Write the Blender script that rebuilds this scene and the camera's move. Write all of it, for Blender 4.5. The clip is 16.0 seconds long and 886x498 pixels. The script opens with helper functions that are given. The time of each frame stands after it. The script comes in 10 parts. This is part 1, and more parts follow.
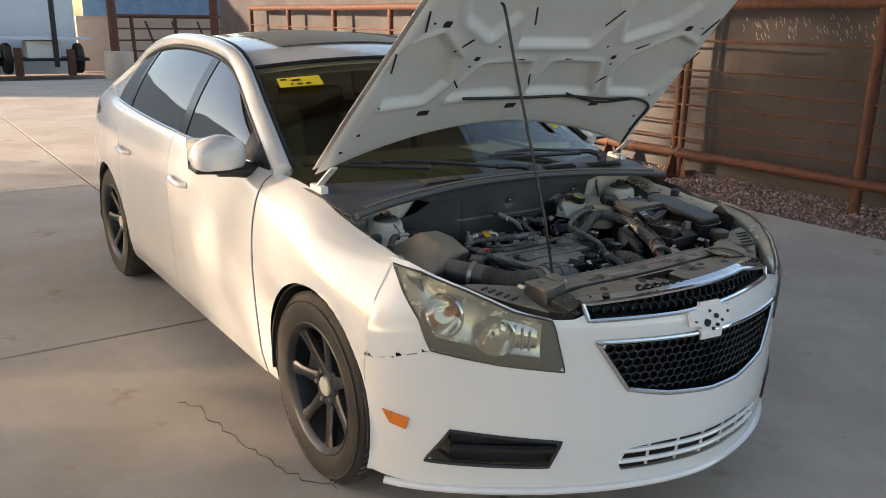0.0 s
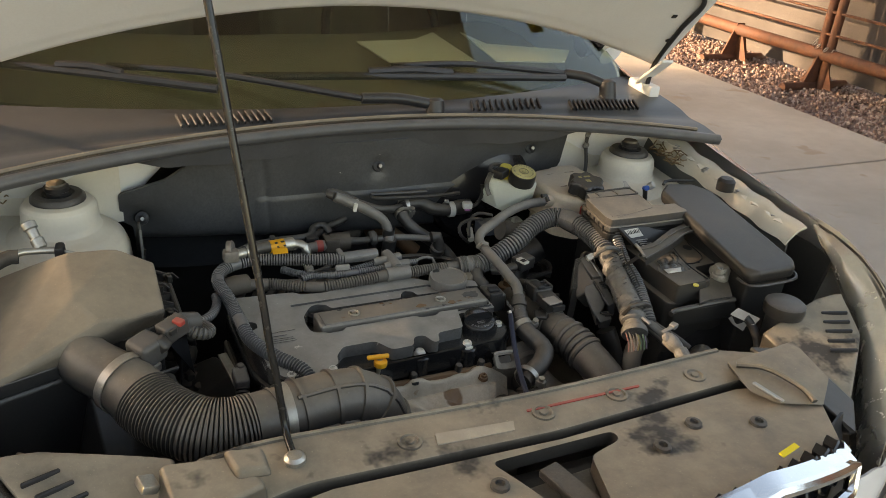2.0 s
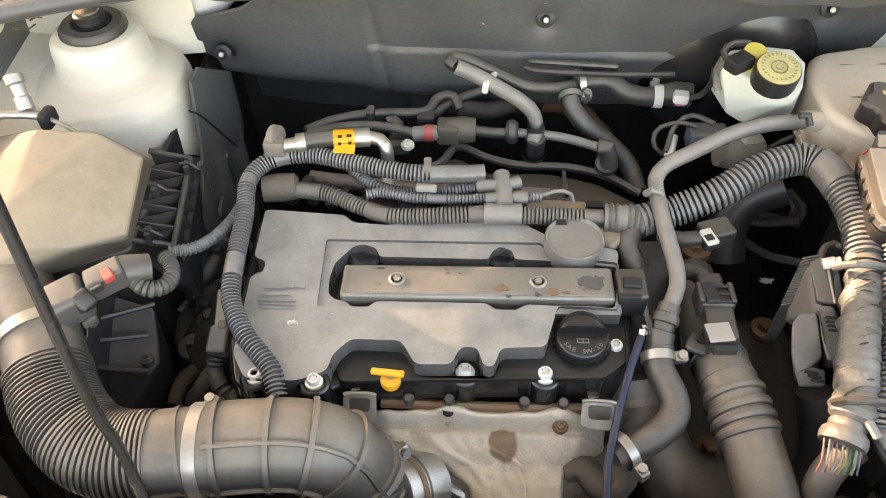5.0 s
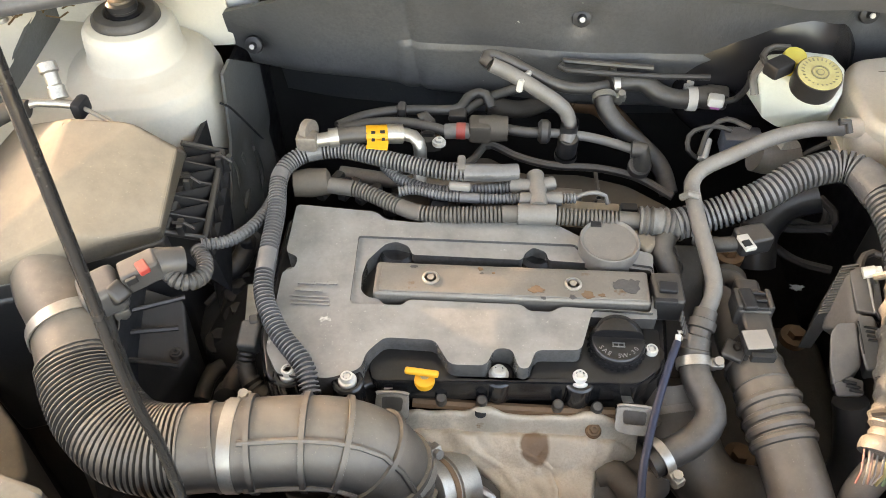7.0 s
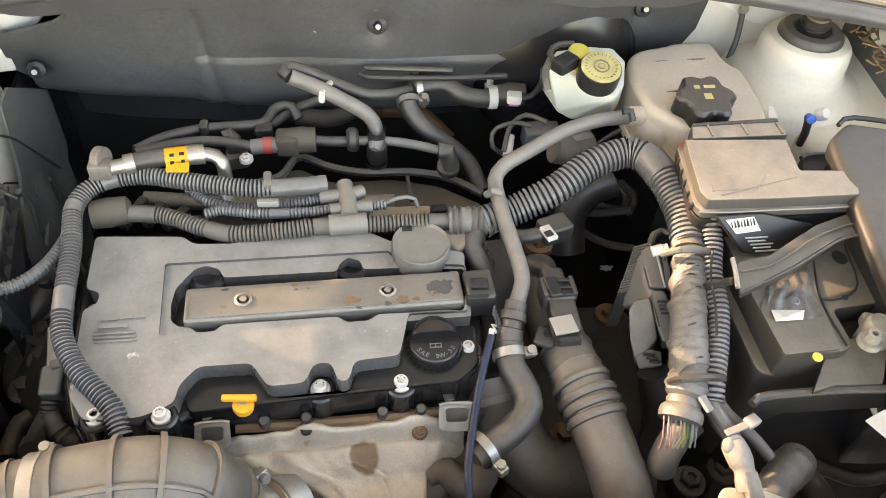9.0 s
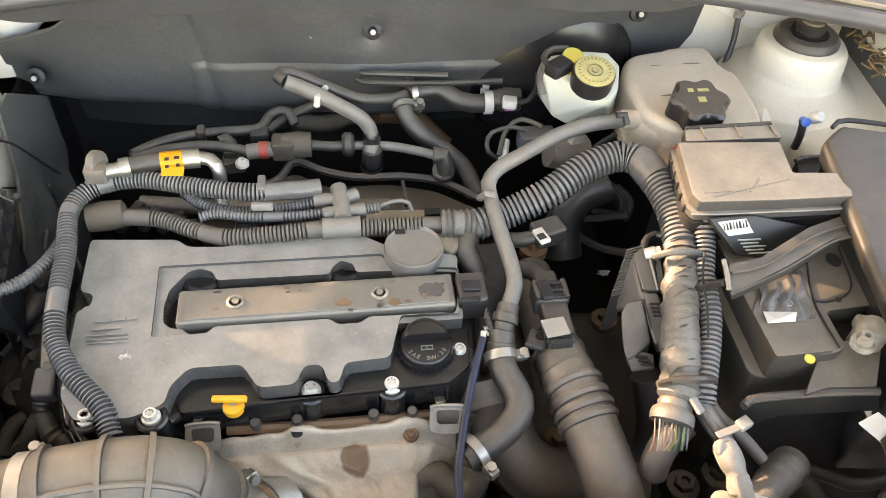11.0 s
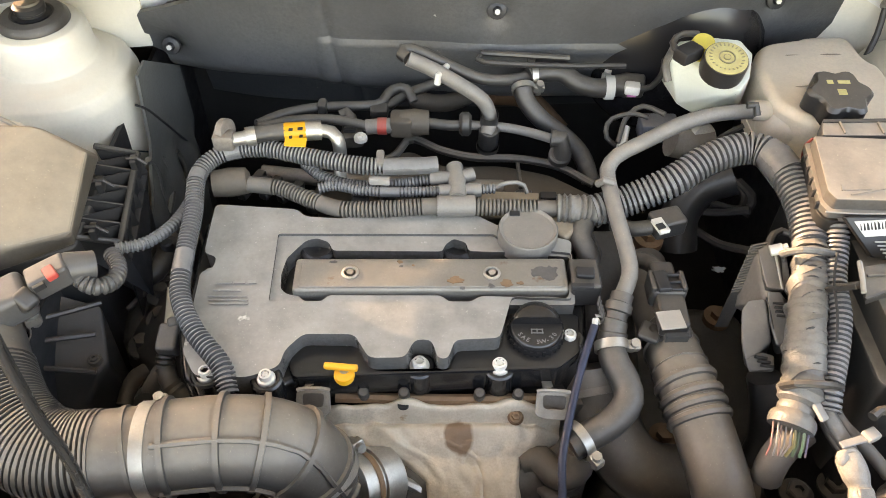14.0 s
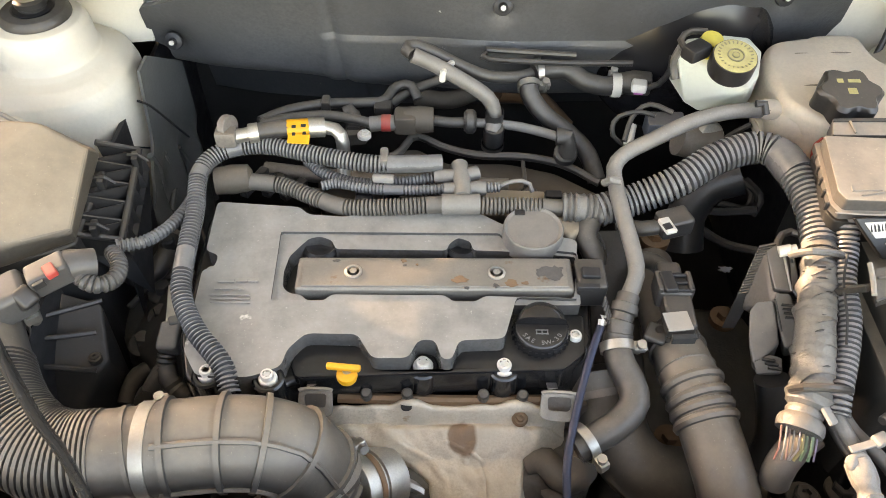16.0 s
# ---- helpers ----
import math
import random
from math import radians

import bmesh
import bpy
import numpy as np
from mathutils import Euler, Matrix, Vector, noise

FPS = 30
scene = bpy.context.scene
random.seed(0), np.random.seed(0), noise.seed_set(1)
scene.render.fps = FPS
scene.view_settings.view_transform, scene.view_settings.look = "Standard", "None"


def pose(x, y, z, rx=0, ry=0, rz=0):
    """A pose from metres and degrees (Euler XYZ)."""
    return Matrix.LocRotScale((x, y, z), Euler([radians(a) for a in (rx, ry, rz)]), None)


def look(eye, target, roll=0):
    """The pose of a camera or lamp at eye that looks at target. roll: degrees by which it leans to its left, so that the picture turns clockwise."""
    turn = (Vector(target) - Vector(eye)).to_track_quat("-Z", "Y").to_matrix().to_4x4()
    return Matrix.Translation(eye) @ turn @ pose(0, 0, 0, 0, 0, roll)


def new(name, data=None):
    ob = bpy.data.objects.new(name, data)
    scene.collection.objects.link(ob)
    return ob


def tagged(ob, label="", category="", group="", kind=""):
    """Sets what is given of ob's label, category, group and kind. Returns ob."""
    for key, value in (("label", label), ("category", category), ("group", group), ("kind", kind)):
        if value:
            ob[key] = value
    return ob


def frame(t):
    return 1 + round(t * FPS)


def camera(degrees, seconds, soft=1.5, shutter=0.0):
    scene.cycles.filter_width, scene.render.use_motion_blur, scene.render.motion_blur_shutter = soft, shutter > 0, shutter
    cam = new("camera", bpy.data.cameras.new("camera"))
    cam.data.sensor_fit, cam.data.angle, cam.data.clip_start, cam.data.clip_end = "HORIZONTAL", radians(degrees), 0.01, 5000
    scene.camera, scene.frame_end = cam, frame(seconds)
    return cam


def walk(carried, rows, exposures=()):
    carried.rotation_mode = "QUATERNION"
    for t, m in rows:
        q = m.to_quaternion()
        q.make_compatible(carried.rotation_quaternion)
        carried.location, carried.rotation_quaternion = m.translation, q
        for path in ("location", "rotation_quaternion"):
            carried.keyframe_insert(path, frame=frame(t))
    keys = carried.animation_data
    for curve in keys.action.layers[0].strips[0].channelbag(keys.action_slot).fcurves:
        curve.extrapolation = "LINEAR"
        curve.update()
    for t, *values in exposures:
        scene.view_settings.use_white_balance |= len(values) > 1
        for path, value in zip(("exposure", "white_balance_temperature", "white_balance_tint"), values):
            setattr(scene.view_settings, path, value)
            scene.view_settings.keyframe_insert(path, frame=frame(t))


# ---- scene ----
cam = camera(58.3, 16.0, soft=0.9)
PATH = [
    (0, (-1.937, -2.226, 1.515), (-0.825, -0.657, 0.966), 1.1),
    (0.5, (-1.533, -2.038, 1.514), (-0.485, -0.448, 0.902), 1.9),
    (1, (-1.172, -1.737, 1.49), (-0.173, -0.146, 0.801), 3.3),
    (1.5, (-0.804, -1.54, 1.459), (0.111, 0.06, 0.683), 4.0),
    (2, (-0.514, -1.3, 1.423), (0.28, 0.306, 0.532), 5.1),
    (2.5, (-0.285, -1.046, 1.414), (0.272, 0.541, 0.331), 5.4),
    (3, (-0.101, -0.923, 1.421), (0.143, 0.581, 0.125), 2.5),
    (3.5, (-0.048, -0.869, 1.417), (0.039, 0.569, 0.03), 0.7),
    (4, (-0.052, -0.831, 1.409), (-0.03, 0.554, -0.034), 0.0),
    (4.5, (-0.052, -0.819, 1.405), (-0.081, 0.545, -0.058), -0.7),
    (5, (-0.06, -0.821, 1.405), (-0.152, 0.537, -0.06), -1.5),
    (5.2, (-0.063, -0.823, 1.405), (-0.188, 0.535, -0.057), -2.1),
    (7.3, (-0.096, -0.815, 1.402), (-0.193, 0.535, -0.07), -0.3),
    (7.5, (-0.077, -0.815, 1.404), (-0.175, 0.537, -0.067), -1.1),
    (8, (-0.074, -0.809, 1.406), (-0.05, 0.537, -0.073), 1.4),
    (8.5, (-0.066, -0.81, 1.409), (0.072, 0.538, -0.062), 3.0),
    (9, (-0.044, -0.809, 1.413), (0.211, 0.53, -0.051), 4.9),
    (9.2, (-0.037, -0.81, 1.416), (0.26, 0.524, -0.045), 5.6),
    (11.3, (-0.025, -0.82, 1.405), (0.167, 0.549, -0.04), 3.2),
    (11.5, (-0.036, -0.82, 1.403), (0.118, 0.55, -0.046), 2.7),
    (12, (-0.049, -0.826, 1.4), (0.026, 0.546, -0.053), 1.7),
    (12.5, (-0.048, -0.825, 1.404), (-0.028, 0.535, -0.062), 0.8),
    (13, (-0.052, -0.82, 1.4), (-0.042, 0.539, -0.067), 0.7),
    (13.5, (-0.05, -0.819, 1.399), (-0.048, 0.537, -0.071), 0.5),
    (14, (-0.049, -0.821, 1.398), (-0.049, 0.534, -0.073), 0.5),
    (14.5, (-0.051, -0.823, 1.399), (-0.051, 0.53, -0.074), 0.6),
    (15, (-0.051, -0.819, 1.399), (-0.054, 0.529, -0.079), 0.6),
    (15.5, (-0.051, -0.813, 1.395), (-0.056, 0.532, -0.085), 0.6),
    (16, (-0.051, -0.812, 1.393), (-0.057, 0.536, -0.085), 0.6),
]
EXPOSURES = [(0.0, 1.4, 7100, 17), (1.0, 1.5, 7500, 17), (1.5, 1.8, 8300, 18), (2.0, 2.3, 9200, 19), (2.5, 2.95, 10300, 24), (3.0, 3.7, 9600, 24), (3.5, 3.97, 9350, 24), (16.0, 3.97, 9350, 24)]
walk(cam, [(t, look(eye, target, roll)) for t, eye, target, roll in PATH], EXPOSURES)

# ---- light ----
SUN_AZ, SUN_EL = radians(-62), radians(13)   # low evening sun from beyond the car's right side
world = bpy.data.worlds.new("world")
scene.world = world
world.use_nodes = True
wn = world.node_tree.nodes
sky = wn.new("ShaderNodeTexSky")
sky.sky_type = "NISHITA"
sky.sun_disc = False
sky.sun_elevation = SUN_EL
sky.sun_rotation = SUN_AZ
world.node_tree.links.new(sky.outputs[0], wn["Background"].inputs[0])
wn["Background"].inputs[1].default_value = 0.15
sun = new("sun", bpy.data.lights.new("sun", "SUN"))
sun.data.energy = 5.0
sun.data.angle = radians(0.6)
sun.data.color = (1.0, 0.84, 0.64)
SUN_WAY = Vector((math.sin(SUN_AZ) * math.cos(SUN_EL), math.cos(SUN_AZ) * math.cos(SUN_EL), math.sin(SUN_EL)))
sun.matrix_world = look(SUN_WAY * 30, (0, 0, 0))
tagged(sun, kind="structure")

# ---- materials ----
def mat(name, col, rough=0.5, metal=0.0, vary=0.25, scale=8.0, bump=0.0, bscale=60.0, dust=0.0, dcol=(0.42, 0.33, 0.24),
        col2=None, coat=0.0, speck=0.0, scol=(0.25, 0.1, 0.05), sscale=30.0, trans=0.0, ior=1.45, sss=0.0, rvar=0.1):
    """A worn surface: two scales of colour change, dust that settled on top, specks and fine relief."""
    m = bpy.data.materials.new(name)
    m.use_nodes = True
    nt = m.node_tree
    b = nt.nodes["Principled BSDF"]
    L = nt.links.new
    geo = nt.nodes.new("ShaderNodeNewGeometry")
    def tex(s, detail=4.0, rgh=0.6):
        n = nt.nodes.new("ShaderNodeTexNoise")
        n.inputs["Scale"].default_value, n.inputs["Detail"].default_value, n.inputs["Roughness"].default_value = s, detail, rgh
        L(geo.outputs["Position"], n.inputs["Vector"])
        return n.outputs["Fac"]
    def ramp(fac, a, b_, c0=0.0, c1=1.0):
        n = nt.nodes.new("ShaderNodeMapRange")
        n.inputs[1].default_value, n.inputs[2].default_value, n.inputs[3].default_value, n.inputs[4].default_value = a, b_, c0, c1
        L(fac, n.inputs[0])
        return n.outputs[0]
    def mix(fac, a, b_):
        n = nt.nodes.new("ShaderNodeMix")
        n.data_type = "RGBA"
        for sock, v in ((n.inputs[6], a), (n.inputs[7], b_)):
            if isinstance(v, tuple):
                sock.default_value = (*v, 1)
            else:
                L(v, sock)
        L(fac, n.inputs[0])
        return n.outputs[2]
    c2 = col2 or tuple(c * (1 - vary) for c in col)
    c = mix(ramp(tex(scale, 6), 0.35, 0.65), col, c2)
    c = mix(ramp(tex(scale * 9, 3), 0.45, 0.75, 0, 0.5), c, tuple(v * (1 - vary * 0.8) for v in col))
    c = mix(ramp(tex(max(220.0, scale * 22), 2, 0.7), 0.42, 0.68, 0, 0.55), c, tuple(v * (1 - min(0.6, vary * 1.1)) for v in col))
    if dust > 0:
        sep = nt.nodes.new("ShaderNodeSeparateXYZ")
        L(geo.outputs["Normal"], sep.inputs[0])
        # steep: bare dark sides under dusty tops also imitate light from above
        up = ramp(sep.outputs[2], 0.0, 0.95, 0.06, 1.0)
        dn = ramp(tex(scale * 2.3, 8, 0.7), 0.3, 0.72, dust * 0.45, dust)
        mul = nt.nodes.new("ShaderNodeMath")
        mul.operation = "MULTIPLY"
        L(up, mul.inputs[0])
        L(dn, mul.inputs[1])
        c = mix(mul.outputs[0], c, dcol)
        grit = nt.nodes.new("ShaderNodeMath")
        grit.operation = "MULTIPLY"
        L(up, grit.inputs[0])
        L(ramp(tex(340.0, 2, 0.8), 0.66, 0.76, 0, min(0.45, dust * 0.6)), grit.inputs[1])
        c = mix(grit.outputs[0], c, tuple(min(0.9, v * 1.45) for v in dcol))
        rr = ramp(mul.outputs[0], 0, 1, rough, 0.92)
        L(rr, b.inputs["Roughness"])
    else:
        L(ramp(tex(scale * 3, 5), 0.3, 0.7, max(0.01, rough - rvar), min(1, rough + rvar)), b.inputs["Roughness"])
    if speck > 0:
        c = mix(ramp(tex(sscale, 5, 0.65), 0.72 - speck * 0.25, 0.76 - speck * 0.2), c, scol)
    L(c, b.inputs["Base Color"])
    b.inputs["Metallic"].default_value = metal
    b.inputs["Coat Weight"].default_value = coat
    b.inputs["Coat Roughness"].default_value = 0.08
    b.inputs["Transmission Weight"].default_value = trans
    b.inputs["IOR"].default_value = ior
    if sss:
        b.inputs["Subsurface Weight"].default_value = sss
        b.inputs["Subsurface Radius"].default_value = (0.02, 0.015, 0.01)
    if bump:
        bn = nt.nodes.new("ShaderNodeBump")
        bn.inputs["Strength"].default_value = bump
        bn.inputs["Distance"].default_value = 0.3 / bscale
        L(tex(bscale, 6, 0.65), bn.inputs["Height"])
        L(bn.outputs[0], b.inputs["Normal"])
    return m

M = {
    "concrete": mat("concrete", (0.60, 0.52, 0.43), 0.8, vary=0.36, scale=1.1, bump=0.6, bscale=90, col2=(0.44, 0.36, 0.28), speck=0.44, scol=(0.42, 0.32, 0.23), sscale=3.4),
    "joint": mat("joint filler", (0.12, 0.10, 0.085), 0.95, scale=20),
    "gravel": mat("gravel", (0.36, 0.26, 0.22), 0.9, vary=0.5, scale=45, col2=(0.22, 0.16, 0.14), bump=0.6, bscale=40),
    "dirt": mat("dirt", (0.30, 0.21, 0.15), 0.95, vary=0.4, scale=6, bump=0.6, bscale=30),
    "rust": mat("rusty steel", (0.15, 0.055, 0.028), 0.75, vary=0.5, scale=14, bump=0.3, bscale=120, col2=(0.075, 0.035, 0.024)),
    "screen": mat("privacy screen", (0.085, 0.074, 0.070), 0.9, vary=0.25, scale=1.6, bump=0.4, bscale=25),
    "wall": mat("block wall", (0.42, 0.33, 0.28), 0.9, vary=0.2, scale=2, bump=0.4, bscale=40),
    "wallwhite": mat("metal siding", (0.62, 0.66, 0.70), 0.6, vary=0.1, scale=2),
    "blue": mat("blue sheet", (0.16, 0.27, 0.42), 0.8, vary=0.3, scale=4),
    "paint": mat("white car paint", (0.78, 0.775, 0.76), 0.2, vary=0.03, scale=3, coat=1.0, rvar=0.01),
    "paintin": mat("white inner paint", (0.74, 0.73, 0.70), 0.45, vary=0.08, scale=5, dust=0.25),
    "dustpaint": mat("dusty white paint", (0.72, 0.67, 0.57), 0.33, vary=0.14, scale=6, dust=0.55, dcol=(0.58, 0.49, 0.36), speck=0.05, scol=(0.45, 0.36, 0.26), sscale=24, bump=0.1, bscale=200),
    "black": mat("black plastic", (0.022, 0.022, 0.024), 0.5, vary=0.3, scale=20, bump=0.12, bscale=300),
    "gloss": mat("gloss black", (0.012, 0.012, 0.014), 0.15, vary=0.2, scale=20),
    "trim": mat("dark trim", (0.035, 0.036, 0.04), 0.6, vary=0.3, scale=12, dust=0.18, bump=0.1, bscale=200),
    "rubber": mat("black rubber", (0.028, 0.026, 0.025), 0.7, vary=0.4, scale=15, dust=0.25, bump=0.2, bscale=160),
    "tyre": mat("tyre rubber", (0.045, 0.040, 0.036), 0.8, vary=0.4, scale=14, dust=0.6, dcol=(0.27, 0.215, 0.165), bump=0.3, bscale=120),
    "rim": mat("gunmetal alloy", (0.045, 0.05, 0.06), 0.35, metal=0.5, vary=0.3, scale=12, dust=0.15),
    "chrome": mat("chrome", (0.70, 0.70, 0.69), 0.13, metal=1.0, vary=0.08, scale=20, rvar=0.04),
    "steel": mat("zinc steel", (0.55, 0.54, 0.50), 0.38, metal=0.9, vary=0.35, scale=25, dust=0.2),
    "glass": mat("tinted glass", (0.66, 0.70, 0.52), 0.01, vary=0.05, scale=3, trans=1.0, rvar=0.0),
    "glassside": mat("dark side glass", (0.012, 0.013, 0.014), 0.01, vary=0.05, scale=3, trans=0.12, rvar=0.0, ior=2.1),
    "lens": mat("hazed lamp lens", (0.975, 0.945, 0.845), 0.075, vary=0.05, scale=5, trans=0.94, rvar=0.04, ior=1.15),
    "amber": mat("amber lens", (0.80, 0.22, 0.03), 0.3, vary=0.1, scale=30),
    "yellow": mat("yellow paper", (0.85, 0.66, 0.03), 0.7, vary=0.08, scale=15),
    "ink": mat("black ink", (0.02, 0.02, 0.02), 0.7, vary=0.1, scale=30),
    "dash": mat("grey dash", (0.27, 0.255, 0.21), 0.7, vary=0.2, scale=6),
    "paper": mat("white paper", (0.82, 0.82, 0.78), 0.8, vary=0.08, scale=10),
    "canopy": mat("canopy sheet", (0.55, 0.52, 0.47), 0.7, vary=0.2, scale=3),
    "leaf": mat("green leaf", (0.07, 0.10, 0.035), 0.7, vary=0.5, scale=3),
    "bark": mat("bark", (0.14, 0.10, 0.07), 0.9, vary=0.4, scale=10),
}

# ---- mesh helpers ----
ORIGIN = {}

def thing(name, at=(0, 0, 0), label="", category="", group="", kind=""):
    ob = new(name)
    ob.empty_display_size = 0.1
    ob.location = at
    ORIGIN[ob] = Vector(at)
    return tagged(ob, label, category, group, kind)

def weighted(bm):
    """Corner normals weighted by area, so that large faces stay flat beside rounded edges."""
    bm.normal_update()
    wn = {f: f.normal * f.calc_area() for f in bm.faces}
    at = {}
    for v in bm.verts:
        fs = v.link_faces
        if all(e.smooth for e in v.link_edges):
            n = Vector()
            for f in fs:
                n += wn[f]
            for f in fs:
                at[(v, f)] = n
            continue
        left = set(fs)
        while left:
            fan, todo = [], [left.pop()]
            while todo:
                f = todo.pop()
                fan.append(f)
                for e in f.edges:
                    if e.smooth and v in e.verts:
                        for g in e.link_faces:
                            if g in left:
                                left.discard(g)
                                todo.append(g)
            n = Vector()
            for f in fan:
                n += wn[f]
            for f in fan:
                at[(v, f)] = n
    return [at[(l.vert, f)].normalized() for f in bm.faces for l in f.loops]

def part(name, bm, material, parent=None, label="", sharp=38.0, kind=""):
    """Links a bmesh, given in world places, as one mesh object under a thing or a part."""
    bmesh.ops.recalc_face_normals(bm, faces=bm.faces[:])
    lim = radians(sharp)
    for f in bm.faces:
        f.smooth = True
    for e in bm.edges:
        e.smooth = len(e.link_faces) != 2 or e.calc_face_angle(0) < lim
    o = ORIGIN.get(parent, Vector())
    if o.length:
        bmesh.ops.translate(bm, verts=bm.verts[:], vec=-o)
    normals = weighted(bm) if len(bm.faces) < 9000 else None
    me = bpy.data.meshes.new(name)
    bm.to_mesh(me)
    bm.free()
    if normals:
        me.normals_split_custom_set(normals)
    me.materials.append(M[material] if isinstance(material, str) else material)
    ob = new(name, me)
    if parent:
        ob.parent = parent
        ORIGIN[ob] = o
    return tagged(ob, label, kind=kind)

def single(name, bm, material, label, category, group="", kind="", sharp=38.0):
    return tagged(part(name, bm, material, sharp=sharp), label, category, group, kind)

def join(*bms):
    out = bmesh.new()
    for b in bms:
        me = bpy.data.meshes.new("tmp")
        b.to_mesh(me)
        b.free()
        out.from_mesh(me)
        bpy.data.meshes.remove(me)
    return out

def rbox(size, at=(0, 0, 0), rot=(0, 0, 0), bevel=0.004, seg=2, taper=1.0):
    """A box with rounded edges; taper shrinks its top."""
    bm = bmesh.new()
    bmesh.ops.create_cube(bm, size=1)
    for v in bm.verts:
        k = taper if v.co.z > 0 else 1
        v.co = Vector((v.co.x * size[0] * k, v.co.y * size[1] * k, v.co.z * size[2]))
    if bevel:
        bmesh.ops.bevel(bm, geom=bm.edges[:], offset=min(bevel, min(size) * 0.45), segments=seg, affect="EDGES", profile=0.5)
    bmesh.ops.transform(bm, matrix=pose(*at, *rot), verts=bm.verts[:])
    return bm

def curve_pts(pts, step=0.01, closed=False):
    """Points at even steps on a smooth line through the given ones."""
    P = [Vector(p) for p in pts]
    n = len(P)
    out = []
    span = n if closed else n - 1
    for i in range(span):
        if closed:
            a, b, c, d = P[(i - 1) % n], P[i], P[(i + 1) % n], P[(i + 2) % n]
        else:
            b, c = P[i], P[i + 1]
            a = P[i - 1] if i else b * 2 - c
            d = P[i + 2] if i + 2 < n else c * 2 - b
        k = max(2, int((c - b).length / step))
        for j in range(k):
            t = j / k
            out.append(0.5 * ((2 * b) + (c - a) * t + (2 * a - 5 * b + 4 * c - d) * t * t + (3 * b - a - 3 * c + d) * t ** 3))
    if not closed:
        out.append(P[-1])
    return out

def even(pts, step):
    """Resamples a line at equal steps."""
    acc = [0.0]
    for a, b in zip(pts, pts[1:]):
        acc.append(acc[-1] + (b - a).length)
    n = max(2, int(round(acc[-1] / step)))
    out, j = [], 0
    for i in range(n + 1):
        s = acc[-1] * i / n
        while j < len(acc) - 2 and acc[j + 1] < s:
            j += 1
        t = (s - acc[j]) / max(1e-9, acc[j + 1] - acc[j])
        out.append(pts[j].lerp(pts[j + 1], min(1, t)))
    return out

def sweep(path, radius, n=12, closed=False, flat=1.0):
    """A tube along a line of points; radius is a number or a function of the share of the way and of the metres gone."""
    bm = bmesh.new()
    P = path
    m = len(P)
    rings = []
    nrm = None
    gone = 0.0
    for i, p in enumerate(P):
        a = P[i - 1] if i or closed else P[i]
        b = P[(i + 1) % m] if i < m - 1 or closed else P[i]
        tan = (b - a).normalized()
        if nrm is None:
            nrm = tan.orthogonal().normalized()
        nrm = (nrm - tan * nrm.dot(tan)).normalized()
        bi = tan.cross(nrm)
        if i:
            gone += (p - P[i - 1]).length
        r = radius(i / max(1, m - 1), gone) if callable(radius) else radius
        rings.append([bm.verts.new(p + (nrm * math.cos(6.28318 * k / n) + bi * math.sin(6.28318 * k / n) * flat) * r) for k in range(n)])
    for i in range(m if closed else m - 1):
        A, B = rings[i], rings[(i + 1) % m]
        for k in range(n):
            bm.faces.new((A[k], A[(k + 1) % n], B[(k + 1) % n], B[k]))
    if not closed:
        bm.faces.new(rings[0][::-1])
        bm.faces.new(rings[-1])
    return bm

def tube(pts, r, n=12, step=0.012):
    return sweep(even(curve_pts(pts, step * 0.5), step), r, n)

def ribbed(pts, r, pitch=0.0045, depth=0.0016, n=14, smooth=()):
    """A corrugated pipe; smooth: shares (from, to) of the way that are plain."""
    path = even(curve_pts(pts, 0.004), pitch / 4)
    def rad(s, g):
        for a, b in smooth:
            if a <= s <= b:
                return r
        k = (g / pitch) % 1.0
        return r if k < 0.7 else r - depth * 1.25
    return sweep(path, rad, n)

def lathe(profile, at=(0, 0, 0), rot=(0, 0, 0), n=24, cap=True):
    """Turns (radius, height) points about z."""
    bm = bmesh.new()
    rings = [[bm.verts.new((r * math.cos(6.28318 * k / n), r * math.sin(6.28318 * k / n), z)) for k in range(n)] for r, z in profile]
    for A, B in zip(rings, rings[1:]):
        for k in range(n):
            bm.faces.new((A[k], A[(k + 1) % n], B[(k + 1) % n], B[k]))
    if cap and profile[0][0] > 1e-4:
        bm.faces.new(rings[0][::-1])
    if cap and profile[-1][0] > 1e-4:
        bm.faces.new(rings[-1])
    bmesh.ops.remove_doubles(bm, verts=bm.verts[:], dist=1e-5)
    bmesh.ops.transform(bm, matrix=pose(*at, *rot), verts=bm.verts[:])
    return bm

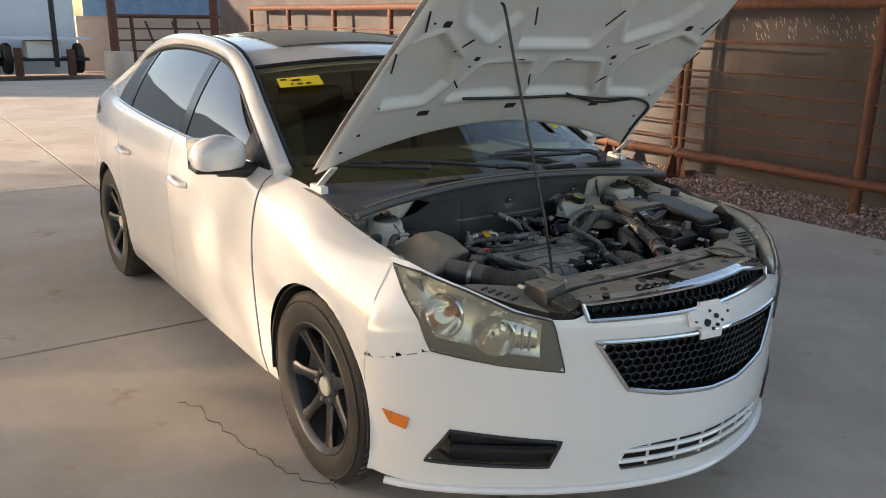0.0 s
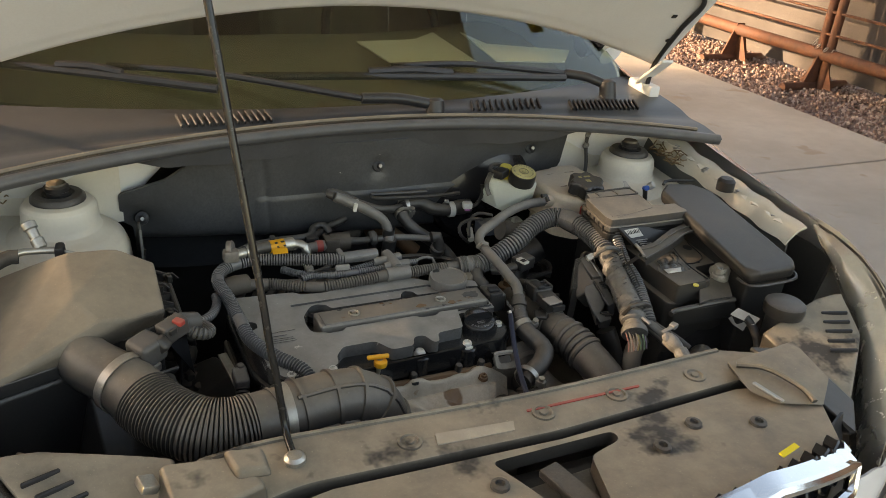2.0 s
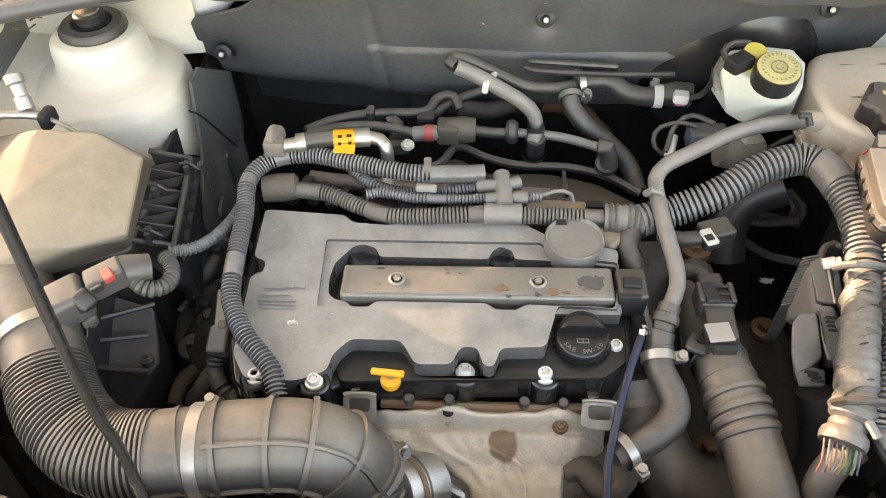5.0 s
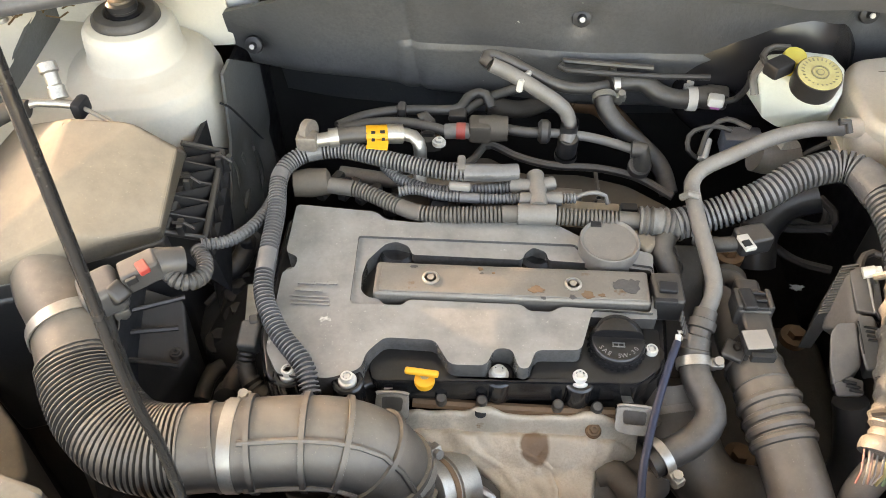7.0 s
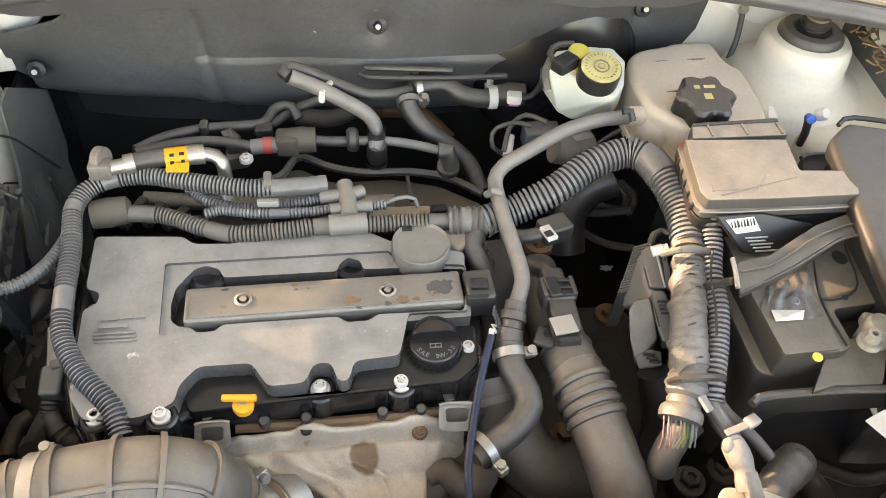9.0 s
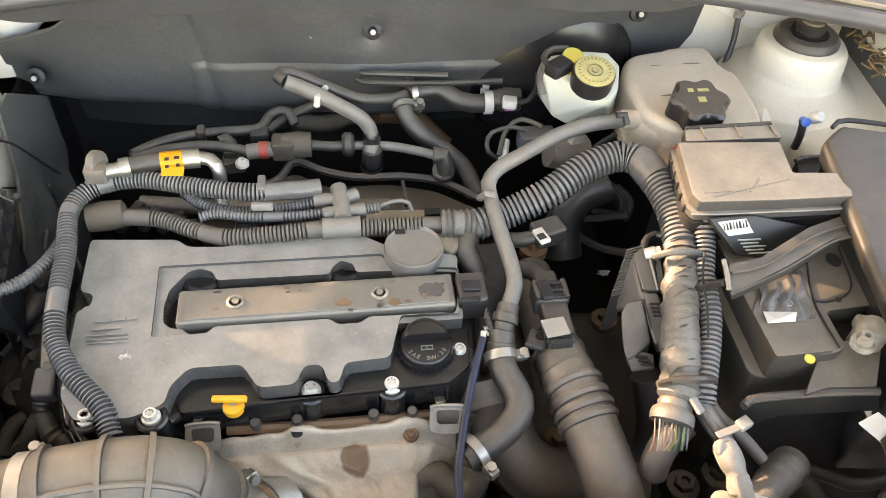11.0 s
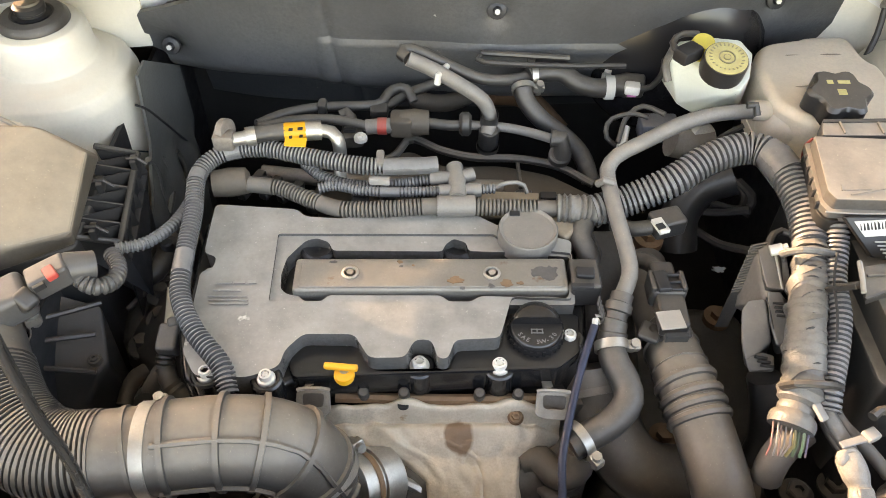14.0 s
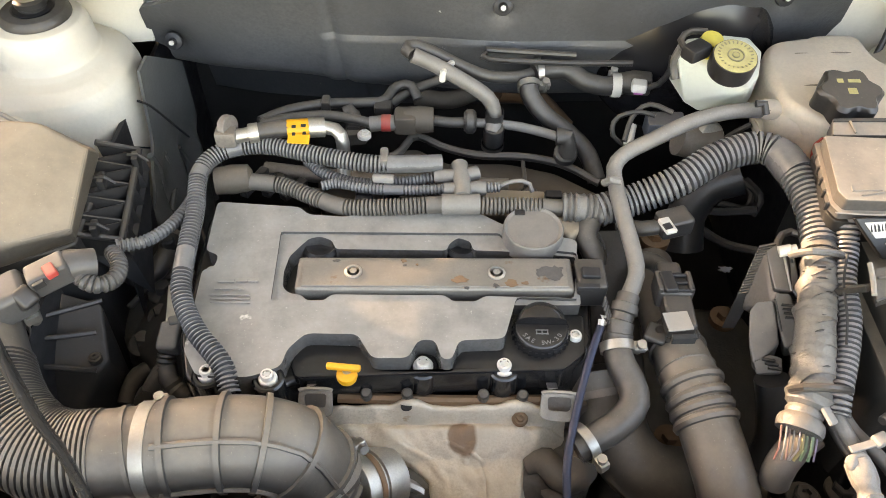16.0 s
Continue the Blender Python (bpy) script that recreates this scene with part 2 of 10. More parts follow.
def plate(outline, z0, z1, bevel=0.003, holes=(), lift=None, seg=2):
    """A slab with the given plan outline and holes; lift(x, y) raises it locally."""
    bm = bmesh.new()
    edges = []
    for loop in (outline, *holes):
        vs = [bm.verts.new((p[0], p[1], z1)) for p in loop]
        edges += [bm.edges.new((vs[i], vs[(i + 1) % len(vs)])) for i in range(len(vs))]
    if holes:
        bmesh.ops.triangle_fill(bm, use_beauty=True, use_dissolve=False, edges=edges)
    else:
        bm.faces.new([v for v in bm.verts])
    bmesh.ops.recalc_face_normals(bm, faces=bm.faces[:])
    if bm.faces[0].normal.z < 0:
        bmesh.ops.reverse_faces(bm, faces=bm.faces[:])
    top = bm.faces[:]
    ex = bmesh.ops.extrude_face_region(bm, geom=top)
    low = [v for v in ex["geom"] if isinstance(v, bmesh.types.BMVert)]
    for v in low:
        v.co.z = z0
    bmesh.ops.recalc_face_normals(bm, faces=bm.faces[:])
    if bevel:
        rim = [e for e in bm.edges if len(e.link_faces) == 2 and e.calc_face_angle(0) > 1.0 and min(v.co.z for v in e.verts) > z1 - 1e-4]
        bmesh.ops.bevel(bm, geom=rim, offset=bevel, segments=seg, affect="EDGES", profile=0.5, clamp_overlap=True)
    if lift:
        for v in bm.verts:
            v.co.z += lift(v.co.x, v.co.y)
    return bm

def round_poly(pts, r=0.01, k=4):
    """A plan outline with its corners rounded."""
    out = []
    n = len(pts)
    for i in range(n):
        p, a, b = Vector(pts[i][:2]), Vector(pts[i - 1][:2]), Vector(pts[(i + 1) % n][:2])
        da, db = (a - p), (b - p)
        ra = min(r, da.length * 0.45)
        rb = min(r, db.length * 0.45)
        s, e = p + da.normalized() * ra, p + db.normalized() * rb
        for j in range(k + 1):
            t = j / k
            q = s * (1 - t) ** 2 + p * 2 * t * (1 - t) + e * t * t
            out.append((q.x, q.y))
    return out

def sheet(f, nu, nv, thick=0.0):
    """A surface f(u, v) on a grid of nu by nv, with an even thickness where one is given."""
    bm = bmesh.new()
    V = [[bm.verts.new(f(i / nu, j / nv)) for j in range(nv + 1)] for i in range(nu + 1)]
    for i in range(nu):
        for j in range(nv):
            bm.faces.new((V[i][j], V[i + 1][j], V[i + 1][j + 1], V[i][j + 1]))
    if thick:
        bm.normal_update()
        bmesh.ops.solidify(bm, geom=bm.faces[:], thickness=thick)
    return bm

def mirror_x(bm):
    me = bpy.data.meshes.new("tmp")
    bm.to_mesh(me)
    b2 = bmesh.new()
    b2.from_mesh(me)
    bpy.data.meshes.remove(me)
    bmesh.ops.scale(b2, vec=(-1, 1, 1), verts=b2.verts[:])
    bmesh.ops.reverse_faces(b2, faces=b2.faces[:])
    return b2

def interp(keys, t):
    """A smooth curve through (t, value) keys."""
    if t <= keys[0][0]:
        return keys[0][1]
    for (a, va), (b, vb) in zip(keys, keys[1:]):
        if t <= b:
            s = (t - a) / (b - a)
            s = s * s * (3 - 2 * s) if abs(vb - va) > 1e-9 else s
            return va + (vb - va) * s
    return keys[-1][1]

def lin(keys, t):
    return float(np.interp(t, [k[0] for k in keys], [k[1] for k in keys]))

def hexbolt(at, r=0.007, h=0.006, rot=(0, 0, 0)):
    return join(lathe([(0.0001, -0.004), (r * 1.5, -0.004), (r * 1.5, 0.0), (r * 1.35, 0.0015), (r * 0.9, 0.002)], at, rot, 16),
                lathe([(r, 0.0), (r, h * 0.85), (r * 0.85, h), (r * 0.45, h), (r * 0.4, h * 0.5), (0.0001, h * 0.5)], at, rot, 6))

def flangebolt(at, r=0.008, h=0.007):
    """A round-headed flange bolt with a shallow star socket."""
    star = bmesh.new()
    ring = [star.verts.new((at[0] + r * (0.56 + 0.10 * math.cos(6 * a)) * math.cos(a), at[1] + r * (0.56 + 0.10 * math.cos(6 * a)) * math.sin(a), at[2] + h + 0.0002)) for a in [6.28318 * k / 36 for k in range(36)]]
    low = [star.verts.new(v.co + Vector((0, 0, -0.0022))) for v in ring]
    for k in range(36):
        star.faces.new((ring[k], ring[(k + 1) % 36], low[(k + 1) % 36], low[k]))
    star.faces.new(low)
    head = lathe([(r * 1.42, -0.004), (r * 1.45, 0.0), (r * 1.38, 0.0016), (r * 1.06, 0.0024), (r * 1.05, h * 0.75), (r * 0.92, h), (r * 0.62, h + 0.0003)], at, n=28, cap=False)
    return join(head, star)

def hull(pts, bevel=0.006, seg=3):
    """A convex solid round the given corners, its edges rounded."""
    bm = bmesh.new()
    for p in pts:
        bm.verts.new(p)
    r = bmesh.ops.convex_hull(bm, input=bm.verts[:])
    bmesh.ops.delete(bm, geom=[g for g in r["geom_interior"] if isinstance(g, bmesh.types.BMVert)], context="VERTS")
    bmesh.ops.dissolve_limit(bm, angle_limit=radians(4), verts=bm.verts[:], edges=bm.edges[:])
    if bevel:
        P = [Vector(p) for p in pts]
        lo = [min(p[i] for p in P) - 0.003 for i in range(3)]
        hi = [max(p[i] for p in P) + 0.003 for i in range(3)]
        for k in (1.0, 0.4, 0.15):
            b = bm.copy()
            bmesh.ops.bevel(b, geom=[e for e in b.edges if e.calc_face_angle(0) > 0.15], offset=bevel * k, segments=seg, affect="EDGES", profile=0.5, clamp_overlap=True)
            if all(lo[i] < v.co[i] < hi[i] for v in b.verts for i in range(3)):
                bm.free()
                return b
            b.free()
    return bm

def lettering(text, size, m, depth=0.0006):
    """Raised letters in the built-in font, laid by the pose m."""
    cu = bpy.data.curves.new("lettering", "FONT")
    cu.body, cu.size, cu.extrude, cu.align_x, cu.align_y = text, size, depth, "CENTER", "CENTER"
    ob = bpy.data.objects.new("lettering", cu)
    scene.collection.objects.link(ob)
    bpy.context.view_layer.update()
    me = bpy.data.meshes.new_from_object(ob.evaluated_get(bpy.context.evaluated_depsgraph_get()))
    bm = bmesh.new()
    bm.from_mesh(me)
    bpy.data.objects.remove(ob)
    bpy.data.curves.remove(cu)
    bpy.data.meshes.remove(me)
    bmesh.ops.transform(bm, matrix=m, verts=bm.verts[:])
    return bm

def frame_to(a, b):
    """A pose at a whose z points to b."""
    return Matrix.Translation(a) @ (Vector(b) - Vector(a)).to_track_quat("Z", "Y").to_matrix().to_4x4()

def clamp_ring(c, way, r, w=0.012):
    """A worm-drive hose clamp round an axis, with its screw."""
    m = frame_to(c, Vector(c) + Vector(way))
    band = lathe([(r, -w / 2), (r + 0.0016, -w / 2), (r + 0.0016, w / 2), (r, w / 2)], n=28, cap=False)
    screw = join(rbox((0.016, 0.012, w * 1.1), (r + 0.006, 0, 0), bevel=0.002), lathe([(0.005, -0.012), (0.005, 0.012), (0.0001, 0.012)], (r + 0.007, 0.0, 0), (90, 0, 0), 8))
    bm = join(band, screw)
    bmesh.ops.transform(bm, matrix=m, verts=bm.verts[:])
    return bm

# ---- setting ----
def rect(x0, y0, x1, y1, z0, z1, bevel=0.0):
    return rbox((x1 - x0, y1 - y0, z1 - z0), ((x0 + x1) / 2, (y0 + y1) / 2, (z0 + z1) / 2), bevel=bevel)

GRAVEL_X = 4.12
def ground_sheet(u, v):
    x, y = -400 + 800 * u, -400 + 800 * v
    return (x, y, -0.14)
single("ground", sheet(ground_sheet, 40, 40), "dirt", "bare brown desert earth round the yard", "ground", kind="structure")

# concrete yard in cast slabs with open joints
slab_x = [-24.0, -16.3, -8.4, -0.42, GRAVEL_X]
slab_y = [-14.0, -10.6, -6.5, -2.4, 1.66, 5.6, 9.5, 13.4, 19.1]
pave = thing("pavement", (0, 0, -0.12), "sandy cast concrete yard with open joints", "pavement", kind="structure")
for i in range(4):
    for j in range(8):
        part("slab", rect(slab_x[i] + 0.009, slab_y[j] + 0.009, slab_x[i + 1] - 0.009, slab_y[j + 1] - 0.009, -0.12, 0.0, 0.006), "concrete", pave)
part("joint_filler", rect(-23.9, -13.9, GRAVEL_X - 0.02, 19.0, -0.119, -0.03), "joint", pave, "dark grit in the joints")

# a wandering crack by the front wheel
def crack_line(pts, w):
    bm = bmesh.new()
    P = even(curve_pts(pts, 0.05), 0.035)
    rnd = random.Random(4)
    L, R = [], []
    for i, p in enumerate(P):
        d = (P[min(i + 1, len(P) - 1)] - P[max(i - 1, 0)]).normalized()
        n = Vector((-d.y, d.x, 0))
        c = p + n * rnd.uniform(-0.018, 0.018)
        k = w * rnd.uniform(0.35, 1.2)
        L.append(bm.verts.new(c + n * k))
        R.append(bm.verts.new(c - n * k))
    for i in range(len(P) - 1):
        bm.faces.new((L[i], L[i + 1], R[i + 1], R[i]))
    bm.normal_update()
    bmesh.ops.solidify(bm, geom=bm.faces[:], thickness=0.002)
    return bm
part("crack", crack_line([(-1.10, 0.80, 0.002), (-1.06, 0.72, 0.002), (-1.03, 0.42, 0.002), (-0.97, 0.11, 0.002), (-0.86, -0.12, 0.002)], 0.0019), "joint", pave, "hairline crack in the concrete")

# gravel strip: one rough bed of many stones
def stones(n, seed, area):
    rnd = random.Random(seed)
    base = bmesh.new()
    bmesh.ops.create_icosphere(base, subdivisions=1, radius=1)
    V = [v.co.copy() for v in base.verts]
    F = [[v.index for v in f.verts] for f in base.faces]
    base.free()
    verts, faces = [], []
    x0, y0, x1, y1 = area
    for _ in range(n):
        s = rnd.uniform(0.006, 0.017)
        m = pose(rnd.uniform(x0, x1), rnd.uniform(y0, y1), -0.035 + rnd.uniform(0, 0.03), rnd.uniform(0, 360), rnd.uniform(0, 360), rnd.uniform(0, 360)) @ Matrix.Diagonal((s * rnd.uniform(0.7, 1.4), s, s * rnd.uniform(0.5, 0.9), 1))
        k = len(verts)
        verts += [tuple(m @ (v * rnd.uniform(0.8, 1.15))) for v in V]
        faces += [[k + i for i in f] for f in F]
    me = bpy.data.meshes.new("gravel_stones")
    me.from_pydata(verts, [], faces)
    return me
bed = single("gravel_bed", sheet(lambda u, v: (GRAVEL_X + 7 * u, -14 + 36 * v, -0.045), 20, 60, 0.03), "gravel", "reddish gravel bed beside the concrete", "gravel", kind="structure")
gm = stones(30000, 7, (GRAVEL_X + 0.015, -1.5, 6.2, 7.0))
def stone_material():
    m = mat("gravel stones", (0.46, 0.35, 0.30), 0.9, vary=0.3, scale=25, bump=0.4, bscale=120)
    nt = m.node_tree
    geo = nt.nodes.new("ShaderNodeNewGeometry")
    r = nt.nodes.new("ShaderNodeValToRGB")
    r.color_ramp.elements[0].color = (0.13, 0.085, 0.075, 1)
    r.color_ramp.elements[1].color = (0.46, 0.36, 0.31, 1)
    e = r.color_ramp.elements.new(0.5)
    e.color = (0.27, 0.17, 0.14, 1)
    nt.links.new(geo.outputs["Random Per Island"], r.inputs[0])
    nt.links.new(r.outputs[0], nt.nodes["Principled BSDF"].inputs["Base Color"])
    return m
gm.materials.append(stone_material())
tagged(new("gravel_stones", gm), "loose reddish grey gravel stones along the fence", "gravel", kind="stuff")

# pipe fence
FX = 4.85
fence = thing("pipe_fence", (FX, 3.14, -0.03), "rusty welded pipe fence standing on the gravel", "fence")
for py in (-4.4, -2.5, -0.65, 1.21, 3.10, 3.19, 5.1, 7.0, 8.9, 10.8, 12.7, 14.6):
    r = 0.034 if abs(py - 3.145) < 0.1 else 0.048
    part("post", sweep([Vector((FX, py, -0.04)), Vector((FX, py, 1.76))], r, 14), "rust", fence)
for rz, rr in ((0.25, 0.048), (0.41, 0.011), (0.57, 0.011), (0.745, 0.011), (0.92, 0.011), (1.10, 0.011), (1.385, 0.013), (1.73, 0.05)):
    part("rail", sweep([Vector((FX - 0.012, -4.4 + 19 * k / 20, rz + 0.004 * math.sin(k * 1.7 + rz * 9))) for k in range(21)], rr, 10), "rust", fence)
for py in (3.145, 4.08, -0.65, 7.0):
    bm = plate([(-0.16, 0), (0.16, 0), (0.04, 0.30), (-0.04, 0.30)], -0.006, 0.006, 0.002)
    bmesh.ops.transform(bm, matrix=Matrix.Translation((FX, py + 0.002, 0.0)) @ pose(0, 0, 0, 90, 0, 0), verts=bm.verts[:])
    part("gusset", bm, "rust", fence)
    bm = plate([(-0.16, 0), (0.16, 0), (0.04, 0.24), (-0.04, 0.24)], -0.006, 0.006, 0.002)
    bmesh.ops.transform(bm, matrix=Matrix.Translation((FX, py, 0.0)) @ pose(0, 0, 0, 90, 0, 90), verts=bm.verts[:])
    part("gusset", bm, "rust", fence)
    part("foot_bar", sweep([Vector((FX - 0.36, py, 0.0)), Vector((FX + 0.36, py, 0.0))], 0.036, 10), "rust", fence)
# chain wrapped round the double post
for k in range(9):
    a = k * 0.75
    c = Vector((FX - 0.005 + 0.075 * math.cos(a), 3.145 + 0.095 * math.sin(a), 0.36 - 0.012 * k))
    loop = [c + Vector((0.016 * math.cos(b), 0.016 * math.sin(b) * math.cos(a), 0.02 * math.sin(b))) for b in [6.28318 * j / 10 for j in range(10)]]
    part("chain_link", sweep(loop, 0.0042, 6, closed=True), "steel", fence, "bright chain link")
# screen cloth behind it
def cloth(u, v):
    y, z = -4.6 + 22 * u, 0.02 + 2.3 * v
    return (FX + 0.32 + 0.018 * math.sin(y * 3.1 + z * 2) + 0.012 * math.sin(y * 8.3 + 1) * (1 - v), y, z)
screen = thing("privacy_screen", (FX + 0.32, 3.0, 0.02), "dull brown woven privacy screen behind the pipe fence", "screen")
for k in range(6):
    part("cloth_panel", sheet(lambda u, v: cloth((k + u) / 6.0, v), 28, 10, 0.004), "screen", screen)
# pale slits painted on the wind-torn screen for light coming through the weave
rnd = random.Random(11)
slits = bmesh.new()
for _ in range(90):
    cy, cz = rnd.choice((1.75, 2.05, 2.3, 2.55, 1.5)) + rnd.uniform(-0.16, 0.16), 1.45 + rnd.uniform(-0.05, 0.16)
    h = rnd.uniform(0.015, 0.05)
    vs = [slits.verts.new((FX + 0.28, cy + dy + dz * 0.5, cz + dz)) for dy, dz in ((0, 0), (0.005, 0), (0.005, h), (0, h))]
    slits.faces.new(vs)
slits.normal_update()
bmesh.ops.solidify(slits, geom=slits.faces[:], thickness=0.001)
single("screen_light_fleck", slits, "wall", "pale flecks painted for light through the torn screen", "fabric", kind="stuff")

# far side of the yard
corral = thing("corral_fence", (6.2, 20.4, 0), "rusty pipe corral fence before a block wall", "fence")
for k in range(14):
    part("post", sweep([Vector((3.9 + 1.15 * k, 20.4, -0.05)), Vector((3.85 + 1.15 * k, 20.4, 1.55))], 0.05, 10), "rust", corral)
for z in (0.35, 0.62, 0.9, 1.2, 1.52):
    part("rail", sweep([Vector((3.5, 20.4, z)), Vector((19.5, 20.4, z + 0.1))], 0.05 if z > 1.5 else 0.022, 8), "rust", corral)
for k in range(3):
    part("leaning_bar", sweep([Vector((4.6 + 0.7 * k, 20.15, 0.0)), Vector((4.2 + 0.7 * k, 20.34, 1.4))], 0.03, 8), "rust", corral)
single("wall_far", rect(3.2, 24.0, 40.0, 24.2, -0.1, 1.5), "wall", "low pinkish block wall across the yard", "wall", kind="structure")
# blue sheet coloured to stand for the sky behind the far mesh
single("sky_band_far", rect(3.4, 23.9, 40.0, 23.95, 1.5, 2.5), "blue", "blue sheet standing for the sky above the block wall", "screen", kind="structure")
bm = bmesh.new()
prof = [(x * 0.15, 0.03 if x % 2 else 0.0) for x in range(120)]
a = [bm.verts.new((-14.9 + p[0], 23.0 - p[1], -0.1)) for p in prof]
b = [bm.verts.new((-14.9 + p[0], 23.0 - p[1], 5.0)) for p in prof]
for i in range(len(prof) - 1):
    bm.faces.new((a[i], a[i + 1], b[i + 1], b[i]))
bm.normal_update()
bmesh.ops.solidify(bm, geom=bm.faces[:], thickness=0.05)
single("wall_siding", bm, "wallwhite", "pale ribbed metal siding of a shed", "building", kind="structure")

pole = thing("canopy_post", (3.27, 19.6, 0), "steel canopy pole in a concrete footing", "post")
part("footing", lathe([(0.36, -0.1), (0.36, 0.62), (0.35, 0.66), (0.0001, 0.66)], (3.27, 19.6, 0), n=28), "concrete", pole)
part("pole", sweep([Vector((3.2, 19.6, 0.6)), Vector((3.15, 19.6, 4.3))], 0.11, 14), "rust", pole)
pole2 = thing("canopy_post", (5.9, 19.9, 0), "bare steel canopy pole behind the corral", "post")
part("pole", sweep([Vector((5.92, 19.9, -0.1)), Vector((5.92, 19.9, 4.3))], 0.12, 14), "rust", pole2)

trailer = thing("utility_trailer", (1.9, 21.6, 0), "old flat utility trailer with a mast and white box", "trailer")
part("deck", rect(0.7, 21.0, 3.0, 22.4, 0.88, 0.94, 0.01), "wallwhite", trailer, "pale flat deck")
part("tool_box", rect(1.4, 21.2, 2.2, 21.9, 0.42, 0.86, 0.02), "paper", trailer, "white box")
part("frame", rect(0.9, 21.2, 2.9, 22.2, 0.34, 0.42, 0.01), "black", trailer)
part("mast", sweep([Vector((2.05, 21.0, 0.2)), Vector((2.05, 21.0, 3.0))], 0.07, 10), "black", trailer)
for x in (1.0, 2.75):
    part("tyre", lathe([(0.18, -0.1), (0.36, -0.1), (0.4, -0.06), (0.4, 0.06), (0.36, 0.1), (0.18, 0.1)], (x, 21.9, 0.38), (0, 90, 0), 24), "tyre", trailer)
for x, s in ((1.15, 0.24), (2.4, 0.2)):
    part("jack", rect(x - 0.09, 20.9, x + 0.09, 21.1, -0.02, 0.45 + s, 0.02), "rust", trailer)
scrap = single("scrap_heap", join(*[rbox((random.uniform(0.2, 0.7), random.uniform(0.2, 0.5), random.uniform(0.2, 0.6)), (-0.4 + random.uniform(-1.1, 1.1), 22.0 + random.uniform(-0.4, 0.4), random.uniform(0.12, 0.5)), (random.uniform(-30, 30), random.uniform(-30, 30), random.uniform(0, 90)), 0.03) for _ in range(26)]), "rust", "dark heap of rusty scrap by the shed", "scrap", kind="stuff")

# shade canopy over the car
canopy = thing("canopy", (0, 0, 4.2), "grey sheet shade canopy high over the parked car", "canopy", kind="structure")
part("roof_sheet", rect(-4.6, -3.2, 2.5, 7.2, 4.2, 4.26), "canopy", canopy)
for k in range(5):
    part("roof_beam", rect(-4.6, -2.9 + 2.42 * k, 2.5, -2.75 + 2.42 * k, 4.0, 4.2, 0.01), "rust", canopy)

# a row of trees beyond the yard's open side, seen in the side windows
def tree_crown(seed, at, count):
    rnd = random.Random(seed)
    clumps = [(rnd.uniform(-1.9, 1.9), rnd.uniform(-2.1, 2.1), rnd.uniform(3.0, 9.9), rnd.uniform(0.7, 1.5)) for _ in range(26)]
    verts, faces = [], []
    for _ in range(count):
        cx, cy, cz, cr = rnd.choice(clumps)
        p = Vector((cx + rnd.gauss(0, 0.5) * cr, cy + rnd.gauss(0, 0.5) * cr, cz + rnd.gauss(0, 0.45) * cr))
        h, w = rnd.uniform(0.10, 0.20), rnd.uniform(0.05, 0.09)
        m = pose(at[0] + p.x, at[1] + p.y, max(1.6, p.z), rnd.uniform(0, 360), rnd.uniform(0, 360), rnd.uniform(0, 360))
        k = len(verts)
        verts += [tuple(m @ Vector(q)) for q in ((-w, 0, 0), (0, -h, 0.01), (w, 0, 0), (0, h, 0.02))]
        faces.append((k, k + 1, k + 2, k + 3))
    me = bpy.data.meshes.new("crown")
    me.from_pydata(verts, [], faces)
    me.materials.append(M["leaf"])
    return me
# row stands out of view; leaf counts thin the low sun on the car
for k in range(11):
    ty = -14.0 + 3.3 * k
    tx = -26.5 + 0.9 * math.sin(k * 2.3)
    tr = thing("tree", (tx, ty, -0.14), "tall thin-leaved tree beyond the yard", "tree", "trees beyond the yard")
    part("trunk", sweep([Vector((tx + 0.12 * math.sin(j * 1.3 + k), ty + 0.1 * math.cos(j + k), -0.2 + 0.9 * j)) for j in range(9)], lambda a, g: 0.19 * (1 - 0.75 * a), 10), "bark", tr)
    crown = new("crown", tree_crown(100 + k, (tx, ty), 8600 if ty < 17 else 3200))
    crown.parent = tr
    crown.matrix_parent_inverse = Matrix.Translation((-tx, -ty, 0.14))

# ---- the car ----
car = thing("car", (0, 0, 0), "white four-door sedan parked with its hood propped open", "car")

def nose_y(x, z):
    """The front's plan line: how far ahead of the axle the skin stands."""
    k = min(1.0, abs(x) / 0.87)
    y = -0.33 - 0.57 * (1 - k ** 1.75) ** (1 / 1.5) - 0.075 * x * (1 - k ** 4)
    back = 0.45 * max(0, z - 0.70) + 0.12 * max(0, 0.34 - z)
    return y + back * (1 - 0.5 * k ** 1.5)

ARCH = ((0.0, 0.325, 0.362), (2.685, 0.325, 0.362))
def cut_arches(bm):
    for cy, cz, R in ARCH:
        inside = {v for v in bm.verts if abs(v.co.x) > 0.6 and math.hypot(v.co.y - cy, v.co.z - cz) < R}
        bmesh.ops.delete(bm, geom=[f for f in bm.faces if all(v in inside for v in f.verts)], context="FACES")
        for v in [v for v in bm.verts if v in inside and v.is_valid]:
            d = Vector((0, v.co.y - cy, v.co.z - cz))
            k = R / max(1e-6, d.length)
            v.co.y, v.co.z = cy + d.y * k, cz + d.z * k

def in_poly(x, z, poly):
    c = False
    for (xa, za), (xb, zb) in zip(poly, poly[1:] + poly[:1]):
        if (za > z) != (zb > z) and x < (xb - xa) * (z - za) / (zb - za) + xa:
            c = not c
    return c

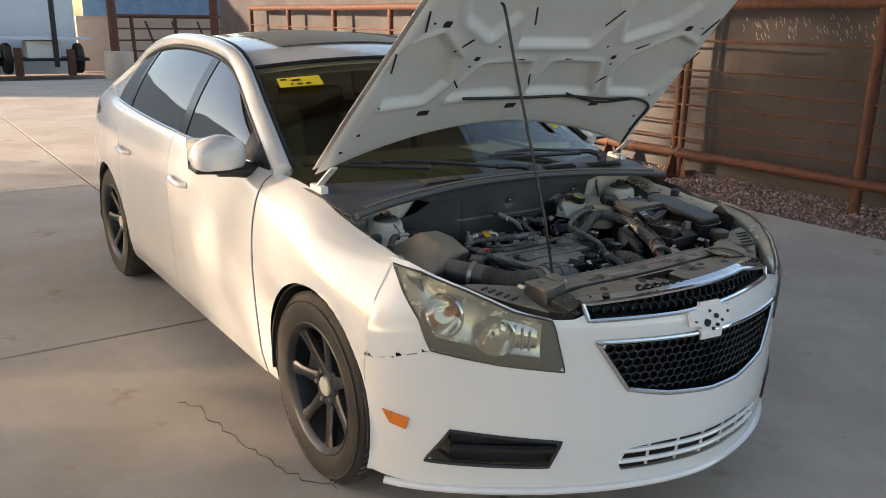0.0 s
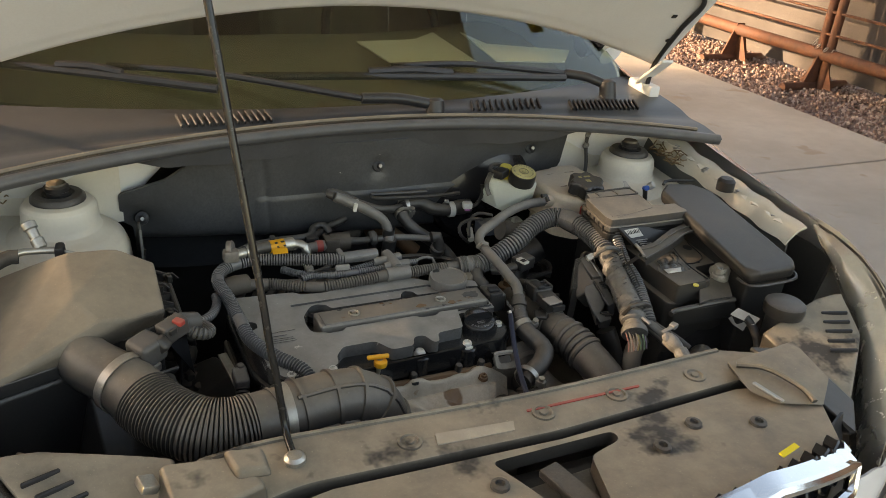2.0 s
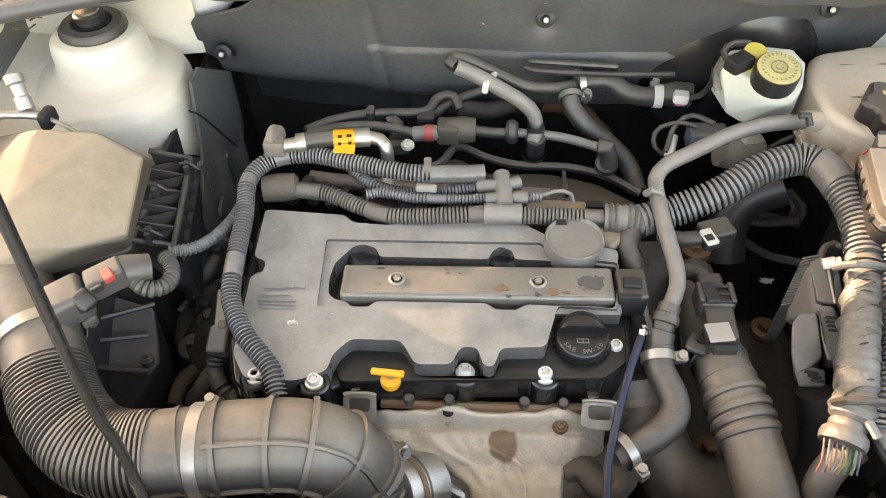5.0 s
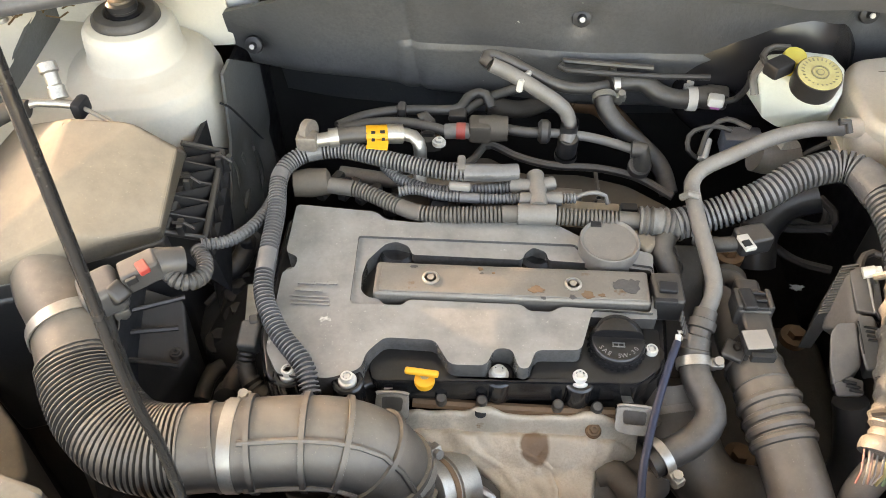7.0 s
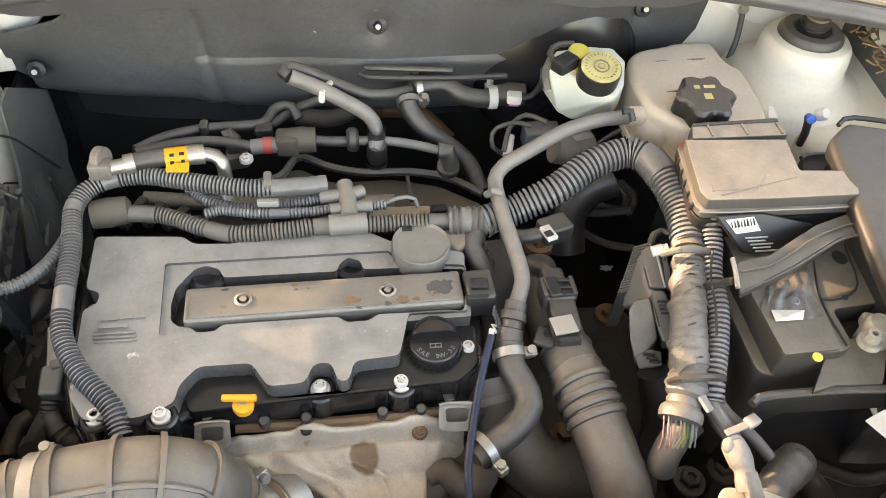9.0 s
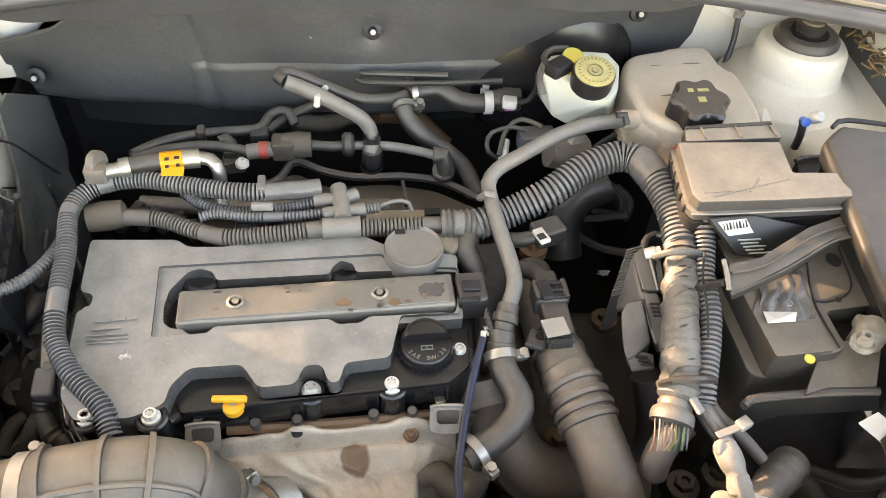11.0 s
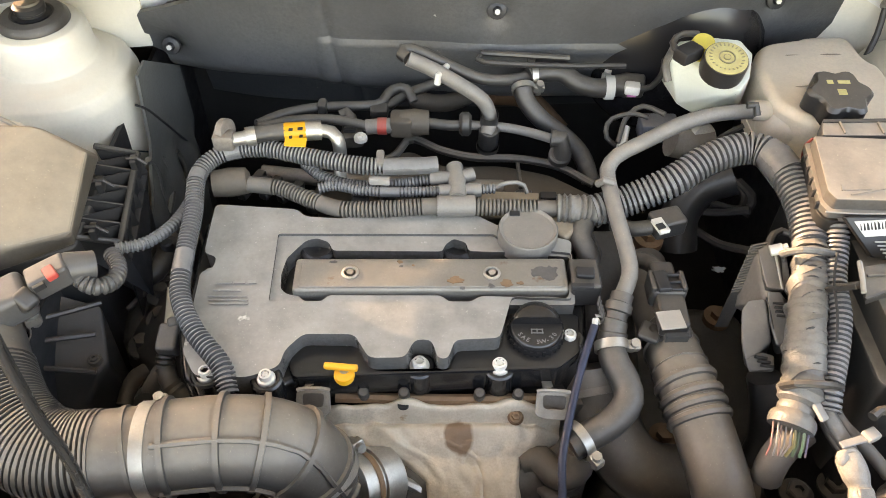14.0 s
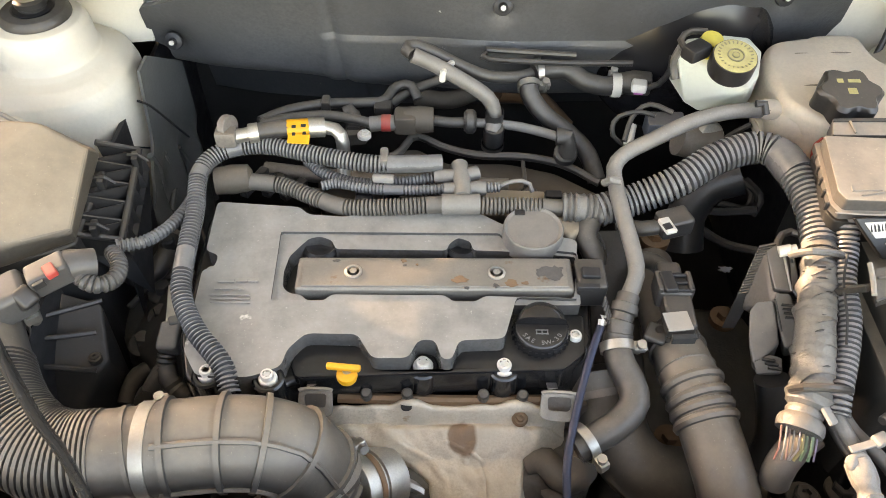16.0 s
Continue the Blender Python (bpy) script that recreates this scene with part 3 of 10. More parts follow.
LOW_GRILLE = [(-0.377, 0.657), (-0.281, 0.506), (-0.16, 0.481), (0.0, 0.468), (0.13, 0.470), (0.300, 0.506), (0.388, 0.662), (0.12, 0.660), (0.0, 0.659), (-0.12, 0.657)]
TOP_GRILLE = [(-0.404, 0.764), (-0.397, 0.720), (-0.14, 0.726), (0.13, 0.744), (0.305, 0.750), (0.322, 0.778), (0.16, 0.803), (-0.16, 0.784)]
INTAKE = [(-0.288, 0.233), (-0.262, 0.308), (-0.16, 0.318), (0.18, 0.322), (0.31, 0.318), (0.34, 0.232)]
FOG_R = [(-0.765, 0.270), (-0.713, 0.375), (-0.45, 0.345), (-0.475, 0.262)]
LAMP_R = [(-0.453, 0.568), (-0.605, 0.588), (-0.699, 0.608), (-0.756, 0.622), (-0.789, 0.708), (-0.832, 0.778), (-0.862, 0.836), (-0.800, 0.830), (-0.690, 0.795), (-0.630, 0.768), (-0.577, 0.742), (-0.488, 0.719)]
FOG_L = [(-x, z) for x, z in FOG_R]
LAMP_L = [(-x, z) for x, z in LAMP_R]

def nose_top(x):
    return lin([(0, 0.766), (0.2, 0.768), (0.30, 0.764), (0.33, 0.752), (0.40, 0.737), (0.43, 0.723), (0.50, 0.722), (0.577, 0.751), (0.63, 0.777), (0.69, 0.803), (0.80, 0.838), (0.87, 0.858)], abs(x))

def tuck(x, z):
    """The shoulder leans in above the lamps' lower edge."""
    s = max(0.0, min(1.1, (z - 0.64) / 0.22)) ** 1.3
    return x * (1 - 0.122 * s * (abs(x) / 0.86) ** 4)

def nose_point(x, z, out=0.0):
    p = Vector((tuck(x, z), nose_y(x, z), z))
    if out:
        dx = (nose_y(x + 0.004, z) - nose_y(x - 0.004, z)) / 0.008
        p += Vector((dx, -1, 0)).normalized() * out
    return p

def snap_holes(bm, polys):
    """Opens the skin inside the outlines and draws its border onto them."""
    for poly in polys:
        P = [Vector((a, b)) for a, b in poly]
        ins = {v for v in bm.verts if v.co.y < -0.2 and in_poly(v.co.x, v.co.z, poly)}
        bmesh.ops.delete(bm, geom=[f for f in bm.faces if all(v in ins for v in f.verts)], context="FACES")
        for v in list(ins):
            if v.is_valid:
                p = Vector((v.co.x, v.co.z))
                best = min((mathutils_closest(p, a, b) for a, b in zip(P, P[1:] + P[:1])), key=lambda q: (q - p).length)
                v.co = Vector((best.x, nose_y(best.x, best.y), best.y))

def mathutils_closest(p, a, b):
    d = b - a
    t = max(0, min(1, (p - a).dot(d) / max(1e-9, d.length_squared)))
    return a + d * t

def seam_z(x):
    """The joint between fender and bumper: from the wheel arch up to the lamp's outer foot."""
    return 0.570 + 0.052 * (0.87 - abs(x)) / 0.114

def nose_skin():
    bm = bmesh.new()
    xs = [0.87 * (0.35 * s + 0.65 * t) for s, t in zip([math.sin(a) for a in np.linspace(-math.pi / 2, math.pi / 2, 131)], np.linspace(-1, 1, 131))]
    nz = 60
    V = []
    for x in xs:
        lo = 0.172 + 0.03 * (abs(x) / 0.87) ** 6
        hi = nose_top(x)
        V.append([bm.verts.new((x, nose_y(x, lo + (hi - lo) * j / nz), lo + (hi - lo) * j / nz)) for j in range(nz + 1)])
    for i in range(len(xs) - 1):
        for j in range(nz):
            bm.faces.new((V[i][j], V[i + 1][j], V[i + 1][j + 1], V[i][j + 1]))
    snap_holes(bm, [LOW_GRILLE, TOP_GRILLE, INTAKE, FOG_R, FOG_L, LAMP_R, LAMP_L])
    cut_arches(bm)
    # above the seam the fender takes over
    for v in bm.verts:
        if abs(v.co.x) > 0.69 and abs(v.co.z - seam_z(v.co.x)) < 0.0058:
            v.co.z = seam_z(v.co.x) - 0.0012
            v.co.y = nose_y(v.co.x, v.co.z)
    bmesh.ops.delete(bm, geom=[f for f in bm.faces if abs(f.calc_center_median().x) > 0.70 and f.calc_center_median().z > seam_z(f.calc_center_median().x)], context="FACES")
    for v in bm.verts:
        v.co.x = tuck(v.co.x, v.co.z)
    bmesh.ops.dissolve_degenerate(bm, dist=1e-5, edges=bm.edges[:])
    bm.normal_update()
    bmesh.ops.solidify(bm, geom=bm.faces[:], thickness=0.004)
    return bm
part("front_bumper", nose_skin(), "paint", car, "white painted bumper cover with scuffs", sharp=50)

def on_nose(poly, out=0.004, step=0.012):
    """A closed line on the nose along an outline of (x, z)."""
    pts = []
    for (xa, za), (xb, zb) in zip(poly, poly[1:] + poly[:1]):
        k = max(1, int(math.hypot(xb - xa, zb - za) / step))
        pts += [nose_point(xa + (xb - xa) * i / k, za + (zb - za) * i / k, out) for i in range(k)]
    return pts

part("grille_surround", sweep(on_nose(LOW_GRILLE, 0.003), 0.0075, 8, closed=True), "chrome", car, "chrome surround of the main grille")
part("grille_surround", sweep(on_nose(TOP_GRILLE, 0.003), 0.0085, 8, closed=True), "chrome", car, "chrome surround of the slim grille")

def grille_cap(u, v):
    x = -0.405 + 0.728 * u
    z = lin([(-0.404, 0.764), (-0.16, 0.785), (0.0, 0.796), (0.16, 0.804), (0.322, 0.779)], x)
    return nose_point(x, z, 0.004) + Vector((0, 0.022 * v, 0.005 + 0.006 * v))
part("grille_cap", sheet(grille_cap, 50, 5, 0.003), "chrome", car, "broad chrome strip over the slim grille")

def inset(poly, k):
    cx, cz = sum(p[0] for p in poly) / len(poly), sum(p[1] for p in poly) / len(poly)
    return [(cx + (x - cx) * k, cz + (z - cz) * k) for x, z in poly]
def honeycomb(poly, cell, depth):
    """A net of six-sided cells inside an outline."""
    bm = bmesh.new()
    x0, x1 = min(p[0] for p in poly), max(p[0] for p in poly)
    z0, z1 = min(p[1] for p in poly), max(p[1] for p in poly)
    w, h = cell, cell * 0.86
    row = 0
    z = z0
    while z < z1 + h:
        x = x0 + (w / 2 if row % 2 else 0)
        while x < x1 + w:
            if in_poly(x, z, inset(poly, 1.0)) or (in_poly(x, z - h * 0.5, poly) and z < z1 - h * 0.3) or in_poly(x + w / 2, z, poly) or in_poly(x - w / 2, z, poly):
                ro, ri = w / 2 * 1.13, w / 2 * 0.92
                A, B, C = [], [], []
                for k in range(6):
                    a = math.radians(60 * k + 30)
                    o = (x + ro * math.cos(a), z + ro * math.sin(a) * 0.96)
                    i = (x + ri * math.cos(a), z + ri * math.sin(a) * 0.96)
                    A.append(bm.verts.new(nose_point(o[0], o[1], -0.012)))
                    B.append(bm.verts.new(nose_point(i[0], i[1], -0.010)))
                    C.append(bm.verts.new(nose_point(i[0], i[1], -0.010 - depth)))
                for k in range(6):
                    j = (k + 1) % 6
                    bm.faces.new((A[k], A[j], B[j], B[k]))
                    bm.faces.new((B[k], B[j], C[j], C[k]))
            x += w
        z += h
        row += 1
    return bm
part("grille_mesh", honeycomb(LOW_GRILLE, 0.027, 0.018), "gloss", car, "black honeycomb grille")
part("grille_mesh", honeycomb(TOP_GRILLE, 0.027, 0.018), "gloss", car, "black honeycomb grille")
part("grille_backing", sheet(lambda u, v: nose_point(-0.45 + 0.9 * u, 0.20 + 0.56 * v, -0.06), 24, 8, 0.004), "black", car)

# badge: bare pins and a chromed cross plate, the mark itself gone
def badge():
    pts = [(-0.032 + x * 0.70, 0.694 + (z - 0.70) * 0.92) for x, z in ((-0.115, 0.735), (-0.060, 0.740), (-0.054, 0.758), (0.054, 0.758), (0.060, 0.740), (0.115, 0.735), (0.115, 0.690), (0.060, 0.683), (0.055, 0.640), (-0.055, 0.640), (-0.060, 0.683), (-0.115, 0.690))]
    bm = bmesh.new()
    bm.faces.new([bm.verts.new(nose_point(x, z, 0.006)) for x, z in pts])
    bm.normal_update()
    bmesh.ops.solidify(bm, geom=bm.faces[:], thickness=0.010)
    return bm
part("badge_plate", badge(), "paint", car, "white badge recess with open pin holes")
part("badge_rim", sweep(on_nose([(-0.071, 0.664), (-0.071, 0.639), (0.007, 0.639), (0.007, 0.664)], 0.010), 0.0032, 6, closed=True), "chrome", car)
for x, z, r in ((-0.052, 0.689, 0.011), (-0.040, 0.722, 0.0045), (-0.018, 0.705, 0.007), (-0.012, 0.678, 0.0055), (0.004, 0.690, 0.004), (-0.094, 0.697, 0.003), (0.030, 0.712, 0.004), (-0.028, 0.668, 0.005)):
    p = nose_point(x, z, 0.008)
    part("pin_hole", lathe([(r, -0.02), (r, 0.0095), (r * 0.8, 0.010), (0.0001, 0.010)], p, (90, 0, 0), 12), "black", car)

# lower intake with its bars
for z in (0.262, 0.298):
    part("intake_bar", sweep([nose_point(x, z, -0.004) for x in np.linspace(-0.285, 0.335, 25)], 0.008, 8), "paint", car)
for x in (-0.19, -0.09, 0.01, 0.11, 0.21, 0.29):
    part("intake_fin", sweep([nose_point(x, 0.24, -0.008), nose_point(x, 0.325, -0.008)], 0.005, 6), "paint", car)
part("front_lip", sweep([nose_point(x, 0.180, 0.004) for x in np.linspace(-0.84, 0.84, 61)], 0.012, 8), "paint", car)
for poly in (FOG_R, FOG_L):
    part("fog_recess", sheet(lambda u, v, P=poly: nose_point(P[1][0] + (P[2][0] - P[1][0]) * u, 0.262 + 0.115 * v, -0.03), 12, 4, 0.003), "black", car, "blank black fog lamp insert")
    part("fog_surround", sweep(on_nose(poly, 0.001), 0.006, 6, closed=True), "black", car)
    part("fog_bar", sweep([nose_point(P0, 0.315, -0.012) for P0 in np.linspace(poly[1][0], poly[2][0], 9)], 0.012, 6), "black", car)

# head lamps
def lamp(side):
    poly = LAMP_R if side < 0 else LAMP_L
    root = bpy.data.objects.new("headlight", None)
    scene.collection.objects.link(root)
    root.parent = car
    ORIGIN[root] = Vector((0, 0, 0))
    tagged(root, "hazed yellowing headlight in a dark housing")
    def edge_z(x, top):
        pts = [p for p in poly]
        zs = []
        for (xa, za), (xb, zb) in zip(pts, pts[1:] + pts[:1]):
            if (xa - x) * (xb - x) <= 0 and abs(xa - xb) > 1e-9:
                zs.append(za + (zb - za) * (x - xa) / (xb - xa))
        return (max(zs) if top else min(zs)) if zs else (0.7)
    x0, x1 = min(p[0] for p in poly) + 0.001, max(p[0] for p in poly) - 0.001
    def lens(u, v):
        x = x0 + (x1 - x0) * u
        a, b = edge_z(x, False), edge_z(x, True)
        z = a + (b - a) * v
        return nose_point(x, z, 0.006 + 0.010 * math.sin(math.pi * v) * math.sin(math.pi * u))
    part("lens", sheet(lens, 40, 14, 0.003), "lens", root, "hazed yellowed plastic lens").visible_shadow = False
    def bowl(u, v):
        x = x0 + (x1 - x0) * u
        a, b = edge_z(x, False), edge_z(x, True)
        z = a + (b - a) * v
        return nose_point(x, z, -0.012 - 0.055 * math.sin(math.pi * v) ** 0.5 * math.sin(math.pi * u) ** 0.5)
    part("housing", sheet(bowl, 24, 10, 0.003), "lampback", root)
    part("bezel", sweep(on_nose(poly, 0.001), 0.0036, 6, closed=True), "trim", root)
    def inset(u, v, deep):
        x = x0 + (x1 - x0) * u
        a, b = edge_z(x, False), edge_z(x, True)
        return nose_point(x, a + (b - a) * v, -deep)
    def at(u):
        return u if side < 0 else 1 - u
    # dark border along the lower and inner edges, chrome bowls and bulbs
    part("lower_border", sheet(lambda u, v: inset(at(0.18 + 0.81 * u), 0.02 + 0.13 * v, 0.004 + 0.03 * v), 24, 3, 0.002), "trim", root, "dark lower border")
    part("inner_border", sheet(lambda u, v: inset(at(0.86 + 0.13 * u), 0.04 + 0.90 * v, 0.034 - 0.03 * u), 4, 12, 0.002), "trim", root, "dark inner border")
    part("upper_border", sheet(lambda u, v: inset(at(0.03 + 0.80 * u), 0.84 + 0.14 * v, 0.030 - 0.026 * v), 24, 3, 0.002), "lampback", root)
    for cu, cv, r, nm in ((0.33, 0.56, 0.060, "bulbamber"), (0.60, 0.47, 0.058, "lens")):
        p = inset(at(cu), cv, 0.044)
        turn = (48 if cu > 0.5 else 66) * (1 if side < 0 else -1)
        ref = part("reflector", lathe([(r, 0.034), (r * 0.95, 0.022), (r * 0.72, 0.0), (r * 0.4, -0.016), (0.0001, -0.020)], p, (90, 0, -turn), 32, False), "chrome", root, "chrome reflector bowl")
        part("reflector_ring", lathe([(r * 0.99, 0.028), (r * 1.07, 0.036), (r * 1.0, 0.040), (r * 0.95, 0.034)], p, (90, 0, -turn), 32, False), "chrome", ref)
        part("bulb", lathe([(0.012, -0.02), (0.016, 0.004), (0.011, 0.022), (0.0001, 0.028)], p, (90, 0, -turn), 14), nm, ref)
    for k in range(4):
        part("reflector_step", sweep([inset(at(0.66 + 0.045 * k), v, 0.040) for v in (0.25, 0.45, 0.62, 0.72 - 0.03 * k)], 0.004, 6), "chrome", root)
    part("reflector_band", sheet(lambda u, v: inset(at(0.62 + 0.22 * u), 0.22 + 0.5 * v, 0.052 - 0.012 * math.sin(3.14 * v)), 10, 8, 0.002), "chrome", root)
M["lampback"] = mat("lamp housing", (0.86, 0.84, 0.76), 0.22, metal=0.7, vary=0.2, scale=9, bump=0.1, bscale=40)
M["bulbamber"] = mat("amber bulb", (0.55, 0.20, 0.10), 0.3, vary=0.2, scale=40)
lamp(-1)
lamp(1)
for s in (-1, 1):
    bm = bmesh.new()
    pts = [(0.846, 0.420), (0.797, 0.404), (0.804, 0.369), (0.833, 0.381)]
    bm.faces.new([bm.verts.new(nose_point(s * x, z, 0.004)) for x, z in pts])
    bm.normal_update()
    bmesh.ops.solidify(bm, geom=bm.faces[:], thickness=0.006)
    part("side_marker", bm, "amber", car, "orange side marker lens")

for s in (-1, 1):
    # inner flange closing the joint between fender and bumper
    part("joint_flange", sheet(lambda u, v: (s * (tuck(0.87, 0.46 + 0.12 * v) - 0.010), -0.338 + 0.03 * u, 0.46 + 0.12 * v), 6, 10, 0.003), "paint", car)
# sides: sections along the length, each a line of (half width, height)
STATIONS = [
    (-0.33, [(0.855, 0.215), (0.868, 0.30), (0.870, 0.45), (0.870, 0.60), (0.841, 0.72), (0.797, 0.80), (0.771, 0.838), (0.752, 0.850)]),
    (0.00, [(0.850, 0.205), (0.872, 0.30), (0.888, 0.45), (0.893, 0.60), (0.882, 0.72), (0.852, 0.81), (0.806, 0.868), (0.748, 0.893)]),
    (0.30, [(0.845, 0.200), (0.868, 0.30), (0.882, 0.45), (0.889, 0.60), (0.884, 0.74), (0.862, 0.85), (0.818, 0.925), (0.752, 0.960)]),
    (0.60, [(0.845, 0.200), (0.868, 0.30), (0.880, 0.45), (0.888, 0.60), (0.886, 0.75), (0.870, 0.87), (0.842, 0.945), (0.800, 0.985)]),
    (1.40, [(0.845, 0.200), (0.870, 0.30), (0.880, 0.45), (0.888, 0.60), (0.888, 0.75), (0.874, 0.88), (0.852, 0.96), (0.825, 1.000)]),
    (2.20, [(0.845, 0.200), (0.872, 0.30), (0.884, 0.45), (0.892, 0.60), (0.890, 0.76), (0.876, 0.90), (0.850, 0.99), (0.818, 1.030)]),
    (2.70, [(0.848, 0.210), (0.874, 0.30), (0.888, 0.45), (0.894, 0.60), (0.888, 0.77), (0.868, 0.92), (0.836, 1.02), (0.790, 1.060)]),
    (3.20, [(0.790, 0.230), (0.820, 0.32), (0.836, 0.46), (0.842, 0.61), (0.832, 0.78), (0.804, 0.94), (0.756, 1.04), (0.670, 1.082)]),
    (3.55, [(0.650, 0.260), (0.690, 0.34), (0.712, 0.47), (0.718, 0.62), (0.710, 0.79), (0.688, 0.95), (0.640, 1.05), (0.550, 1.092)]),
]
def side_point(u, v):
    y = -0.33 + 3.88 * u
    for (ya, A), (yb, B) in zip(STATIONS, STATIONS[1:]):
        if y <= yb + 1e-9:
            break
    n = [q[0] for q in STATIONS].index(ya)
    y0, P = STATIONS[max(0, n - 1)]
    y3, Q = STATIONS[min(len(STATIONS) - 1, n + 2)]
    h = yb - ya
    t = (y - ya) / h
    k = v * 7
    i = min(6, int(k))
    f = k - i
    def at(S):
        a, b = Vector(S[i]), Vector(S[i + 1])
        p = Vector(S[i - 1]) if i else a * 2 - b
        q = Vector(S[i + 2]) if i < 6 else b * 2 - a
        return 0.5 * ((2 * a) + (b - p) * f + (2 * p - 5 * a + 4 * b - q) * f * f + (3 * a - p - 3 * b + q) * f ** 3)
    a, b = at(A), at(B)
    ta, tb = (b - at(P)) * (h / (yb - y0)), (at(Q) - a) * (h / (y3 - ya))
    s = a * (2 * t ** 3 - 3 * t * t + 1) + ta * (t ** 3 - 2 * t * t + t) + b * (3 * t * t - 2 * t ** 3) + tb * (t ** 3 - t * t)
    return Vector((s.x, y, s.y))
def fender_front(side, u, v):
    """The fender carried round the corner to the lamp, over the bumper's shoulder."""
    z = side_point(0.0, v).z
    x = 0.87 - 0.19 * u ** 1.6
    z = min(z, nose_top(x) + (1 - u) * 0.004)
    return Vector((side * x, nose_y(side * x, z), z))
SPANS = [("fender", 0.0, 0.205), ("front_door", 0.2065, 0.466), ("rear_door", 0.4675, 0.690), ("quarter_panel", 0.6915, 1.0)]
for side in (-1, 1):
    for nm, u0, u1 in SPANS:
        n = int((u1 - u0) * 190)
        bm = sheet(lambda u, v: (lambda p: Vector((p.x * side, p.y, p.z)))(side_point(u0 + (u1 - u0) * u, v)), n, 44)
        cut_arches(bm)
        if nm == "fender":
            ext = sheet(lambda u, v: fender_front(side, u, v), 34, 44)
            rim = ext.verts[:][:45]
            for q in ext.verts:
                if abs(q.co.z - seam_z(q.co.x)) < 0.0085:
                    q.co.z = seam_z(q.co.x) + 0.0012
                    q.co.y = nose_y(q.co.x, q.co.z)
            bmesh.ops.delete(ext, geom=[f for f in ext.faces if f.calc_center_median().z < seam_z(f.calc_center_median().x)], context="FACES")
            snap_holes(ext, [LAMP_R, LAMP_L])
            for q in ext.verts:
                q.co.x = tuck(q.co.x, q.co.z)
            for j, q in enumerate(rim):
                if q.is_valid and q.co.z > 0.59:
                    q.co = side_point(0.0, j / 44)
                    q.co.x *= side
            bm = join(bm, ext)
            bmesh.ops.remove_doubles(bm, verts=bm.verts[:], dist=0.0015)
            bmesh.ops.dissolve_degenerate(bm, dist=1e-5, edges=bm.edges[:])
        bm.normal_update()
        if nm != "fender":
            bmesh.ops.solidify(bm, geom=bm.faces[:], thickness=0.004)
        pn = part(nm, bm, "paint", car, sharp=50)
        if "door" in nm:
            uh = 0.420 if nm == "front_door" else 0.655
            p = side_point(uh, 0.635)
            part("handle", tube([(side * (p.x + 0.002), p.y + 0.10, p.z), (side * (p.x + 0.030), p.y + 0.06, p.z + 0.004), (side * (p.x + 0.032), p.y - 0.06, p.z), (side * (p.x + 0.002), p.y - 0.10, p.z - 0.002)], 0.013, 10), "paint", pn)
            part("lock_cover", lathe([(0.014, 0), (0.014, 0.02), (0.010, 0.024), (0.0001, 0.024)], (side * (p.x - 0.006), p.y + 0.125, p.z), (0, 90 * side, 0), 14), "paint", pn)
    # sill and arch linings
    part("sill", sheet(lambda u, v: (side * (0.845 - 0.10 * v), 0.34 + 2.0 * u, 0.205 - 0.02 * math.sin(v * 3.14)), 30, 4, 0.01), "paint", car)
    for cy, cz, R in ARCH:
        part("wheel_arch_liner", sheet(lambda u, v: (side * (0.875 - 0.40 * v), cy + (R - 0.004 + 0.02 * v) * math.cos(math.pi * (1.10 * u - 0.05)), cz + (R - 0.004 + 0.02 * v) * math.sin(math.pi * (1.10 * u - 0.05))), 40, 4, 0.006), "rubber", car)
        part("wheel_house", sheet(lambda u, v: (side * 0.47, cy + (2 * u - 1) * 0.40, 0.12 + 0.62 * v), 4, 4, 0.006), "black", car)
    # belt moulding
    part("belt_moulding", sweep([(lambda p: Vector((side * (p.x + 0.003), p.y, p.z + 0.004)))(side_point(u, 1.0)) for u in np.linspace(0.25, 0.80, 40)], 0.007, 8), "chrome", car)

# greenhouse
ROOF_SIDE = [(0.42, 0.985, 0.772), (0.75, 1.160, 0.715), (1.10, 1.318, 0.645), (1.40, 1.378, 0.610), (1.80, 1.402, 0.600), (2.20, 1.388, 0.595), (2.55, 1.328, 0.595), (2.90, 1.208, 0.605), (3.18, 1.085, 0.665)]
RAIL = even(curve_pts([(k[2], k[0], k[1]) for k in ROOF_SIDE], 0.01), 0.02)
def rail_at(y):
    for a, b in zip(RAIL, RAIL[1:]):
        if b.y >= y:
            return a.lerp(b, max(0, min(1, (y - a.y) / max(1e-6, b.y - a.y))))
    return RAIL[-1]
def house_point(y, v):
    """Between the belt line and the roof rail."""
    a = side_point(min(1, (y + 0.33) / 3.88), 1.0)
    b = rail_at(y)
    p = a.lerp(b, v)
    p.x += 0.020 * math.sin(math.pi * v)
    return p
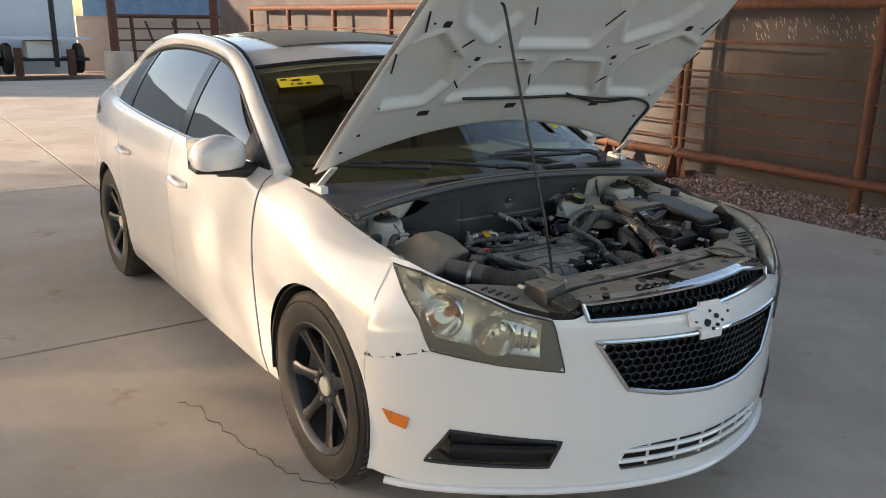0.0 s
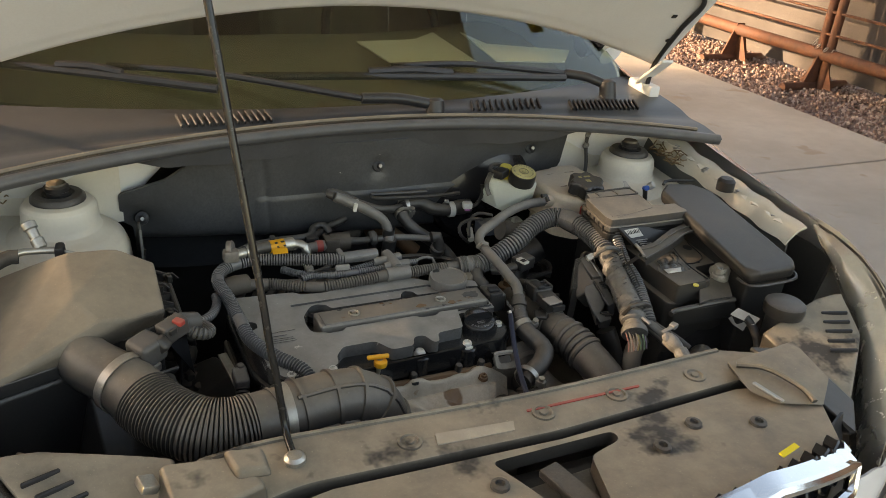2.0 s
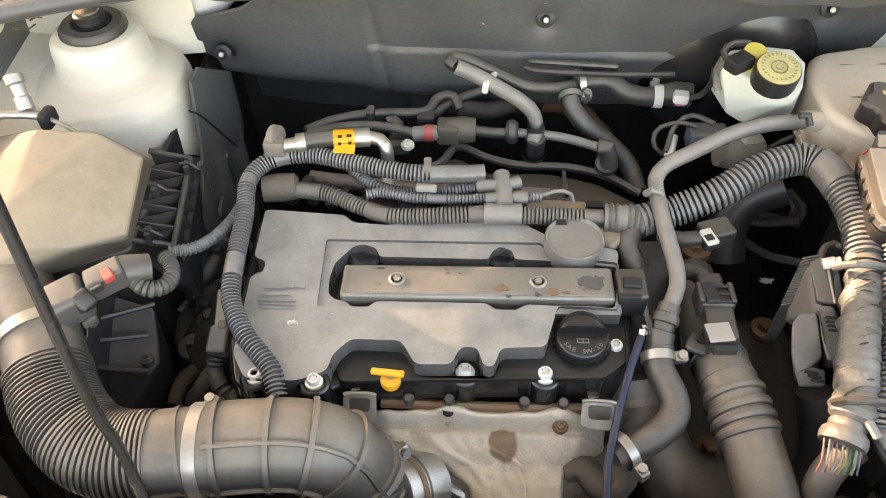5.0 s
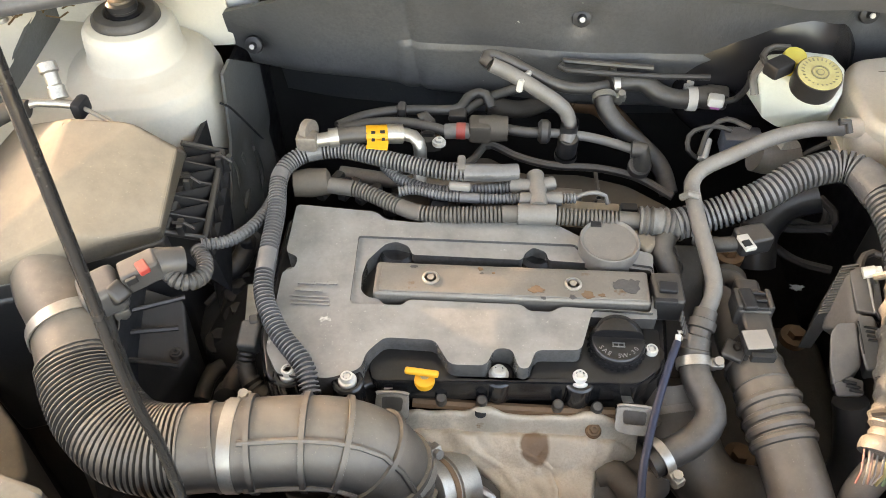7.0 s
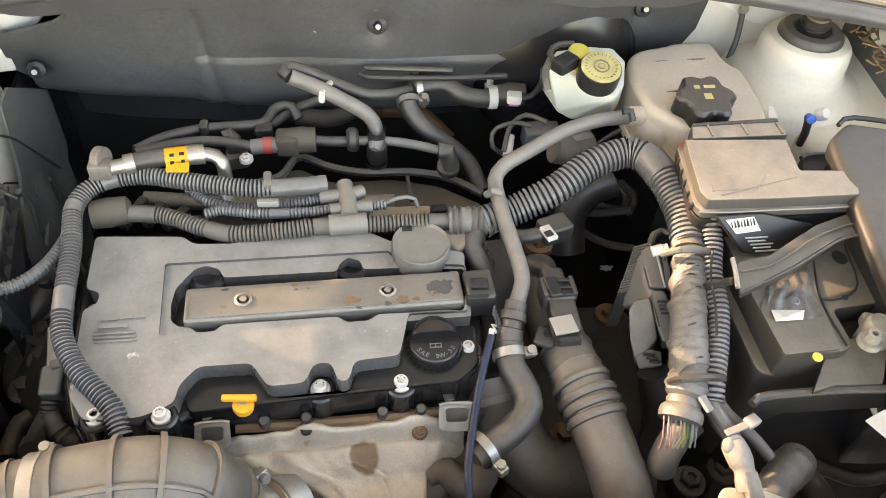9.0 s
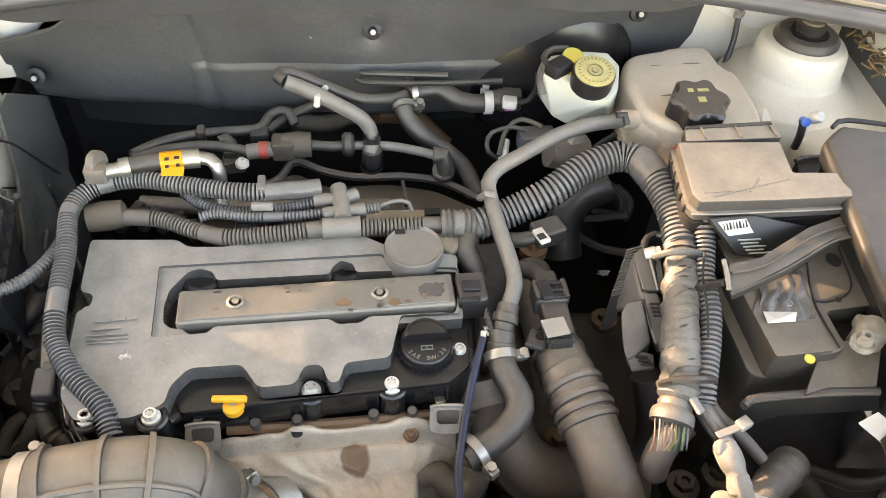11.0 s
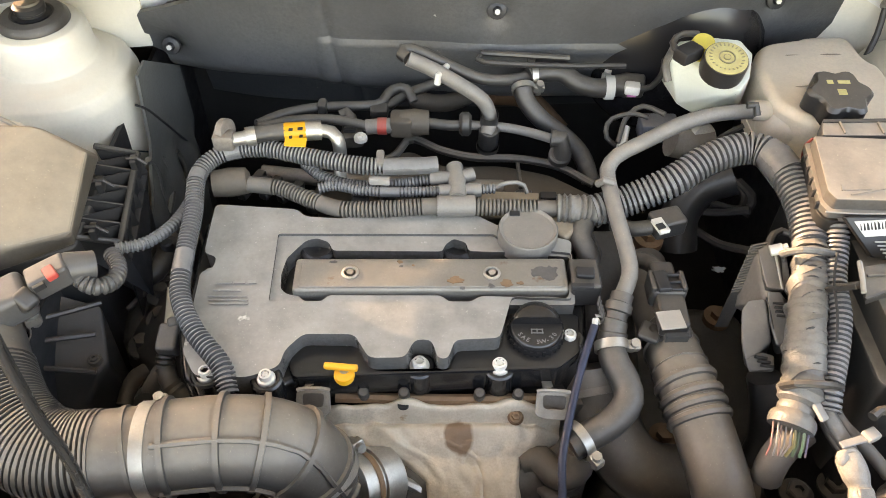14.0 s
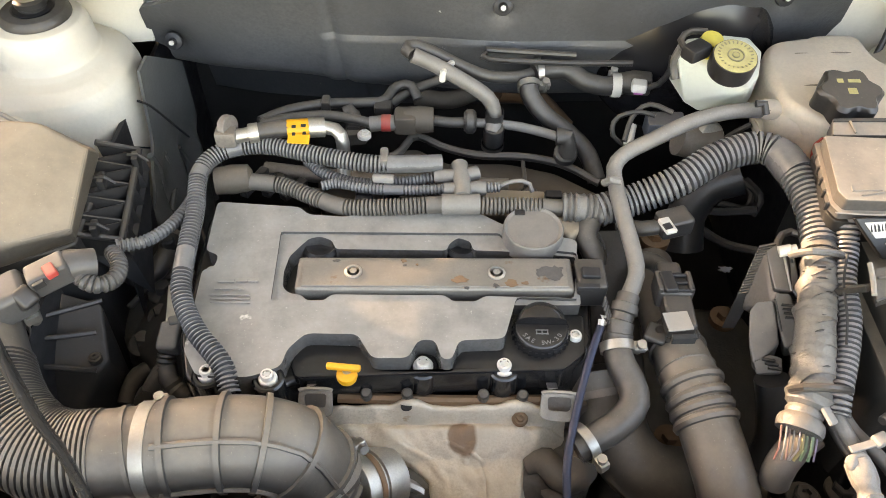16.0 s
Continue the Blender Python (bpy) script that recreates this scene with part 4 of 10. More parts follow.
for side in (-1, 1):
    part("roof_rail", sweep([Vector((side * (p.x + 0.004), p.y, p.z)) for p in RAIL], 0.036, 12), "paint", car, sharp=60)
    part("drip_trim", sweep([Vector((side * (p.x - 0.030), p.y, p.z + 0.024)) for p in RAIL[2:-2]], 0.010, 8), "black", car)
    def pane(y0, y1, name, lab):
        def f(u, v):
            y = y0 + (y1 - y0) * u
            lo, hi = 0.0, 1.0
            h = rail_at(y).z - side_point((y + 0.33) / 3.88, 1.0).z
            hi = 1 - 0.030 / max(0.05, h)
            p = house_point(y, lo + (hi - lo) * v)
            return (side * p.x, p.y, p.z)
        part(name, sheet(f, 24, 10, 0.004), "glassside", car, lab)
    pane(0.70, 1.36, "window_glass", "dark tinted front door glass")
    pane(1.44, 2.30, "window_glass", "dark tinted rear door glass")
    pane(2.34, 2.62, "quarter_glass", "dark fixed quarter glass")
    for y0, y1, nm, mt in ((1.355, 1.445, "b_pillar", "gloss"), (2.295, 2.345, "door_divider", "gloss"), (0.50, 0.705, "mirror_sail", "black"), (2.60, 3.16, "c_pillar", "paint")):
        def f(u, v):
            y = y0 + (y1 - y0) * u
            p = house_point(y, v * 0.995)
            return (side * (p.x + 0.004), p.y, p.z)
        part(nm, sheet(f, 10, 10, 0.004), mt, car, sharp=60)
    part("window_seal", sweep([Vector((side * (p.x + 0.032), p.y, p.z - 0.030)) for p in RAIL if 0.6 < p.y < 2.75], 0.012, 8), "black", car)
    # mirror
    def shell(u, v):
        a, b = u * 6.28318, (v - 0.5) * math.pi
        e = lambda w, q=0.8: math.copysign(abs(w) ** q, w)
        cx, cy, cz = e(math.cos(a)) * abs(math.cos(b)) ** 0.8, e(math.sin(b)), e(math.sin(a), 0.75) * abs(math.cos(b)) ** 0.75
        cz = cz if cz > -0.62 else -0.62
        return (side * (0.948 + 0.112 * cx), 0.60 + 0.080 * cy - 0.030 * cx, 1.032 + (0.076 if cz > 0 else 0.072) * cz - 0.018 * max(0, cx) * max(0, cz) + 0.004 * cx)
    mir = part("side_mirror", sheet(shell, 28, 16), "paint", car, "white door mirror with black foot", sharp=70)
    part("mirror_base", tube([(side * 0.80, 0.60, 0.962), (side * 0.87, 0.605, 0.975), (side * 0.95, 0.605, 0.985)], 0.032, 10), "black", mir)
    part("mirror_lip", rbox((0.20, 0.13, 0.022), (side * 0.945, 0.605, 0.981), (0, -4 * side, 6 * side), 0.015, 3), "black", mir)
    part("mirror_glass", rbox((0.17, 0.006, 0.115), (side * 0.95, 0.674, 1.032), (0, 0, 8 * side), 0.002), "chrome", mir)

def roof_point(u, v):
    y = 1.02 + 1.56 * v
    r = rail_at(y)
    k = 2 * u - 1
    return Vector((r.x * k * 0.985, y + 0.10 * (1 - k * k) * (-1 if v < 0.5 else 1) * abs(1 - 2 * v), r.z + 0.052 * (1 - k * k)))
M["dustglass"] = mat("dusty roof glass", (0.16, 0.15, 0.13), 0.35, vary=0.2, scale=8, dust=0.5, dcol=(0.42, 0.36, 0.28))
part("roof", sheet(roof_point, 30, 40, 0.006), "paint", car, sharp=60)
part("sunroof", sheet(lambda u, v: roof_point(0.17 + 0.66 * u, 0.16 + 0.34 * v) + Vector((0, 0, 0.008)), 12, 10, 0.004), "dustglass", car, "dark sunroof glass")
WS_TOP, WS_LOW = 1.02, 0.40
def shield_point(u, v):
    k = 2 * u - 1
    y = 0.42 + 0.62 * v
    r = rail_at(y)
    bow = 1 - k * k
    return Vector((k * (r.x - 0.022), y - bow * (0.14 * (1 - v) + 0.09 * v), r.z + 0.018 + bow * (0.00 + 0.045 * v)))
def shield_low(u, w):
    """The glass carried on below its visible foot by w metres."""
    a, b = shield_point(u, 0.0), shield_point(u, 0.15)
    return a + (a - b).normalized() * w
part("windshield", sheet(lambda u, v: shield_low(u, 0.105 * (1 - v * 6)) if v < 1 / 6 else shield_point(u, (v - 1 / 6) * 1.2), 30, 30, 0.004), "glass", car, "dark laminated windshield").visible_shadow = False
part("windshield_frit", sweep([shield_point(0.005, v) for v in np.linspace(0, 1, 20)], 0.014, 6), "black", car)
part("windshield_frit", sweep([shield_point(0.995, v) for v in np.linspace(0, 1, 20)], 0.014, 6), "black", car)
part("header_trim", sweep([shield_point(u, 0.995) for u in np.linspace(0, 1, 24)], 0.010, 6), "black", car)
def rear_glass(u, v):
    k = 2 * u - 1
    y = 2.60 + 0.56 * v
    r = rail_at(y)
    return Vector((k * (r.x - 0.01), y + 0.08 * (1 - k * k), r.z + 0.012 + 0.03 * (1 - k * k) * (1 - v)))
part("rear_window", sheet(rear_glass, 16, 12, 0.004), "glassside", car)
def deck(u, v):
    k = 2 * u - 1
    y = 3.14 + 0.47 * v
    w = lin([(3.14, 0.69), (3.55, 0.55), (3.7, 0.50)], y)
    return Vector((k * w, y + 0.05 * (1 - k * k), lin([(3.14, 1.088), (3.5, 1.102), (3.62, 1.085)], y) + 0.012 * (1 - k * k)))
part("trunk_lid", sheet(deck, 16, 8, 0.006), "paint", car)
def tail(u, v):
    k = 2 * u - 1
    z = 0.26 + 0.84 * v
    w = lin([(0.26, 0.65), (0.6, 0.718), (0.95, 0.688), (1.1, 0.55)], z)
    return Vector((k * w, 3.55 + 0.10 * (1 - k * k) + 0.04 * math.sin(v * 3.14), z))
part("rear_bumper", sheet(tail, 20, 16, 0.006), "paint", car)
part("floor_pan", rect(-0.80, 0.42, 0.80, 3.45, 0.20, 0.24, 0.01), "black", car)

# inside
part("dashboard", sheet(lambda u, v: Vector((1.40 * (u - 0.5), 0.235 + 0.26 * (2 * u - 1) ** 2 + 0.60 * v, 0.925 + 0.055 * math.sin(v * 2.6) - 0.02 * abs(2 * u - 1))), 12, 6, 0.02), "dash", car)
for s in (-0.36, 0.36):
    st = part("front_seat", join(rbox((0.48, 0.14, 0.60), (s, 1.62, 0.80), (-14, 0, 0), 0.05, 3), rbox((0.48, 0.5, 0.16), (s, 1.35, 0.50), (0, 0, 0), 0.05, 3)), "dash", car)
    part("headrest", rbox((0.26, 0.10, 0.18), (s, 1.72, 1.19), (-10, 0, 0), 0.04, 3), "dash", st)
part("steering_wheel", sweep([Vector((0.36 + 0.18 * math.cos(a), 1.02 + 0.06 * math.sin(a), 0.92 + 0.17 * math.sin(a))) for a in [6.28318 * k / 30 for k in range(30)]], 0.014, 8, closed=True), "black", car)
part("rear_bench", join(rbox((1.2, 0.16, 0.58), (0, 2.52, 0.82), (-16, 0, 0), 0.05, 3), rbox((1.2, 0.5, 0.16), (0, 2.25, 0.50), bevel=0.05)), "dash", car)
part("headliner", sheet(lambda u, v: roof_point(u, v) + Vector((0, 0, -0.03)), 12, 12, 0.005), "dash", car)

# wheels
def wheel(cx, cy, cz, side):
    w = bpy.data.objects.new("wheel", None)
    scene.collection.objects.link(w)
    w.parent = car
    w.location = (cx, cy, cz)
    if side > 0:
        w.rotation_euler = (0, 0, math.pi)
    ORIGIN[w] = Vector((0, 0, 0))
    tagged(w, "dark seven-spoke alloy wheel with a dusty tyre")
    T = (0, -90, 0)
    prof = [(0.222, -0.095), (0.235, -0.104), (0.262, -0.110), (0.290, -0.108), (0.312, -0.098), (0.3235, -0.080), (0.327, -0.05), (0.3275, 0.05), (0.3235, 0.08), (0.312, 0.098), (0.290, 0.108), (0.262, 0.110), (0.235, 0.104), (0.222, 0.095)]
    part("tyre", lathe(prof, (0, 0, 0), T, 72, False), "tyre", w)
    tr = []
    for k in range(60):
        a = 6.0 * k
        for s, q in ((-0.055, 1), (0.055, -1)):
            m = pose(0, 0, 0, a, 0, 0) @ pose(s, 0, 0.3255, 0, 0, 22 * q)
            b = rbox((0.062, 0.020, 0.007), bevel=0)
            bmesh.ops.transform(b, matrix=m, verts=b.verts[:])
            tr.append(b)
    part("tread", join(*tr), "tyre", w, kind="stuff")
    part("sidewall_ring", lathe([(0.302, 0.1045), (0.304, 0.1075), (0.300, 0.1085), (0.298, 0.1065)], (0, 0, 0), T, 64, False), "tyre", w)
    for a0, n_ in ((20, 7), (200, 7), (115, 4), (295, 4)):
        for k in range(n_):
            b = rbox((0.003, 0.014, 0.024), bevel=0.001, seg=1)
            bmesh.ops.transform(b, matrix=pose(0, 0, 0, a0 + 6.0 * k, 0, 0) @ pose(-0.1085, 0, 0.277), verts=b.verts[:])
            part("raised_mark", b, "tyre", w)
    part("rim", lathe([(0.226, -0.10), (0.222, -0.092), (0.205, -0.085), (0.200, 0.0), (0.206, 0.075), (0.214, 0.088), (0.226, 0.095), (0.229, 0.101), (0.225, 0.103), (0.212, 0.096), (0.203, 0.082)], (0, 0, 0), T, 64, False), "rim", w)
    part("brake_disc", lathe([(0.0001, -0.03), (0.145, -0.03), (0.145, -0.012), (0.07, -0.012), (0.07, 0.01), (0.0001, 0.01)], (0, 0, 0), T, 40), "steel", w)
    part("brake_caliper", rbox((0.09, 0.09, 0.14), (0.0, 0.12, 0.04), (20, 0, 0), 0.015), "rim", w)
    part("hub", lathe([(0.075, 0.0), (0.075, 0.052), (0.065, 0.064), (0.046, 0.066), (0.040, 0.058), (0.0001, 0.058)], (0, 0, 0), T, 32), "rim", w)
    for k in range(7):
        m = pose(0, 0, 0, 360 / 7 * k + 12, 0, 0)
        b = bmesh.new()
        secs = [(0.05, 0.030, 0.060, 0.030), (0.10, 0.021, 0.068, 0.032), (0.16, 0.018, 0.078, 0.030), (0.198, 0.026, 0.086, 0.026), (0.208, 0.034, 0.088, 0.024)]
        rings = []
        for r, hw, xo, dp in secs:
            rings.append([b.verts.new(m @ Vector((-x, y, r))) for x, y in ((xo, -hw * 0.55), (xo, hw * 0.55), (xo - 0.008, hw), (xo - dp, hw * 0.7), (xo - dp, -hw * 0.7), (xo - 0.008, -hw))])
        for A, B in zip(rings, rings[1:]):
            for i in range(6):
                b.faces.new((A[i], A[(i + 1) % 6], B[(i + 1) % 6], B[i]))
        b.faces.new(rings[0][::-1])
        b.faces.new(rings[-1])
        part("spoke", b, "rim", w)
    for k in range(5):
        a = 6.28318 * k / 5
        part("lug_nut", lathe([(0.010, 0.05), (0.010, 0.068), (0.007, 0.074), (0.0001, 0.074)], (0, 0.054 * math.cos(a), 0.054 * math.sin(a)), T, 6), "steel", w)
    part("centre_cap", lathe([(0.034, 0.05), (0.034, 0.068), (0.028, 0.073), (0.0001, 0.074)], (0, 0, 0), T, 24), "dustpaint", w, "worn pale centre cap")
for s in (-1, 1):
    for cy in (0.0, 2.685):
        wheel(s * 0.772, cy, 0.325, s)

# hood, propped open
HOOD_UP = radians(44.6)
def hood_place(x, u, n):
    """x across, u metres up from the hinge line, n metres out of its outer face."""
    c, s = math.cos(HOOD_UP), math.sin(HOOD_UP)
    return Vector((x, 0.221 - u * c + n * s, 1.021 + u * s + n * c))
def hood_half(u):
    return lin([(0, 0.755), (0.30, 0.725), (0.85, 0.655), (1.0, 0.62), (1.12, 0.56), (1.2, 0.42)], u)
def hood_out(x, u):
    k = x / 0.755
    return 0.085 * (1 - k * k) - 0.05 * max(0, u - 0.7) ** 2
def hood_low(k):
    return 0.115 * (1 - k * k)
def hood_top(k):
    return 1.18 - 0.16 * k * k
def hood_f(lift):
    def f(a, b):
        k = 2 * a - 1
        u = hood_low(k) + (hood_top(k) - hood_low(k)) * b
        x = k * hood_half(u)
        return hood_place(x, u, hood_out(x, u) + lift(x, u, k, b))
    return f
FIELDS = [[(0.045, 0.315), (0.065, 0.450), (0.26, 0.452), (0.325, 0.318)],
          [(0.40, 0.40), (0.415, 0.51), (0.545, 0.63), (0.645, 0.60), (0.672, 0.49), (0.615, 0.345), (0.45, 0.33)],
          [(0.0, 0.568), (0.155, 0.572), (0.185, 0.70), (0.20, 0.86), (0.0, 0.88)],
          [(0.255, 0.70), (0.31, 0.612), (0.45, 0.70), (0.50, 0.80), (0.47, 0.90), (0.28, 0.90)],
          [(0.0, 0.96), (0.45, 0.96), (0.38, 1.03), (0.0, 1.06)]]
def grooves(x, u, k, b):
    """The pressed frame of the inner panel: a proud web of bars with flat sunk fields between them."""
    a = abs(x)
    p = Vector((a, u))
    best = -0.05
    for poly in FIELDS:
        P = [Vector(q) for q in poly]
        d = min((mathutils_closest(p, m, n) - p).length for m, n in zip(P, P[1:] + P[:1]) if not (m.x == 0.0 and n.x == 0.0))
        best = max(best, d if in_poly(a, u, poly) or (a < 1e-6 and in_poly(1e-4, u, poly)) else -d)
    t = max(0.0, min(1.0, (best + 0.026) / 0.030))
    sunk = t * t * (3 - 2 * t)
    ridge = math.exp(-((best + 0.030) / 0.016) ** 2)
    edge = min((1 - abs(k)) * 0.75, u - hood_low(k), hood_top(k) - u)
    return -0.013 - 0.018 * (1 - sunk) - 0.006 * ridge * (edge > 0.05) + 0.012 * max(0.0, 1 - edge / 0.02)
hood = bpy.data.objects.new("hood", None)
scene.collection.objects.link(hood)
hood.parent = car
ORIGIN[hood] = Vector((0, 0, 0))
tagged(hood, "white hood standing open on its prop rod")
part("outer_skin", sheet(hood_f(lambda x, u, k, b: 0.0), 50, 60, 0.002), "paint", hood, sharp=60)
part("inner_frame", sheet(hood_f(grooves), 170, 140), "paintin", hood, "pressed white inner panel with ribs", sharp=70)

# ---- engine bay: body parts ----
M.update({
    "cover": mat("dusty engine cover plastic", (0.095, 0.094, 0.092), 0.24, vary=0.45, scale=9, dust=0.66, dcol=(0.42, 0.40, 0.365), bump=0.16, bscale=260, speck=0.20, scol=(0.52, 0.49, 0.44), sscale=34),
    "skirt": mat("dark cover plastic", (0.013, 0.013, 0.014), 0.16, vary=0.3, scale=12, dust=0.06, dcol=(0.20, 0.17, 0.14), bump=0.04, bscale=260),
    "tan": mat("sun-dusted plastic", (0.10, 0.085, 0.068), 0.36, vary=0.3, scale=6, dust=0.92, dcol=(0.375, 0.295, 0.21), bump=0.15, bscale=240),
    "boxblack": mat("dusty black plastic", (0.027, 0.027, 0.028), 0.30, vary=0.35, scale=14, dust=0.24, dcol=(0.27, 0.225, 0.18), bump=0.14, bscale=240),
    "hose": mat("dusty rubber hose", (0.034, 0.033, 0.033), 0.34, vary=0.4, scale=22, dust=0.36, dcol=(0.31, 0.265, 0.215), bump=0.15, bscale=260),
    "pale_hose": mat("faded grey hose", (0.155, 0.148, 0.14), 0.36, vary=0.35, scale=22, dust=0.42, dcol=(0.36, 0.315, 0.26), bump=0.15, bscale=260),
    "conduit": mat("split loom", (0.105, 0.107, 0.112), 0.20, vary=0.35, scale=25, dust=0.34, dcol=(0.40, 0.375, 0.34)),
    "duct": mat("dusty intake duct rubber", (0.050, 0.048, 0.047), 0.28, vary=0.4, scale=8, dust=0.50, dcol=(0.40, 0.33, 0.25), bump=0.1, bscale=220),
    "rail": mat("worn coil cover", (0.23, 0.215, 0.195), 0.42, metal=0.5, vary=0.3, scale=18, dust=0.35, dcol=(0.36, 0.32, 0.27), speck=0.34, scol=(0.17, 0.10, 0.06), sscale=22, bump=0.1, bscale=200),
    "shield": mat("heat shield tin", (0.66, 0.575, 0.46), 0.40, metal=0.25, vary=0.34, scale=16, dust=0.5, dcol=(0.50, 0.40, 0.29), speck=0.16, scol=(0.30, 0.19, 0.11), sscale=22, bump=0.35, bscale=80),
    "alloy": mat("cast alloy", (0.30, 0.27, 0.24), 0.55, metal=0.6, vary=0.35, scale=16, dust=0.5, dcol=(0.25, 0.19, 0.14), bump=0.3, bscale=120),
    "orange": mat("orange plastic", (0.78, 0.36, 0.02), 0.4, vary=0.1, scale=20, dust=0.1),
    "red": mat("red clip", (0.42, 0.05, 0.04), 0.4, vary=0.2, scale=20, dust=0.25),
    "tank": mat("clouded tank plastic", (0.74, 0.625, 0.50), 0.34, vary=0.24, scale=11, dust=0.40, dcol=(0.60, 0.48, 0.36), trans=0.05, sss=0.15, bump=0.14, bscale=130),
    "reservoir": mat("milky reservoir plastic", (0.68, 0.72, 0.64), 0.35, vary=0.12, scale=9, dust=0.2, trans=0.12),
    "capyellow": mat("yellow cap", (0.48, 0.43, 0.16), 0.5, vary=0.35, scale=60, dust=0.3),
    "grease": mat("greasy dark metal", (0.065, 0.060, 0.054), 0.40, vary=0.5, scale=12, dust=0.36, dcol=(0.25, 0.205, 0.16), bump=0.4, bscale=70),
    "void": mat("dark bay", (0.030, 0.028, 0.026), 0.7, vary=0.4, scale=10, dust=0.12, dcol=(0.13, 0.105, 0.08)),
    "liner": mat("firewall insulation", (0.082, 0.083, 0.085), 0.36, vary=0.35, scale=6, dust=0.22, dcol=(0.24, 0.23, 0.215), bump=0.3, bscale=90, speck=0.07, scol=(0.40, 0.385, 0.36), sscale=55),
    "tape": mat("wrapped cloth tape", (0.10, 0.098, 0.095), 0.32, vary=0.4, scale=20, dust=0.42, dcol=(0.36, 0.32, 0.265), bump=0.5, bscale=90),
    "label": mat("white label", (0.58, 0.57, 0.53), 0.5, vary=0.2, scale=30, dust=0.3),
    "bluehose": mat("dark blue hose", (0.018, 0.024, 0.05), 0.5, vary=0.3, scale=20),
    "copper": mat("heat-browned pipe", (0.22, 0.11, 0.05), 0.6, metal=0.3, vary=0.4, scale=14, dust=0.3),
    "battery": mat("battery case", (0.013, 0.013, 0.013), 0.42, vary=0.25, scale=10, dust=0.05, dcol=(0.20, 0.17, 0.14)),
})

M["sealgrey"] = mat("grey rubber seal", (0.075, 0.075, 0.078), 0.38, vary=0.25, scale=14, dust=0.3, dcol=(0.34, 0.32, 0.29))
M["cowlgrey"] = mat("faded cowl plastic", (0.048, 0.050, 0.054), 0.34, vary=0.3, scale=12, dust=0.22, dcol=(0.20, 0.185, 0.17), bump=0.1, bscale=200)
M["beam"] = mat("smeared beam plastic", (0.050, 0.046, 0.042), 0.26, vary=0.4, scale=7, dust=0.85, dcol=(0.40, 0.335, 0.25), bump=0.12, bscale=220, speck=0.60, scol=(0.05, 0.044, 0.038), sscale=6)
M["label2b"] = mat("faded label", (0.42, 0.38, 0.31), 0.55, vary=0.25, scale=30, dust=0.3)
M["primer"] = mat("grey primed steel", (0.115, 0.118, 0.112), 0.45, vary=0.3, scale=12, dust=0.25, dcol=(0.22, 0.195, 0.16), bump=0.2, bscale=140)
# bay tub; floor, firewall and radiator wall coloured near-black for the deep shade
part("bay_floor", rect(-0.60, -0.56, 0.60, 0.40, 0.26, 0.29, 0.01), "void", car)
for s in (-1, 1):
    part("inner_fender", sheet(lambda u, v: (s * (0.60 + 0.13 * v + 0.02 * math.sin(u * 9)), -0.42 + 0.56 * u, 0.28 + 0.525 * v), 24, 16, 0.006), "boxblack", car)
    part("fender_ledge", sheet(lambda u, v: (s * (0.690 + 0.045 * v + 0.004 * math.sin(u * 40)), -0.34 + 0.54 * u, lin([(0, 0.832), (0.63, 0.868), (1, 0.915)], u) - 0.030 * (1 - v) ** 2), 40, 5, 0.004), "dustpaint", car, "dusty white inner fender ledge")
    part("ledge_wall", sheet(lambda u, v: (s * (0.692 + 0.01 * v), -0.34 + 0.54 * u, lin([(0, 0.804), (0.63, 0.840), (1, 0.887)], u) - 0.16 * v), 30, 5, 0.004), "primer", car, "dull inner fender wall")
    for k in range(5):
        u = 0.12 + 0.19 * k
        part("ledge_bolt", hexbolt((s * 0.712, -0.34 + 0.54 * u, lin([(0, 0.832), (0.63, 0.868), (1, 0.915)], u) - 0.008), 0.006, 0.006), "steel", car)
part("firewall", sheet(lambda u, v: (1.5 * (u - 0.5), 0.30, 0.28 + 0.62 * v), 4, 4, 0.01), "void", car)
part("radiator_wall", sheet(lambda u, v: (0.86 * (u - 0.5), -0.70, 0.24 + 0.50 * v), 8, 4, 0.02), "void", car)

